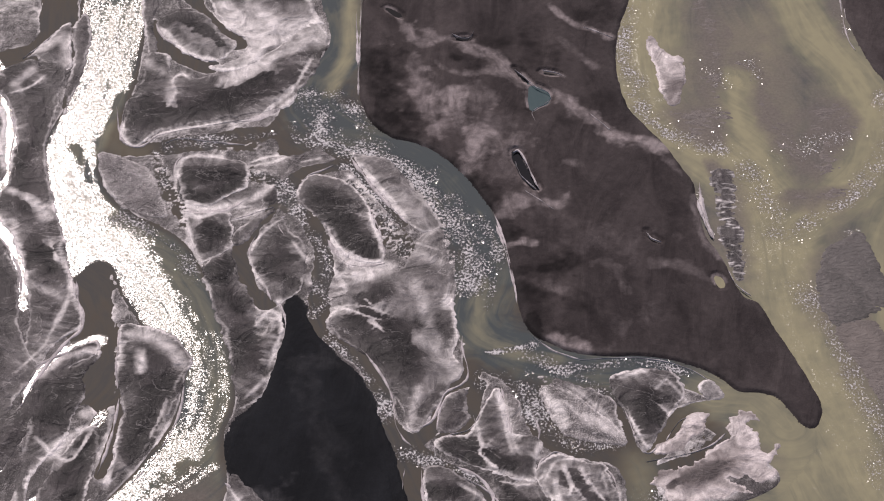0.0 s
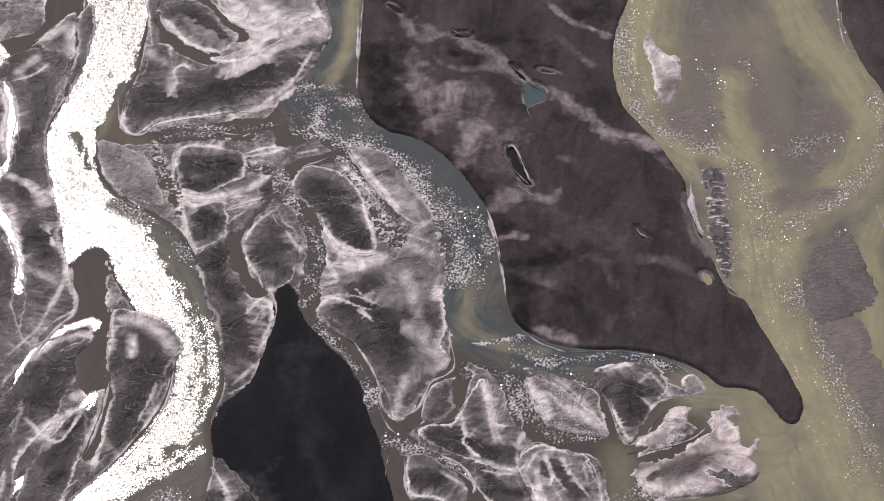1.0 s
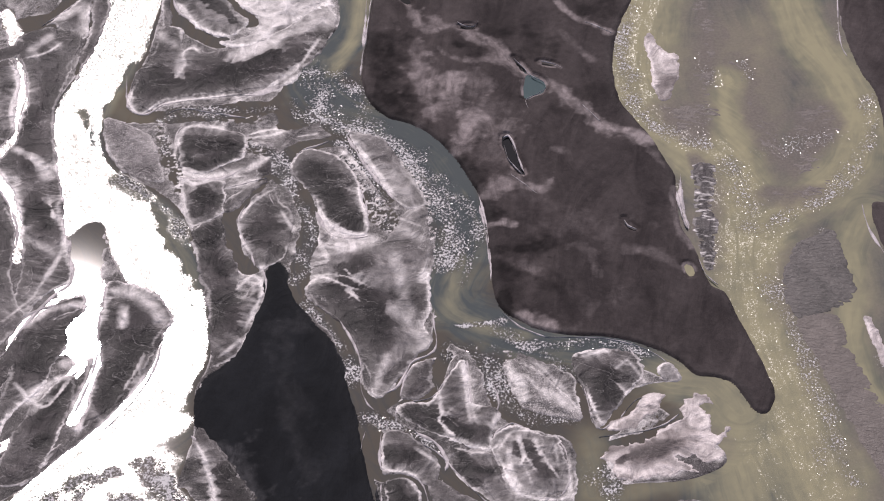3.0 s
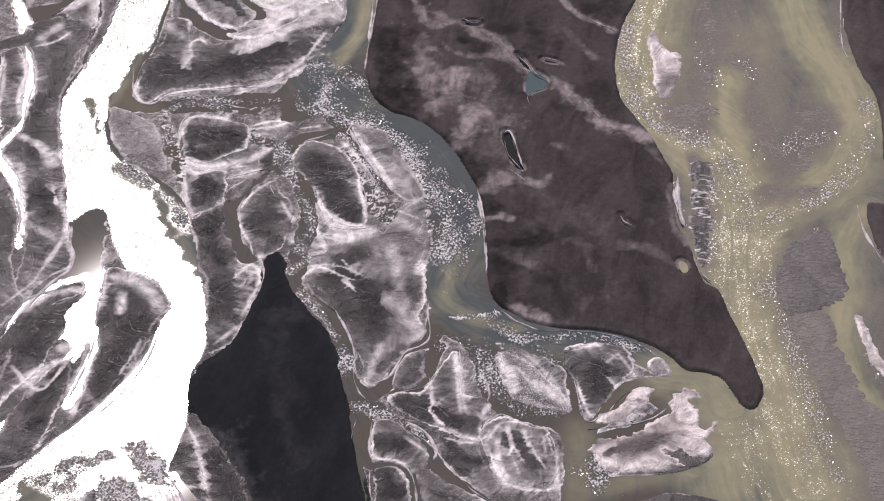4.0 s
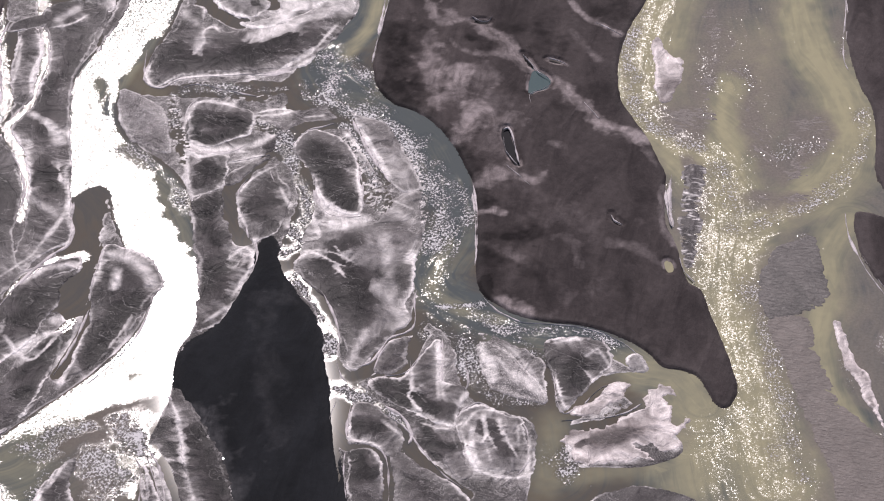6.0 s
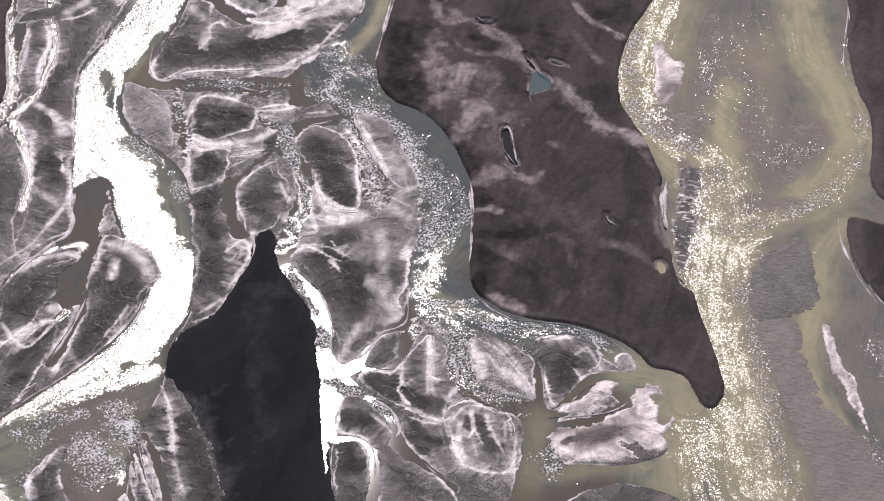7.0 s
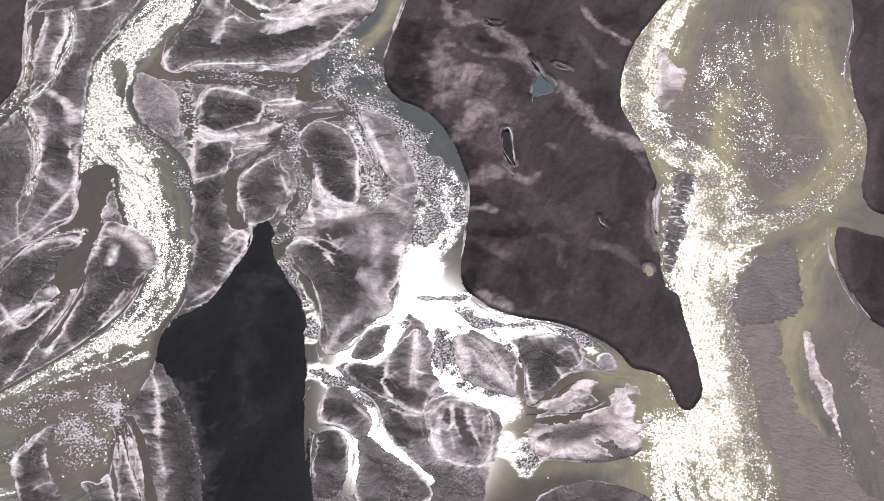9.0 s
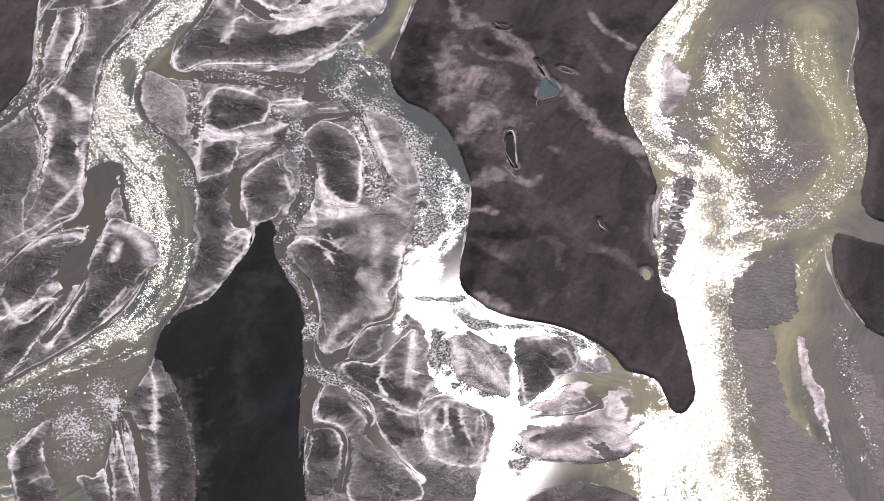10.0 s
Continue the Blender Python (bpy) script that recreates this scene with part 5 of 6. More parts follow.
BARS.append(([(139.5, -0.3), (145.8, 6.8), (150.7, 9.9), (153.9, 0.1), (159.1, -19.4), (159.0, -29.7), (147.3, -36.3), (140.0, -38.3), (135.7, -25.8), (135.0, -15.6)], "dark rippled shoal in the milky river", dict(rim=0.6, ripple=1.4, lift=0.16, material=DARK_SHOAL, name="shoal")))
BARS.append(([(140.8, -41.5), (154.2, -37.8), (157.9, -50.3), (163.3, -65.3), (171.2, -82.6), (185.9, -97.6), (197.3, -113.1), (211.7, -139.4), (183.7, -147.1), (172.7, -119.9), (162.7, -97.7), (155.1, -77.4), (147.6, -59.8)], "long lilac rippled shoal beside the river", dict(core=0.1, rim=0.5, ripple=1.2, lift=0.15, material=SHOAL_SAND, name="shoal")))
BARS.append(([(163.8, -38.8), (166.2, -38.1), (170.9, -50.2), (174.9, -59.1), (179.2, -64.4), (181.4, -70.3), (184.3, -79.2), (188.9, -93.8), (185.4, -90.1), (180.3, -80.3), (175.8, -68.6), (171.4, -63.3), (167.8, -51.1)], "narrow white island with a pinkish edge", dict(edge=5, core=1.0, material=FEATHER_LILAC)))
BARS.append(([(182.9, -39.9), (189.7, -41.4), (199.4, -58.5), (209.2, -65.5), (221.6, -87.6), (222.4, -114.9), (209.1, -109.7), (197.5, -81.6), (188.6, -58.2)], "lilac shoal with a rippled top", dict(rim=0.5, ripple=1.3, lift=0.06, material=SHOAL_SAND, name="shoal")))
BARS.append(([(-67.2, -117.3), (-66.1, -125.3), (-60.8, -140.2), (-53.0, -157.2), (-40.4, -187.7), (-29.6, -215.0), (-17.0, -211.6), (-33.3, -164.4), (-44.1, -143.6), (-57.5, -123.6), (-65.1, -115.0)], "brownish grey bank of sand beside black sand", dict(edge=4, rim=0.3, fray=4.0)))
BARS.append(([(-68.3, -153.9), (-63.2, -163.6), (-57.1, -174.4), (-52.0, -182.4), (-47.0, -193.2), (-53.9, -195.1), (-60.4, -178.5), (-65.2, -164.1)], LONG, dict(edge=2)))
BARS.append(([(-95.2, -158.1), (-92.8, -157.4), (-91.5, -161.9), (-91.9, -166.8), (-87.4, -179.7), (-83.8, -185.0), (-76.7, -192.3), (-73.5, -203.6), (-86.2, -207.1), (-95.6, -191.3), (-99.9, -183.2), (-101.3, -174.1), (-99.0, -165.6)], LONG, dict(edge=5)))
BARS.append(([(-65.6, -176.2), (-62.5, -180.6), (-55.5, -195.6), (-60.8, -197.0), (-70.8, -187.6), (-73.4, -183.6), (-70.9, -181.4), (-67.4, -182.0)], GREY, dict(edge=4)))
BARS.append(([(94.5, 155.8), (99.2, 144.9), (102.9, 127.0), (105.2, 109.4), (105.7, 87.1), (100.0, 80.3), (95.9, 90.5), (95.1, 109.4), (93.7, 127.0), (91.7, 144.9)], SHOAL, dict(core=0.05, rim=0.4, ripple=1.5, material=SHOAL_SAND, name="shoal")))
BARS.append(([(105.8, 110.1), (112.4, 112.8), (116.5, 106.6), (117.8, 95.5), (120.9, 85.3), (126.4, 75.2), (130.3, 65.2), (135.4, 50.4), (132.7, 43.0), (125.7, 50.4), (120.8, 63.6), (115.8, 75.9), (112.5, 88.1), (109.9, 99.0)], SHOAL, dict(core=0.1, rim=0.4, ripple=0.9, material=SHOAL_SAND, name="shoal")))
BARS.append(([(133.9, 78.5), (142.5, 84.6), (151.3, 82.5), (153.3, 68.5), (150.0, 52.0), (143.4, 41.7), (136.7, 38.5), (135.0, 48.8), (135.8, 61.9)], SHOAL, dict(core=0.15, rim=0.4, ripple=1.8, material=SHOAL_SAND, name="shoal")))
BARS.append(([(123.2, 35.9), (134.4, 33.3), (147.1, 39.7), (152.4, 43.9), (144.6, 29.5), (131.0, 23.8), (123.6, 27.0)], SHOAL, dict(core=0.05, rim=0.3, ripple=1.2, material=SHOAL_SAND, name="shoal")))
BARS.append(([(98.5, 43.7), (104.9, 43.3), (107.1, 26.9), (108.2, 4.3), (107.7, -14.7), (105.0, -11.7), (100.7, 10.3), (99.1, 26.5)], "dark shoal with strong white ripples", dict(core=0.05, rim=0.9, ripple=1.55, lift=0.13, name="shoal")))
BARS.append(([(81.4, 79.4), (91.6, 82.7), (104.3, 82.7), (106.6, 70.3), (103.9, 60.0), (93.5, 61.3), (86.8, 68.7)], SHOAL, dict(core=0.05, rim=0.3, ripple=1.4, material=SHOAL_SAND, name="shoal")))

# ---- the plan: water ----
pool = Field(np.arange(-284, 269, 0.8), np.arange(-229, 230, 0.8))
milk, shallow, riffle, chop, lilac = (np.zeros(pool.x.shape) for _ in range(5))
milk += 0.12
shallow += 0.65
WEST = [(-136.0, 172.3), (-135.6, 139.1), (-134.6, 110.6), (-139.3, 84.6), (-142.5, 62.7), (-141.0, 39.6), (-131.3, 17.1), (-115.0, 1.4), (-97.8, -15.5), (-85.5, -38.1), (-79.1, -58.6), (-77.0, -81.4), (-82.2, -103.7), (-93.3, -117.4), (-106.9, -133.5), (-123.4, -154.5)]
MIDDLE = [(-51.1, 171.7), (-46.9, 142.2), (-44.2, 117.1), (-52.8, 99.7), (-53.8, 82.6), (-42.2, 69.0), (-24.6, 60.7), (-7.2, 49.1), (4.0, 32.9), (10.8, 17.0), (15.6, -1.7), (14.2, -20.0), (11.7, -35.0), (17.1, -46.7), (29.2, -53.1), (45.1, -59.7), (60.9, -61.1), (74.6, -61.1), (86.3, -68.2), (97.9, -75.2), (111.4, -76.6), (122.5, -91.8)]
EAST = [(71.2, 170.7), (69.1, 127.2), (70.3, 95.7), (77.7, 73.7), (95.5, 57.1), (109.8, 39.2), (118.6, 16.9), (120.0, -7.8), (123.2, -34.8), (129.3, -60.9), (137.3, -80.7), (145.0, -102.7), (153.2, -129.3)]
EAST_ARM = [(127.8, 162.9), (137.6, 126.8), (151.7, 102.3), (158.1, 78.4), (156.9, 52.0), (146.8, 32.7), (131.9, 18.5), (121.4, 7.6)]
EAST_OUT = [(164.1, 22.0), (157.5, -2.3), (161.4, -24.6), (159.2, -50.3), (163.2, -74.4), (172.9, -97.0), (182.8, -124.6)]
for points, width, amount in (
    (MIDDLE, 12.0, -0.12), (EAST, 30.0, 0.95), (EAST_ARM, 22.0, 0.95), (EAST_OUT, 16.0, 0.75),
    ([(113.7, 126.9), (112.9, 85.3), (114.1, 45.6)], 30.0, 0.75),
    ([(-43.8, 171.6), (-41.6, 142.2), (-41.1, 120.7), (-43.2, 104.9), (-46.8, 91.1)], 4.5, 0.75),
    ([(15.7, -17.0), (14.2, -30.5), (15.0, -43.8), (25.3, -53.1), (41.2, -58.3)], 5.0, 0.45),
    ([(102.7, -78.2), (117.2, -80.7), (125.7, -103.5), (124.7, -132.7)], 22.0, 0.75),
    ([(69.6, -105.4), (73.5, -134.2), (73.4, -148.2)], 10.0, 0.55),
    ([(-126.7, 69.3), (-125.6, 59.3), (-115.5, 54.3)], 8.0, 0.60),
    ([(72.4, -111.0), (74.9, -136.9), (93.1, -132.0), (119.0, -124.9)], 9.0, 0.55),
    ([(73.7, -106.3), (85.6, -88.2), (107.1, -80.6)], 5.0, 0.45),
):
    pool.stroke(milk, points, width, amount, 51, 0.3)
for points, width, amount in (
    (MIDDLE, 14.0, -0.9), (EAST, 26.0, -0.6), (EAST_ARM, 20.0, -0.6), (EAST_OUT, 12.0, -0.5),
    ([(117.9, -86.7), (125.7, -103.5), (124.7, -132.7)], 18.0, -0.6),
    ([(72.4, -111.0), (74.9, -136.9), (93.1, -132.0), (119.0, -124.9)], 9.0, -0.35),
    ([(96.5, 141.3), (100.6, 119.9), (98.2, 99.1), (104.3, 82.0)], 14.0, 0.75),
    ([(109.1, 109.4), (119.2, 85.3), (124.9, 61.9), (132.8, 45.6)], 13.0, 0.85),
    ([(133.9, 78.5), (144.5, 81.9), (148.2, 68.5), (143.4, 52.0), (132.8, 45.6)], 16.0, 0.8),
    ([(97.5, 45.6), (102.4, 29.6), (102.1, 7.6)], 9.0, 0.9),
    ([(89.4, 82.1), (97.8, 68.6), (110.3, 65.3)], 9.0, 0.8),
    ([(147.1, 148.2), (150.6, 126.7)], 7.0, 0.7),
):
    pool.stroke(shallow, points, width, amount, 52, 0.5)
for points, label, sets in BARS:
    if sets.get("name") == "shoal":
        w, d = pool.region(points, 16.0, 3.0, 57)
        shallow[w] = np.maximum(shallow[w], 0.9 * ramp(d, -9, 5))
laid = []
laid.append(([(97.3, 141.6), (104.5, 123.5), (100.6, 108.9), (96.7, 94.5), (99.5, 77.1)], 7.5, 0.85))
laid.append(([(109.2, 112.9), (116.1, 102.5), (117.7, 81.4), (125.6, 61.2), (132.2, 48.0)], 5.8, 0.85))
laid.append(([(134.1, 65.0), (144.6, 75.8), (149.0, 62.3), (140.7, 48.4)], 8.5, 0.9))
laid.append(([(119.4, 150.1), (124.3, 128.1), (131.2, 110.3), (131.5, 89.1)], 17.0, 0.6))
laid.append(([(94.7, 32.9), (103.1, 33.3)], 6.8, 0.8))
laid.append(([(82.4, 72.8), (97.6, 70.1)], 2.7, 0.6))
laid.append(([(107.5, 98.5), (108.2, 74.1), (115.1, 53.9), (119.8, 37.4)], 8.5, -1.1))
laid.append(([(130.5, 150.6), (137.6, 121.4), (150.9, 104.1), (159.6, 86.9), (161.7, 66.4), (157.5, 52.6), (147.0, 42.1)], 11.2, -1.0))
laid.append(([(74.0, 136.8), (74.4, 104.1)], 4.4, -0.9))
laid.append(([(88.5, 56.0), (94.3, 42.8), (97.8, 33.0)], 3.7, -0.9))
laid.append(([(82.8, 140.9), (84.6, 122.6)], 3.4, -0.6))
laid.append(([(156.8, 14.3), (157.5, -19.8), (159.2, -45.9), (164.9, -70.3), (178.4, -92.4)], 6.1, -0.9))
for points, width, amount in laid:
    pool.stroke(shallow, points, width, amount, 55, 0.5)
    if amount < 0:
        pool.stroke(milk, points, width, -0.9 * amount, 56, 0.3)
laid = []
laid.append(([(-55.3, 90.7), (-48.9, 74.7), (-48.4, 60.0)], 6.1, 0.95))
laid.append(([(-46.0, 90.1), (-37.3, 80.0), (-30.1, 71.7)], 5.8, 0.7))
laid.append(([(-42.1, 62.7), (-30.7, 55.8), (-20.5, 49.3), (-11.9, 37.9), (-3.0, 25.0), (4.6, 12.2), (10.8, -5.8), (8.7, -19.4)], 8.5, 0.8))
laid.append(([(9.1, 18.0), (16.6, 12.1), (20.3, -4.5)], 4.4, 0.7))
laid.append(([(-106.4, 59.5), (-95.2, 61.0), (-82.3, 64.6)], 4.4, 0.8))
laid.append(([(-74.6, 38.3), (-67.6, 48.3), (-61.8, 41.9), (-60.5, 29.5)], 3.4, 0.8))
laid.append(([(-59.7, 36.8), (-54.8, 23.2), (-51.7, 13.2), (-44.3, 3.8), (-40.1, -12.7)], 3.7, 0.8))
laid.append(([(-38.0, 46.9), (-25.5, 27.2), (-18.8, 14.2), (-14.3, 1.0), (-8.7, -18.5)], 4.1, 0.85))
laid.append(([(-46.2, -20.3), (-38.6, -25.9), (-44.7, -33.4)], 4.4, 0.8))
laid.append(([(-39.1, -45.7), (-29.1, -58.9), (-21.6, -70.6)], 2.7, 0.8))
laid.append(([(-17.7, -74.7), (-15.4, -86.9)], 3.4, 0.9))
laid.append(([(19.0, -69.7), (29.7, -71.3), (35.7, -82.9)], 7.5, 0.75))
laid.append(([(33.4, -55.0), (43.0, -63.2), (53.2, -61.8), (73.6, -59.0), (86.6, -63.4)], 3.4, 0.75))
laid.append(([(18.7, -54.5), (34.8, -50.1)], 2.0, 1.3))
laid.append(([(-8.1, -104.2), (-1.6, -106.4), (7.5, -111.1), (16.4, -115.8)], 4.1, 0.8))
laid.append(([(31.6, -83.5), (44.0, -97.0), (52.6, -100.3), (60.8, -100.7)], 4.4, 0.8))
laid.append(([(27.2, -68.5), (35.7, -82.9), (41.5, -94.3)], 5.8, 0.6))
laid.append(([(74.7, -128.2), (79.4, -133.3)], 6.1, 0.95))
laid.append(([(-18.1, -26.4), (-1.6, -47.1), (4.7, -59.0)], 3.4, 0.35))
laid.append(([(-12.5, -8.9), (-5.5, -24.7)], 4.1, 0.6))
laid.append(([(-77.5, 63.4), (-66.7, 66.7)], 2.4, 0.7))
laid.append(([(-60.0, 73.2), (-56.8, 62.5)], 2.0, 0.9))
laid.append(([(-110.0, 55.4), (-103.9, 38.0)], 3.1, 0.7))
laid.append(([(19.2, -18.0), (17.1, -31.5)], 1.7, 0.6))
laid.append(([(49.6, -65.4), (61.5, -76.2), (68.8, -84.4)], 2.4, 0.5))
laid.append(([(-107.1, 48.1), (-104.2, 36.4)], 2.7, 0.8))
laid.append(([(-99.6, 64.0), (-84.3, 64.8)], 3.1, 0.85))
laid.append(([(-118.8, 18.9), (-106.7, 9.6), (-96.7, 0.3), (-88.1, -15.3)], 4.1, 0.6))
laid.append(([(66.0, 140.2), (64.6, 125.3), (66.6, 107.3), (71.1, 82.7), (80.4, 69.3), (91.5, 59.5), (102.3, 56.7)], 4.4, 0.6))
laid.append(([(111.2, 43.6), (117.9, 27.5), (120.4, 11.3)], 6.8, 0.45))
laid.append(([(128.7, 11.8), (141.0, 22.1), (151.3, 32.4), (158.6, 46.0)], 4.4, 0.65))
laid.append(([(96.3, 105.1), (103.1, 98.3)], 4.4, 0.4))
laid.append(([(101.6, 77.2), (99.9, 63.4)], 4.1, 0.35))
laid.append(([(113.7, 109.5), (117.2, 99.0)], 3.1, 0.45))
laid.append(([(127.9, 54.5), (138.4, 61.8), (149.0, 65.7)], 6.8, 0.4))
laid.append(([(92.4, 36.1), (95.2, 19.8), (97.7, 7.0)], 2.0, 0.7))
laid.append(([(148.5, 140.2), (150.8, 125.7)], 2.0, 0.6))
laid.append(([(-77.6, -141.3), (-72.1, -152.4)], 5.1, 0.7))
laid.append(([(-87.2, -161.8), (-80.2, -157.2)], 7.5, 0.75))
laid.append(([(-105.9, -156.6), (-99.0, -158.2)], 6.1, 0.6))
laid.append(([(-78.9, -175.1), (-73.9, -171.0)], 5.8, 0.6))
laid.append(([(73.9, -130.1), (81.2, -125.5)], 6.1, 0.9))
laid.append(([(150.5, -98.4), (151.8, -119.4)], 3.4, 0.4))
laid.append(([(129.4, -19.1), (140.8, -49.8), (150.6, -86.0), (162.5, -123.1)], 4.4, 0.5))
laid.append(([(163.2, 88.0), (163.4, 62.1), (153.1, 40.0)], 4.4, 0.55))
laid.append(([(-78.3, -135.2), (-73.8, -146.7), (-73.6, -164.9)], 6.8, 0.9))
laid.append(([(-86.1, -158.5), (-79.3, -160.1), (-78.9, -175.1)], 9.5, 0.8))
laid.append(([(-112.8, -155.0), (-106.7, -147.5), (-100.5, -140.0)], 5.1, 0.7))
laid.append(([(-101.1, -164.8), (-101.5, -176.9)], 4.1, 0.7))
laid.append(([(146.8, 8.6), (153.5, -7.1)], 5.1, 0.4))
laid.append(([(-76.4, -135.4), (-73.2, -143.6), (-71.1, -151.1)], 2.7, 1.6))
laid.append(([(-93.4, -139.4), (-101.3, -148.1), (-104.4, -160.3)], 3.4, 0.7))
laid.append(([(-82.5, -162.2), (-75.6, -157.1)], 7.5, 0.7))
laid.append(([(-73.4, -162.9), (-74.2, -172.6)], 2.7, 0.9))
laid.append(([(190.4, -99.4), (192.4, -114.3)], 4.1, 0.6))
laid.append(([(169.1, -57.0), (174.9, -75.0)], 1.7, 0.6))
laid.append(([(184.1, -46.2), (191.9, -63.8)], 5.1, 0.4))
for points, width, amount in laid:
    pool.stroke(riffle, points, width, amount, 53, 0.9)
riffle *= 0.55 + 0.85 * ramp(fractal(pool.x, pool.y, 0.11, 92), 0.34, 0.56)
courses = {
    "water_west_river": (WEST, "wide silty river glittering in the sun"),
    "water_middle_river": (MIDDLE, "winding blue-grey glacial river with riffles"),
    "water_east_river": (EAST, "broad milky olive river with rippled shallows"),
    "water_east_arm": (EAST_ARM, "milky yellowish river arm round a shoal"),
    "water_east_outlet": (EAST_OUT, "milky outlet channel between rippled shoals"),
    "water_braids": ([(-89.3, 65.5), (-65.8, 39.5), (-42.4, 10.9), (-39.7, -26.1), (-28.2, -63.6), (-10.3, -92.3), (-0.9, -121.2), (18.9, -141.8)], "shallow brown braided channels between sandbars"),
    "water_delta": ([(13.4, -61.0), (31.2, -80.4), (48.0, -96.4), (66.4, -111.8), (73.9, -137.0)], "brown delta channels fanning between bars"),
    "water_west_braids": ([(-170.1, 79.6), (-161.2, 14.0), (-127.6, -23.2), (-117.4, -58.7), (-126.6, -81.6), (-138.0, -114.9)], "shallow brown side channels and pools"),
}
found = [reach(pool.x, pool.y, smooth(line, False, 2), False) for line, text in courses.values()]
gap = np.stack([f[0] for f in found])
nearest = gap.argmin(0)
run = np.take_along_axis(np.stack([f[1] for f in found]), nearest[None], 0)[0] + 400.0 * nearest
off = gap.min(0) + 60.0 * nearest
lilac[:] = ramp(pool.x + 0.35 * pool.y, 62, 78) * ramp(pool.y + 2.0 * pool.x, 40, 90)
pool.stroke(lilac, [(-76.9, -125.5), (-84.4, -136.5), (-89.7, -147.0), (-87.2, -161.8), (-78.0, -177.9)], 16.0, 0.8, 58, 0.5)
w, s = pool.region(RIVER_WEST, 6.0, 0.5, 12)
chop[w] = 1.05 * ramp(s, -1.5, 2.0)
milk[w] = np.maximum(milk[w], 0.25 * ramp(s, -1.5, 2.0))
shallow[w] *= 1 - ramp(s, -1.0, 3.0)
pool.stroke(shallow, [(-76.9, -125.5), (-84.4, -136.5), (-89.7, -147.0), (-87.2, -161.8), (-78.0, -177.9)], 16.0, 0.9, 59, 0.5)
laid = []
laid.append(([(74.6, 170.7), (70.2, 141.5), (69.2, 113.1), (72.4, 88.9), (85.1, 67.0), (101.8, 55.4), (116.0, 35.9), (121.4, 7.6)], 15.0, 0.95))
laid.append(([(111.9, 39.2), (120.4, 7.6), (122.6, -22.9), (129.6, -52.3), (138.3, -80.7), (148.5, -110.8), (156.5, -137.2)], 25.0, 1.0))
laid.append(([(129.6, -103.0), (138.3, -130.8), (142.1, -150.0)], 20.0, 0.8))
laid.append(([(123.6, 13.8), (142.3, 23.2), (159.4, 39.1)], 9.0, 0.8))
laid.append(([(-52.6, 96.3), (-45.0, 79.1), (-38.7, 82.5)], 8.0, 0.35))
laid.append(([(8.6, 21.3), (16.0, -5.0), (14.5, -28.6), (14.5, -48.1)], 8.0, 0.28))
laid.append(([(19.1, -57.0), (33.3, -67.7), (41.5, -94.3), (65.8, -107.5)], 8.0, 0.25))
laid.append(([(33.9, -58.2), (51.2, -62.1), (73.6, -59.0), (89.0, -66.2)], 6.0, 0.45))
laid.append(([(129.3, 141.1), (107.3, 134.1), (110.9, 95.6), (135.5, 65.2)], 28.0, 0.55))
laid.append(([(137.6, 126.8), (153.7, 98.8), (158.9, 71.8), (155.7, 48.8)], 12.0, 0.5))
laid.append(([(164.1, 22.0), (155.4, -2.6)], 10.0, 0.5))
laid.append(([(-119.5, 29.5), (-105.8, 10.0), (-90.7, -12.5), (-78.1, -38.5)], 7.0, -0.6))
laid.append(([(-66.3, -101.9), (-74.7, -122.7), (-93.4, -139.4), (-113.2, -157.9)], 12.0, -1.3))
laid.append(([(-141.3, 59.7), (-133.1, 39.7)], 4.0, -0.9))
laid.append(([(-125.0, 39.9), (-114.1, 23.2)], 5.0, -0.9))
laid.append(([(-183.9, 120.0), (-168.2, 81.3), (-164.8, 63.5), (-164.3, 47.3), (-164.7, 35.1), (-169.0, 23.1), (-158.7, 7.8), (-151.8, -10.3), (-148.5, -30.2)], 4.0, 1.2))
laid.append(([(-202.3, 114.9), (-189.9, 83.9), (-181.1, 57.0), (-175.2, 39.0), (-175.6, 22.1), (-181.4, 2.8)], 4.0, 1.0))
laid.append(([(-119.2, -48.6), (-130.7, -55.1), (-137.9, -69.1), (-141.4, -88.7), (-148.1, -111.5)], 4.0, 0.9))
laid.append(([(-113.6, -84.9), (-119.1, -101.3), (-123.5, -117.3), (-137.8, -134.3)], 3.0, 0.8))
laid.append(([(-126.3, 88.8), (-127.5, 71.6), (-126.8, 60.5), (-116.5, 53.8)], 4.0, -1.6))
laid.append(([(-70.6, -121.6), (-82.8, -149.5), (-92.2, -177.6), (-69.0, -186.7), (-71.5, -208.8)], 20.0, -1.7))
laid.append(([(-113.4, -148.7), (-113.6, -171.9)], 6.0, -0.8))
laid.append(([(-131.3, 62.6), (-127.3, 36.3), (-113.6, 17.1)], 3.0, -1.3))
laid.append(([(-95.1, -1.7), (-83.6, -26.1), (-77.6, -46.9), (-73.5, -64.3), (-74.0, -87.0)], 11.9, -0.5))
laid.append(([(-99.8, 4.5), (-87.5, -17.0)], 5.1, -0.3))
laid.append(([(-76.9, -125.5), (-84.4, -136.5), (-92.6, -144.5)], 8.5, -1.0))
laid.append(([(-111.4, -132.9), (-116.6, -143.4)], 1.0, -0.1))
laid.append(([(-100.6, -7.9), (-89.8, -35.1), (-84.2, -61.5), (-84.7, -87.1), (-90.1, -111.9)], 18.0, -0.2))
laid.append(([(154.8, 124.6), (164.4, 95.8), (165.7, 69.9), (158.8, 46.6), (144.0, 27.3), (134.3, 18.2)], 8.5, 0.75))
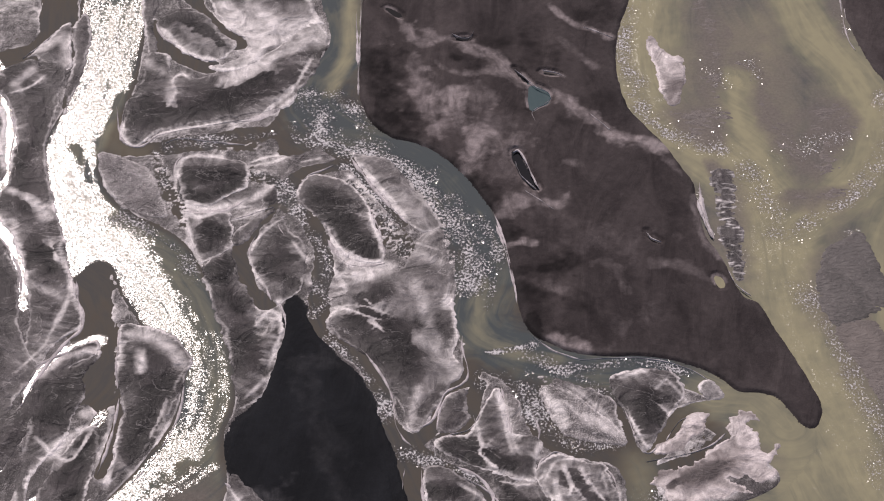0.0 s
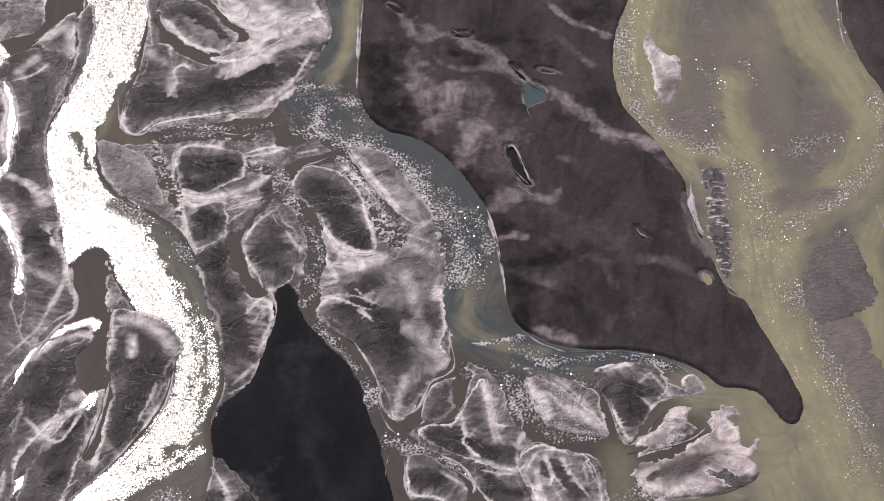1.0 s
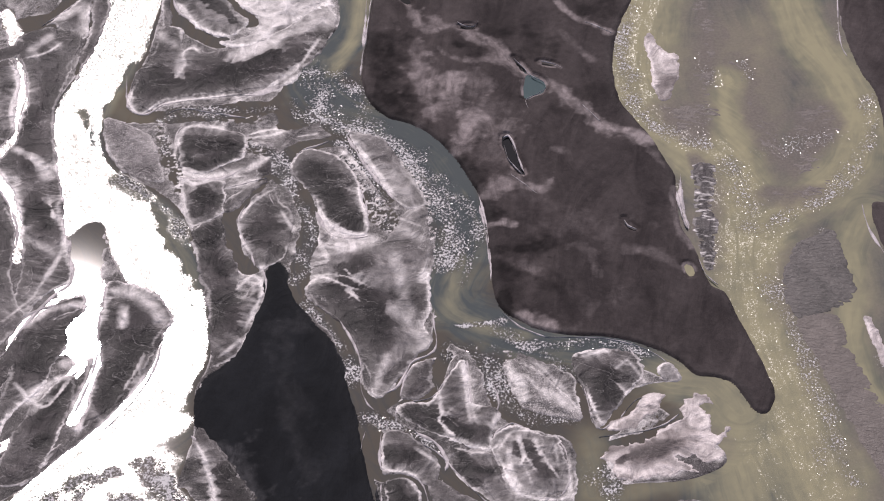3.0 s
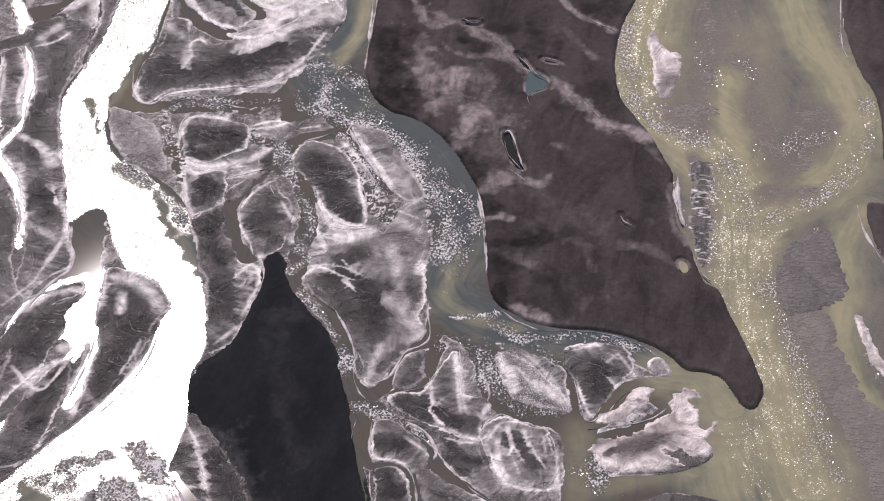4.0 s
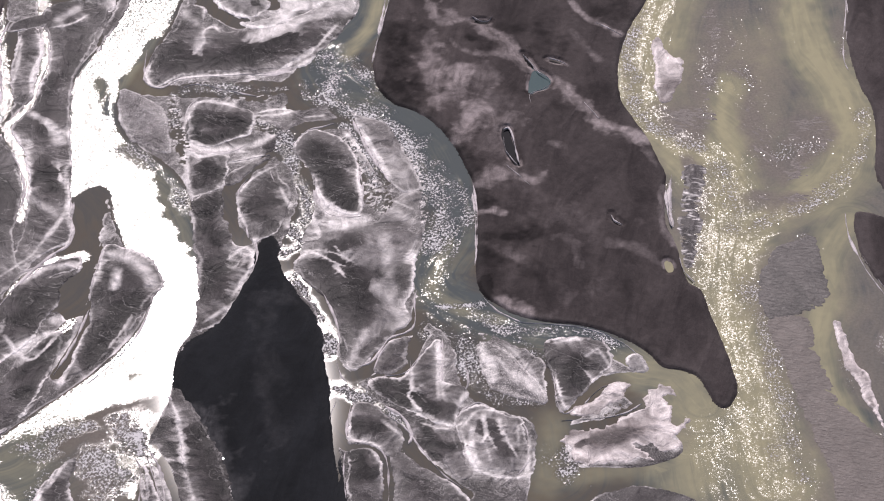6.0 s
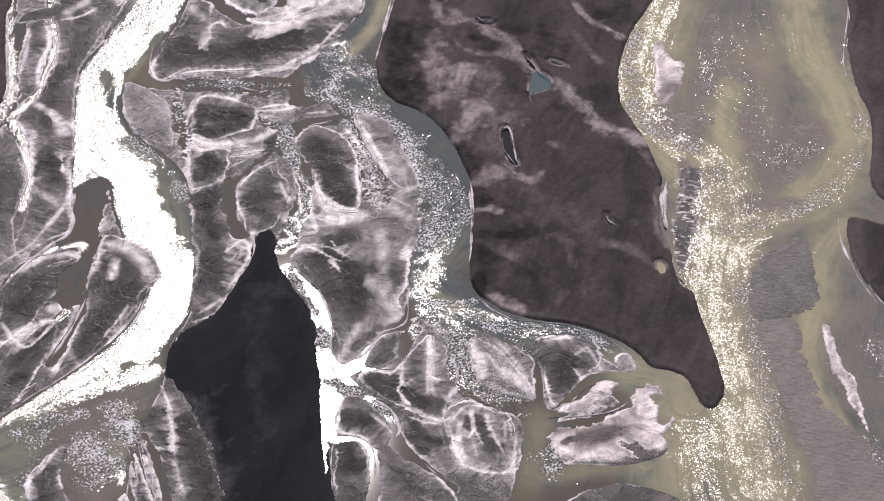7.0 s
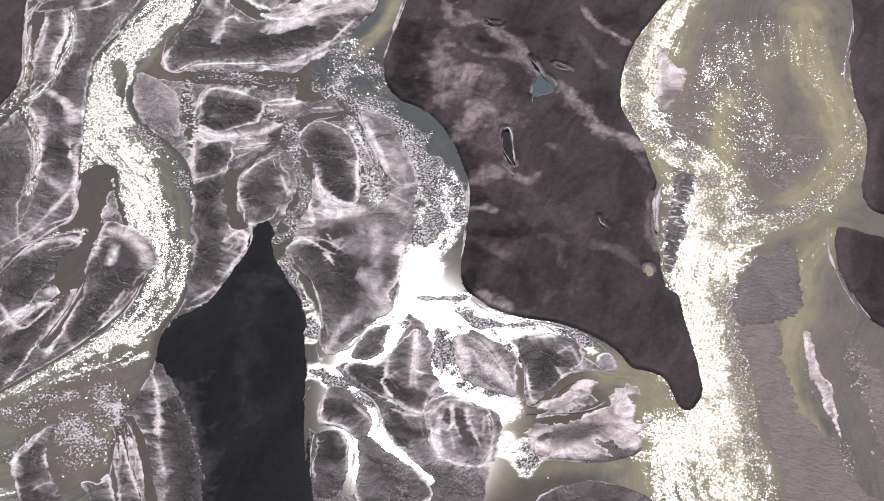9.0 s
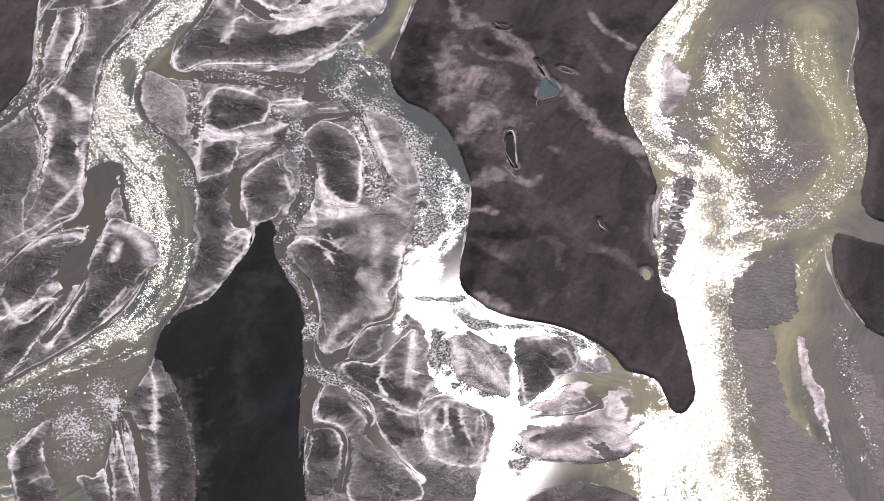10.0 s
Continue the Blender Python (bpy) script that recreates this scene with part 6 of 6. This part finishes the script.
laid.append(([(132.3, 151.6), (139.7, 117.5), (151.2, 100.6)], 6.8, 0.55))
laid.append(([(94.5, 123.6), (103.4, 98.1), (100.5, 74.7)], 7.5, 0.6))
laid.append(([(120.9, 75.2), (139.0, 60.5), (152.7, 74.5)], 8.5, 0.55))
laid.append(([(154.7, 13.8), (160.7, -12.4)], 5.1, 0.35))
laid.append(([(188.6, -46.0), (177.9, -28.7)], 6.8, 0.4))
laid.append(([(-118.7, -150.1), (-108.5, -141.7), (-97.2, -129.8), (-82.8, -120.4), (-74.4, -112.2)], 6.1, 0.6))
laid.append(([(177.8, -73.9), (193.8, -101.3)], 5.1, 0.4))
laid.append(([(179.6, -34.1), (193.9, -63.3), (202.9, -99.0)], 8.5, 0.5))
laid.append(([(179.4, -86.6), (192.8, -111.2)], 6.8, 0.4))
for points, width, amount in laid:
    pool.stroke(chop, points, width, amount, 54, 0.45)
for outline, m, sh in ((PONDS["teal"], 0.3, 0.0), (PONDS["dark"], 0.0, 0.1), (PONDS["outlet"], 0.9, 0.0)):
    w, s = pool.region(outline, 6.0)
    milk[w], shallow[w], riffle[w] = np.where(s > -4, m, milk[w]), np.where(s > -4, sh, shallow[w]), np.where(s > -4, 0, riffle[w])
    chop[w] = np.where(s > -4, 0, chop[w])
col = np.clip(np.searchsorted(land.xs, pool.x[0]), 0, len(land.xs) - 1)
row = np.clip(np.searchsorted(land.ys, pool.y[:, 0]), 0, len(land.ys) - 1)
bed = ground_z[np.ix_(row, col)] < 0.25
grown = bed.copy()
for shift in ((1, 0), (-1, 0), (0, 1), (0, -1)):
    grown |= np.roll(bed, shift, (0, 1))
flat = np.zeros(pool.x.shape)
taken = np.zeros(pool.x.shape, bool)
POND_LOOKS = {"teal": "small teal pond with a white silted shore", "dark": "narrow dark pond with a white shore", "outlet": "small milky pond beside the river"}
for key, outline in PONDS.items():
    basin = np.zeros(pool.x.shape, bool)
    w, s = pool.region(outline, 6.0, 0.0)
    basin[w] = s > -2.4
    basin &= ~taken
    core = basin[:-1, :-1] & basin[1:, :-1] & basin[:-1, 1:] & basin[1:, 1:]
    taken[:-1, :-1] |= core
    grown &= ~basin
    centre = tuple(np.array(outline).mean(0))
    pond = sheet("pond", pool, flat - 0.001, basin, TEAL_WATER if key == "teal" else WATER if key == "outlet" else DARK_WATER, {"milk": milk, "shallow": shallow, "riffle": riffle, "chop": chop, "lilac": lilac, "run": run, "off": off}, centre)
    tagged(pond, POND_LOOKS.get(key, "tiny dark slit of standing water"), "pond", "ponds on the plain")
for k, (name, (line, text)) in enumerate(courses.items()):
    own = nearest == k
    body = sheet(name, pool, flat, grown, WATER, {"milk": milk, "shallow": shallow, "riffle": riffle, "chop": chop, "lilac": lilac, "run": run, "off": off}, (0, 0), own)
    tagged(body, text, "river", kind="structure")


# ---- sandbars ----
def sandbar(points, label, tall=0.5, edge=5.0, rim=0.8, core=0.1, damp=0.8, material=FEATHER_SAND, seed=1, lift=0.0, stony=0.12, fray=0.0, ripple=0.0, name="sandbar"):
    """A low bar that rises from the river bed: a bright rim, coloured for silt and wet sheen, and a darker back,
    feathered and cut by the ebbing water.
    """
    line = smooth(points, True)
    low, high = line.min(0) - 4, line.max(0) + 4
    f = Field(np.arange(low[0], high[0], 0.42), np.arange(low[1], high[1], 0.42))
    d, along, inside = reach(f.x, f.y, line, True)
    bend = min(edge, 6.0) * 1.6
    depth = reach(f.x + bend * (fractal(f.x, f.y, 0.07, seed + 31) - 0.5), f.y + bend * (fractal(f.x, f.y, 0.07, seed + 32) - 0.5), line, True)[0]
    depth = 8.0 * (1 - np.exp(-depth / 8.0))
    ragged = fractal(f.x, f.y, 0.13, seed + 60, 5) - 0.5
    plain_s = np.where(inside, d, -d)
    s = plain_s + (2.8 if ripple == 0 else 4.0) * ragged + 1.2 * (fractal(f.x, f.y, 0.7, seed + 61, 2) - 0.5)
    comb = lattice(along * 0.42, d * 0.10, seed + 70) * 0.5 + lattice(along * 1.0, d * 0.2, seed + 71) * 0.5
    s = s + fray * (fractal(along * 0.6, d * 0.05, 0.45, seed + 73, 4) - 0.5)
    soft = fractal(f.x, f.y, 0.045, seed + 80)
    side = fractal(f.x, f.y, 0.02, seed + 85, 2)
    z = -0.45 + 0.68 * ramp(s, -1.2, 0.8) + tall * ramp(s, 0.3, edge * 1.8) * (0.5 + 0.8 * soft) + 0.10 * (comb - 0.5) * (s > 0)
    z = z + ramp(s, 0.5, 4.0) * (0.55 * (fractal(f.x, f.y, 0.10, seed + 41, 4) - 0.5) + 0.30 * (fractal(f.x * 0.5 + f.y * 0.2, f.y, 0.30, seed + 42, 3) - 0.5))
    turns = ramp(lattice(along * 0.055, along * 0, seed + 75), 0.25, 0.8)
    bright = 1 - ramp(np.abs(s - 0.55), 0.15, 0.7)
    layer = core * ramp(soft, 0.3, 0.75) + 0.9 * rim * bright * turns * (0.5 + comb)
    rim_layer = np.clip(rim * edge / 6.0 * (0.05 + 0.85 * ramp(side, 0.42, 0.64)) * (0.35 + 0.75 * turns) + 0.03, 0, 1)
    if ripple:
        way = f.x * math.cos(ripple) + f.y * math.sin(ripple) + 3 * (fractal(f.x, f.y, 0.12, seed + 5) - 0.5)
        across = f.y * math.cos(ripple) - f.x * math.sin(ripple)
        waves = 0.55 * lattice(way * 1.0, across * 0.28, seed + 6) + 0.45 * lattice(way * 1.9, across * 0.6, seed + 7)
        z = lift - 0.14 + 0.12 * ramp(s, -5, 6) + 0.20 * (waves - 0.5) + 0.20 * ragged - 0.6 * ramp(-s, 0.0, 3.0)
        layer = core * soft + rim * ramp(waves, 0.55, 0.85)
        rim_layer = 0.12 * soft
    damp_layer = np.clip(damp * (1.05 - 0.5 * ramp(s, 0, edge * 2.5)), 0, 1)
    middle = tuple(line.mean(0))
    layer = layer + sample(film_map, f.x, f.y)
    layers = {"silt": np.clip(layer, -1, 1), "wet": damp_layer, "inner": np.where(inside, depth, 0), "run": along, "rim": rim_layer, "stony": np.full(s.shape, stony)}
    thing = new(name)
    thing.location = (*middle, -0.4)
    border = 1.6
    for key, mask, text in (("back", plain_s > border, ""), ("pale_rim", plain_s <= border, "pale rim of silt and sheen")):
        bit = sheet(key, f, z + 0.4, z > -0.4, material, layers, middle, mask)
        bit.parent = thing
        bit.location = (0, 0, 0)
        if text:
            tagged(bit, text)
    return tagged(thing, label, name.replace("_", " "), name.replace("_", " ") + "s in the river")


def silt_ridge(points, width, label="thin white ridge of dried silt along the water", level=0.0):
    """A low rounded ridge of silt that swells and thins along a shore."""
    line = smooth(points, False, 12)
    rise = 0.24
    n = len(line)
    way = np.gradient(line, axis=0)
    way /= np.linalg.norm(way, axis=1)[:, None] + 1e-9
    side = np.stack([-way[:, 1], way[:, 0]], 1)
    t = np.arange(n) / (n - 1)
    vary = 0.15 + 1.7 * ramp(fractal(line[:, 0], line[:, 1], 0.15, 77), 0.25, 0.8)
    half = 0.7 * width * vary * np.minimum(1, 6 * np.minimum(t, 1 - t) + 0.12)
    shift = 0.5 * (fractal(line[:, 0] + 50, line[:, 1], 0.25, 78) - 0.5)
    middle = line.mean(0)
    verts, faces = [], []
    profile = ((-1.0, -0.45), (-0.62, 0.55), (0.0, 1.0), (0.62, 0.55), (1.0, -0.45))
    for k in range(n):
        for across, up in profile:
            p = line[k] + side[k] * (across * half[k] + shift[k]) - middle
            verts.append((p[0], p[1], rise * up))
    for k in range(n - 1):
        for a in range(4):
            faces.append((k * 5 + a, (k + 1) * 5 + a, (k + 1) * 5 + a + 1, k * 5 + a + 1))
    me = bpy.data.meshes.new("silt_ridge")
    me.from_pydata(verts, [], faces)
    me.polygons.foreach_set("use_smooth", np.ones(len(faces), bool))
    for key, value in (("silt", 1.0), ("wet", 0.9), ("fringe", 0.5)):
        a = me.attributes.new(key, "FLOAT", "POINT")
        a.data.foreach_set("value", np.full(len(verts), value, np.float32))
    me.update()
    me.materials.append(BAR_SAND)
    ob = new("silt_ridge", me)
    ob.location = (*middle, level)
    return tagged(ob, label, "silt ridge", "silt ridges along the channels")


laid = []
laid.append(([(-32.1, -48.7), (-26.0, -53.0), (-20.0, -62.4), (-15.8, -71.3), (-13.3, -80.4), (-12.2, -89.5), (-9.5, -96.8), (-6.2, -100.9)], 0.55))
laid.append(([(-127.8, 82.9), (-125.3, 68.1), (-122.9, 61.8), (-117.6, 58.8), (-113.7, 61.5), (-110.0, 65.7), (-101.5, 68.7), (-90.6, 71.7), (-81.9, 74.0), (-73.4, 77.0), (-65.1, 81.9)], 0.7))
laid.append(([(-81.8, 73.3), (-73.1, 75.9), (-65.3, 83.0), (-61.6, 87.2)], 2.0))
laid.append(([(-36.4, 52.5), (-31.9, 44.1), (-25.4, 32.5), (-17.8, 21.2), (-13.4, 14.9)], 0.9))
laid.append(([(-68.4, 8.1), (-70.1, 0.3), (-67.7, -8.0), (-62.8, -19.2), (-59.8, -27.2)], 0.5))
laid.append(([(-57.0, -28.4), (-53.9, -38.0), (-54.7, -47.9), (-56.2, -56.2), (-58.7, -64.6)], 0.9))
laid.append(([(-5.0, -93.1), (-0.4, -89.4), (1.8, -84.5), (4.3, -74.8), (9.8, -70.3), (11.9, -64.4), (9.4, -52.0), (9.2, -45.6)], 0.6))
laid.append(([(2.3, -93.1), (2.8, -84.4), (4.7, -77.3), (8.3, -74.3), (12.3, -73.1)], 0.45))
laid.append(([(19.5, -75.2), (16.5, -85.6), (13.5, -92.7), (6.8, -95.5), (2.2, -99.8), (1.8, -104.7)], 0.6))
laid.append(([(-2.2, -111.9), (-1.2, -124.2), (0.8, -130.7), (5.9, -131.2), (13.6, -134.5), (17.7, -143.4), (22.1, -164.1)], 0.6))
laid.append(([(1.0, -137.1), (2.5, -147.0), (6.2, -160.7)], 0.6))
laid.append(([(9.5, -110.8), (17.4, -115.7), (22.3, -123.9), (22.4, -129.7)], 0.8))
laid.append(([(37.7, -115.8), (37.8, -109.9), (40.3, -105.9), (43.4, -103.7), (49.6, -107.6), (53.9, -115.9), (52.9, -122.5)], 0.7))
laid.append(([(38.8, -118.6), (43.5, -126.8), (47.5, -136.4), (54.5, -140.3), (64.0, -137.2), (65.3, -123.7)], 0.6))
laid.append(([(23.6, -72.2), (26.2, -84.2), (28.4, -99.2)], 0.6))
laid.append(([(38.3, -73.2), (42.7, -81.9), (46.9, -89.0)], 1.1))
laid.append(([(66.3, -81.7), (68.6, -90.5), (71.2, -99.2), (74.5, -104.2), (78.0, -100.7)], 0.9))
laid.append(([(74.0, -108.4), (86.7, -104.8), (95.2, -100.7), (100.9, -94.5)], 0.4))
laid.append(([(-134.4, -11.3), (-128.9, -28.6), (-126.3, -40.8), (-131.7, -50.4), (-138.0, -64.8), (-143.0, -82.2)], 0.9))
laid.append(([(-112.6, -41.1), (-112.2, -58.7), (-110.0, -73.0)], 0.6))
laid.append(([(-39.1, 164.1), (-38.0, 142.1), (-37.0, 117.1), (-36.3, 96.2)], 0.5))
laid.append(([(19.1, 14.1), (23.4, -2.3), (26.4, -18.7)], 0.7))
laid.append(([(-118.2, 134.7), (-114.3, 126.4), (-106.9, 119.2), (-100.8, 112.9), (-93.4, 110.4)], 0.7))
laid.append(([(-174.6, 96.5), (-167.7, 81.5), (-165.1, 69.7), (-164.8, 53.3), (-163.3, 40.7)], 0.5))
laid.append(([(-197.3, 103.2), (-190.8, 83.6), (-182.0, 56.8), (-177.0, 39.8), (-178.3, 23.3), (-182.8, 6.3)], 0.7))
laid.append(([(-173.8, 84.0), (-171.1, 72.2), (-169.8, 58.0), (-166.1, 42.7)], 0.9))
laid.append(([(-165.4, 11.1), (-158.7, 1.2), (-152.4, -12.4), (-150.2, -27.0)], 0.6))
laid.append(([(-41.9, 5.8), (-36.2, -4.7), (-30.0, -8.6), (-20.4, -7.3)], 1.1))
laid.append(([(-28.6, 26.8), (-23.1, 10.1), (-20.5, -3.3)], 0.6))
laid.append(([(-100.2, 36.7), (-102.0, 44.8), (-100.2, 52.3), (-90.4, 54.3)], 0.6))
laid.append(([(-96.2, 21.8), (-88.8, 20.7), (-79.3, 23.4), (-71.3, 30.9)], 1.5))
laid.append(([(-68.5, -119.3), (-63.9, -123.4), (-60.9, -132.5), (-56.7, -145.2)], 1.0))
laid.append(([(-70.7, -146.3), (-66.0, -150.8), (-61.2, -158.8), (-56.2, -172.3)], 1.2))
laid.append(([(-130.9, -58.4), (-136.2, -67.2), (-138.9, -82.0), (-139.0, -97.8)], 0.7))
laid.append(([(-54.2, 37.5), (-51.7, 42.1), (-46.7, 45.0), (-42.7, 48.0)], 0.8))
laid.append(([(-58.4, 19.2), (-61.0, 15.4), (-56.4, 5.6)], 0.5))
laid.append(([(170.8, 1.4), (179.5, -13.6), (188.1, -24.3), (197.1, -29.3)], 0.6))
laid.append(([(148.2, 166.3), (150.7, 127.8), (154.0, 116.2)], 0.6))
laid.append(([(93.3, 38.1), (94.4, 22.7), (98.4, 6.2)], 1.0))
laid.append(([(-21.0, -10.1), (-22.8, -23.8), (-16.9, -32.9)], 0.4))
laid.append(([(-14.0, -19.2), (-6.4, -31.4), (-1.6, -47.1)], 0.35))
laid.append(([(-27.3, -34.3), (-20.8, -40.6), (-17.4, -44.4)], 0.8))
laid.append(([(-38.2, -39.1), (-36.2, -32.9), (-31.4, -29.9), (-23.5, -32.1)], 0.4))
laid.append(([(7.4, -99.0), (17.0, -100.8), (18.9, -106.5)], 0.5))
laid.append(([(14.5, -85.8), (17.5, -97.7), (21.4, -109.2), (25.3, -114.0)], 0.45))
laid.append(([(33.2, -80.2), (37.1, -91.9), (37.0, -98.0)], 0.5))
laid.append(([(10.2, -115.2), (19.4, -121.3), (28.3, -132.4), (36.9, -142.2), (45.9, -148.9)], 0.4))
laid.append(([(-7.7, -111.7), (-8.1, -122.2), (-5.7, -139.5)], 0.6))
laid.append(([(57.9, -108.6), (63.1, -116.7), (65.3, -129.5), (63.2, -138.5)], 0.5))
laid.append(([(44.5, -107.4), (46.9, -116.0), (50.3, -125.8)], 0.4))
laid.append(([(-106.8, 61.3), (-101.6, 63.9), (-88.6, 61.9), (-76.7, 59.9)], 0.5))
laid.append(([(-68.1, 23.2), (-65.9, 28.8), (-63.4, 36.3)], 0.4))
laid.append(([(-79.0, 16.4), (-70.9, 20.3), (-63.2, 24.2)], 0.5))
laid.append(([(-109.6, 100.6), (-108.7, 91.2), (-108.2, 83.6)], 0.8))
laid.append(([(-131.4, -16.7), (-129.0, -28.2), (-126.5, -41.3)], 0.6))
laid.append(([(-141.6, -63.1), (-134.5, -57.2), (-124.8, -52.6), (-117.9, -54.0)], 0.7))
laid.append(([(-125.8, -108.4), (-119.9, -98.3), (-113.9, -88.1)], 0.8))
laid.append(([(-112.4, -115.7), (-109.7, -96.9), (-108.9, -77.9)], 0.9))
laid.append(([(-100.0, -119.4), (-92.9, -105.4), (-87.6, -87.6), (-87.0, -71.7)], 0.6))
laid.append(([(-180.1, 91.2), (-172.0, 65.6), (-168.2, 40.2)], 0.5))
laid.append(([(-168.9, 81.2), (-163.4, 63.0), (-161.5, 41.1)], 0.5))
laid.append(([(-151.2, 13.7), (-145.4, -3.1), (-140.0, -26.4)], 0.5))
laid.append(([(-167.9, 112.5), (-161.4, 122.0), (-154.0, 133.8)], 0.5))
laid.append(([(-172.8, 91.6), (-161.5, 97.4), (-152.6, 104.3)], 0.5))
laid.append(([(-96.1, 145.4), (-88.6, 130.9), (-81.9, 125.1)], 0.6))
laid.append(([(81.1, -61.1), (86.7, -72.7), (86.5, -78.9)], 0.5))
laid.append(([(80.7, -97.9), (85.6, -88.2), (94.4, -85.1)], 0.5))
laid.append(([(61.2, -67.0), (68.5, -75.3), (75.6, -82.0)], 0.4))
laid.append(([(-39.9, 142.3), (-38.0, 120.1), (-36.3, 98.3), (-35.8, 89.4)], 0.8))
laid.append(([(18.0, 21.5), (21.6, 8.4), (23.9, -1.4), (26.8, -17.5), (27.9, -28.7)], 0.7))
laid.append(([(33.8, -45.6), (40.9, -52.7), (50.8, -57.9)], 0.4))
laid.append(([(50.8, -57.9), (68.1, -56.7), (80.6, -58.7), (91.4, -64.4), (100.3, -74.0)], 0.3))
laid.append(([(146.4, 168.3), (149.9, 154.8), (151.0, 135.0)], 0.7))
laid.append(([(161.7, 26.0), (164.8, 12.0), (173.2, -6.8), (183.5, -23.0)], 0.8))
laid.append(([(-187.8, 99.5), (-188.7, 81.0), (-185.0, 63.7), (-177.6, 41.7), (-178.1, 30.8)], 0.6))
laid.append(([(-71.9, -152.8), (-68.8, -158.3), (-65.8, -169.7), (-63.7, -183.8)], 0.5))
laid.append(([(-68.2, -150.5), (-62.4, -162.9), (-56.7, -173.7), (-52.4, -181.4)], 0.6))
laid.append(([(-124.2, 78.1), (-124.5, 67.6), (-120.5, 60.1), (-114.7, 59.3)], 0.7))
for points, width in laid:
    silt_ridge(points, width)

# crusts on the dark plain, round the ponds
laid = []
laid.append(([(24.1, 54.3), (26.1, 55.9), (28.7, 50.5), (31.6, 41.4), (34.7, 33.1)], 0.4))
laid.append(([(25.1, 49.5), (27.7, 41.0), (33.7, 33.0)], 0.25))
laid.append(([(23.5, 104.2), (28.1, 98.4), (32.0, 93.3), (36.4, 90.0), (37.7, 86.5)], 0.35))
laid.append(([(37.7, 86.5), (35.1, 82.6), (30.9, 78.6), (32.1, 73.3)], 0.25))
laid.append(([(-1.6, 126.6), (2.2, 123.9), (5.6, 124.3), (6.7, 128.2)], 0.3))
laid.append(([(52.8, 77.2), (56.6, 72.2), (60.7, 67.2)], 0.3))
laid.append(([(49.3, 130.5), (55.4, 127.3), (60.7, 123.7)], 0.4))
laid.append(([(73.9, 9.0), (75.9, 5.9), (79.1, 3.9)], 0.35))
laid.append(([(34.2, 103.4), (38.8, 102.4), (43.2, 99.5)], 0.25))
laid.append(([(29.4, 32.5), (34.3, 27.9), (40.4, 21.7)], 0.3))
laid.append(([(92.5, 27.1), (95.3, 13.9), (97.9, 5.9)], 0.6))
laid.append(([(103.2, -11.6), (105.9, -19.3), (111.0, -25.2)], 0.4))
for points, width in laid:
    silt_ridge(points, width, "thin white crust of silt on the dark plain", 0.75)

for k, (points, label, sets) in enumerate(BARS):
    sandbar(points, label, seed=k * 7 + 1, **sets)
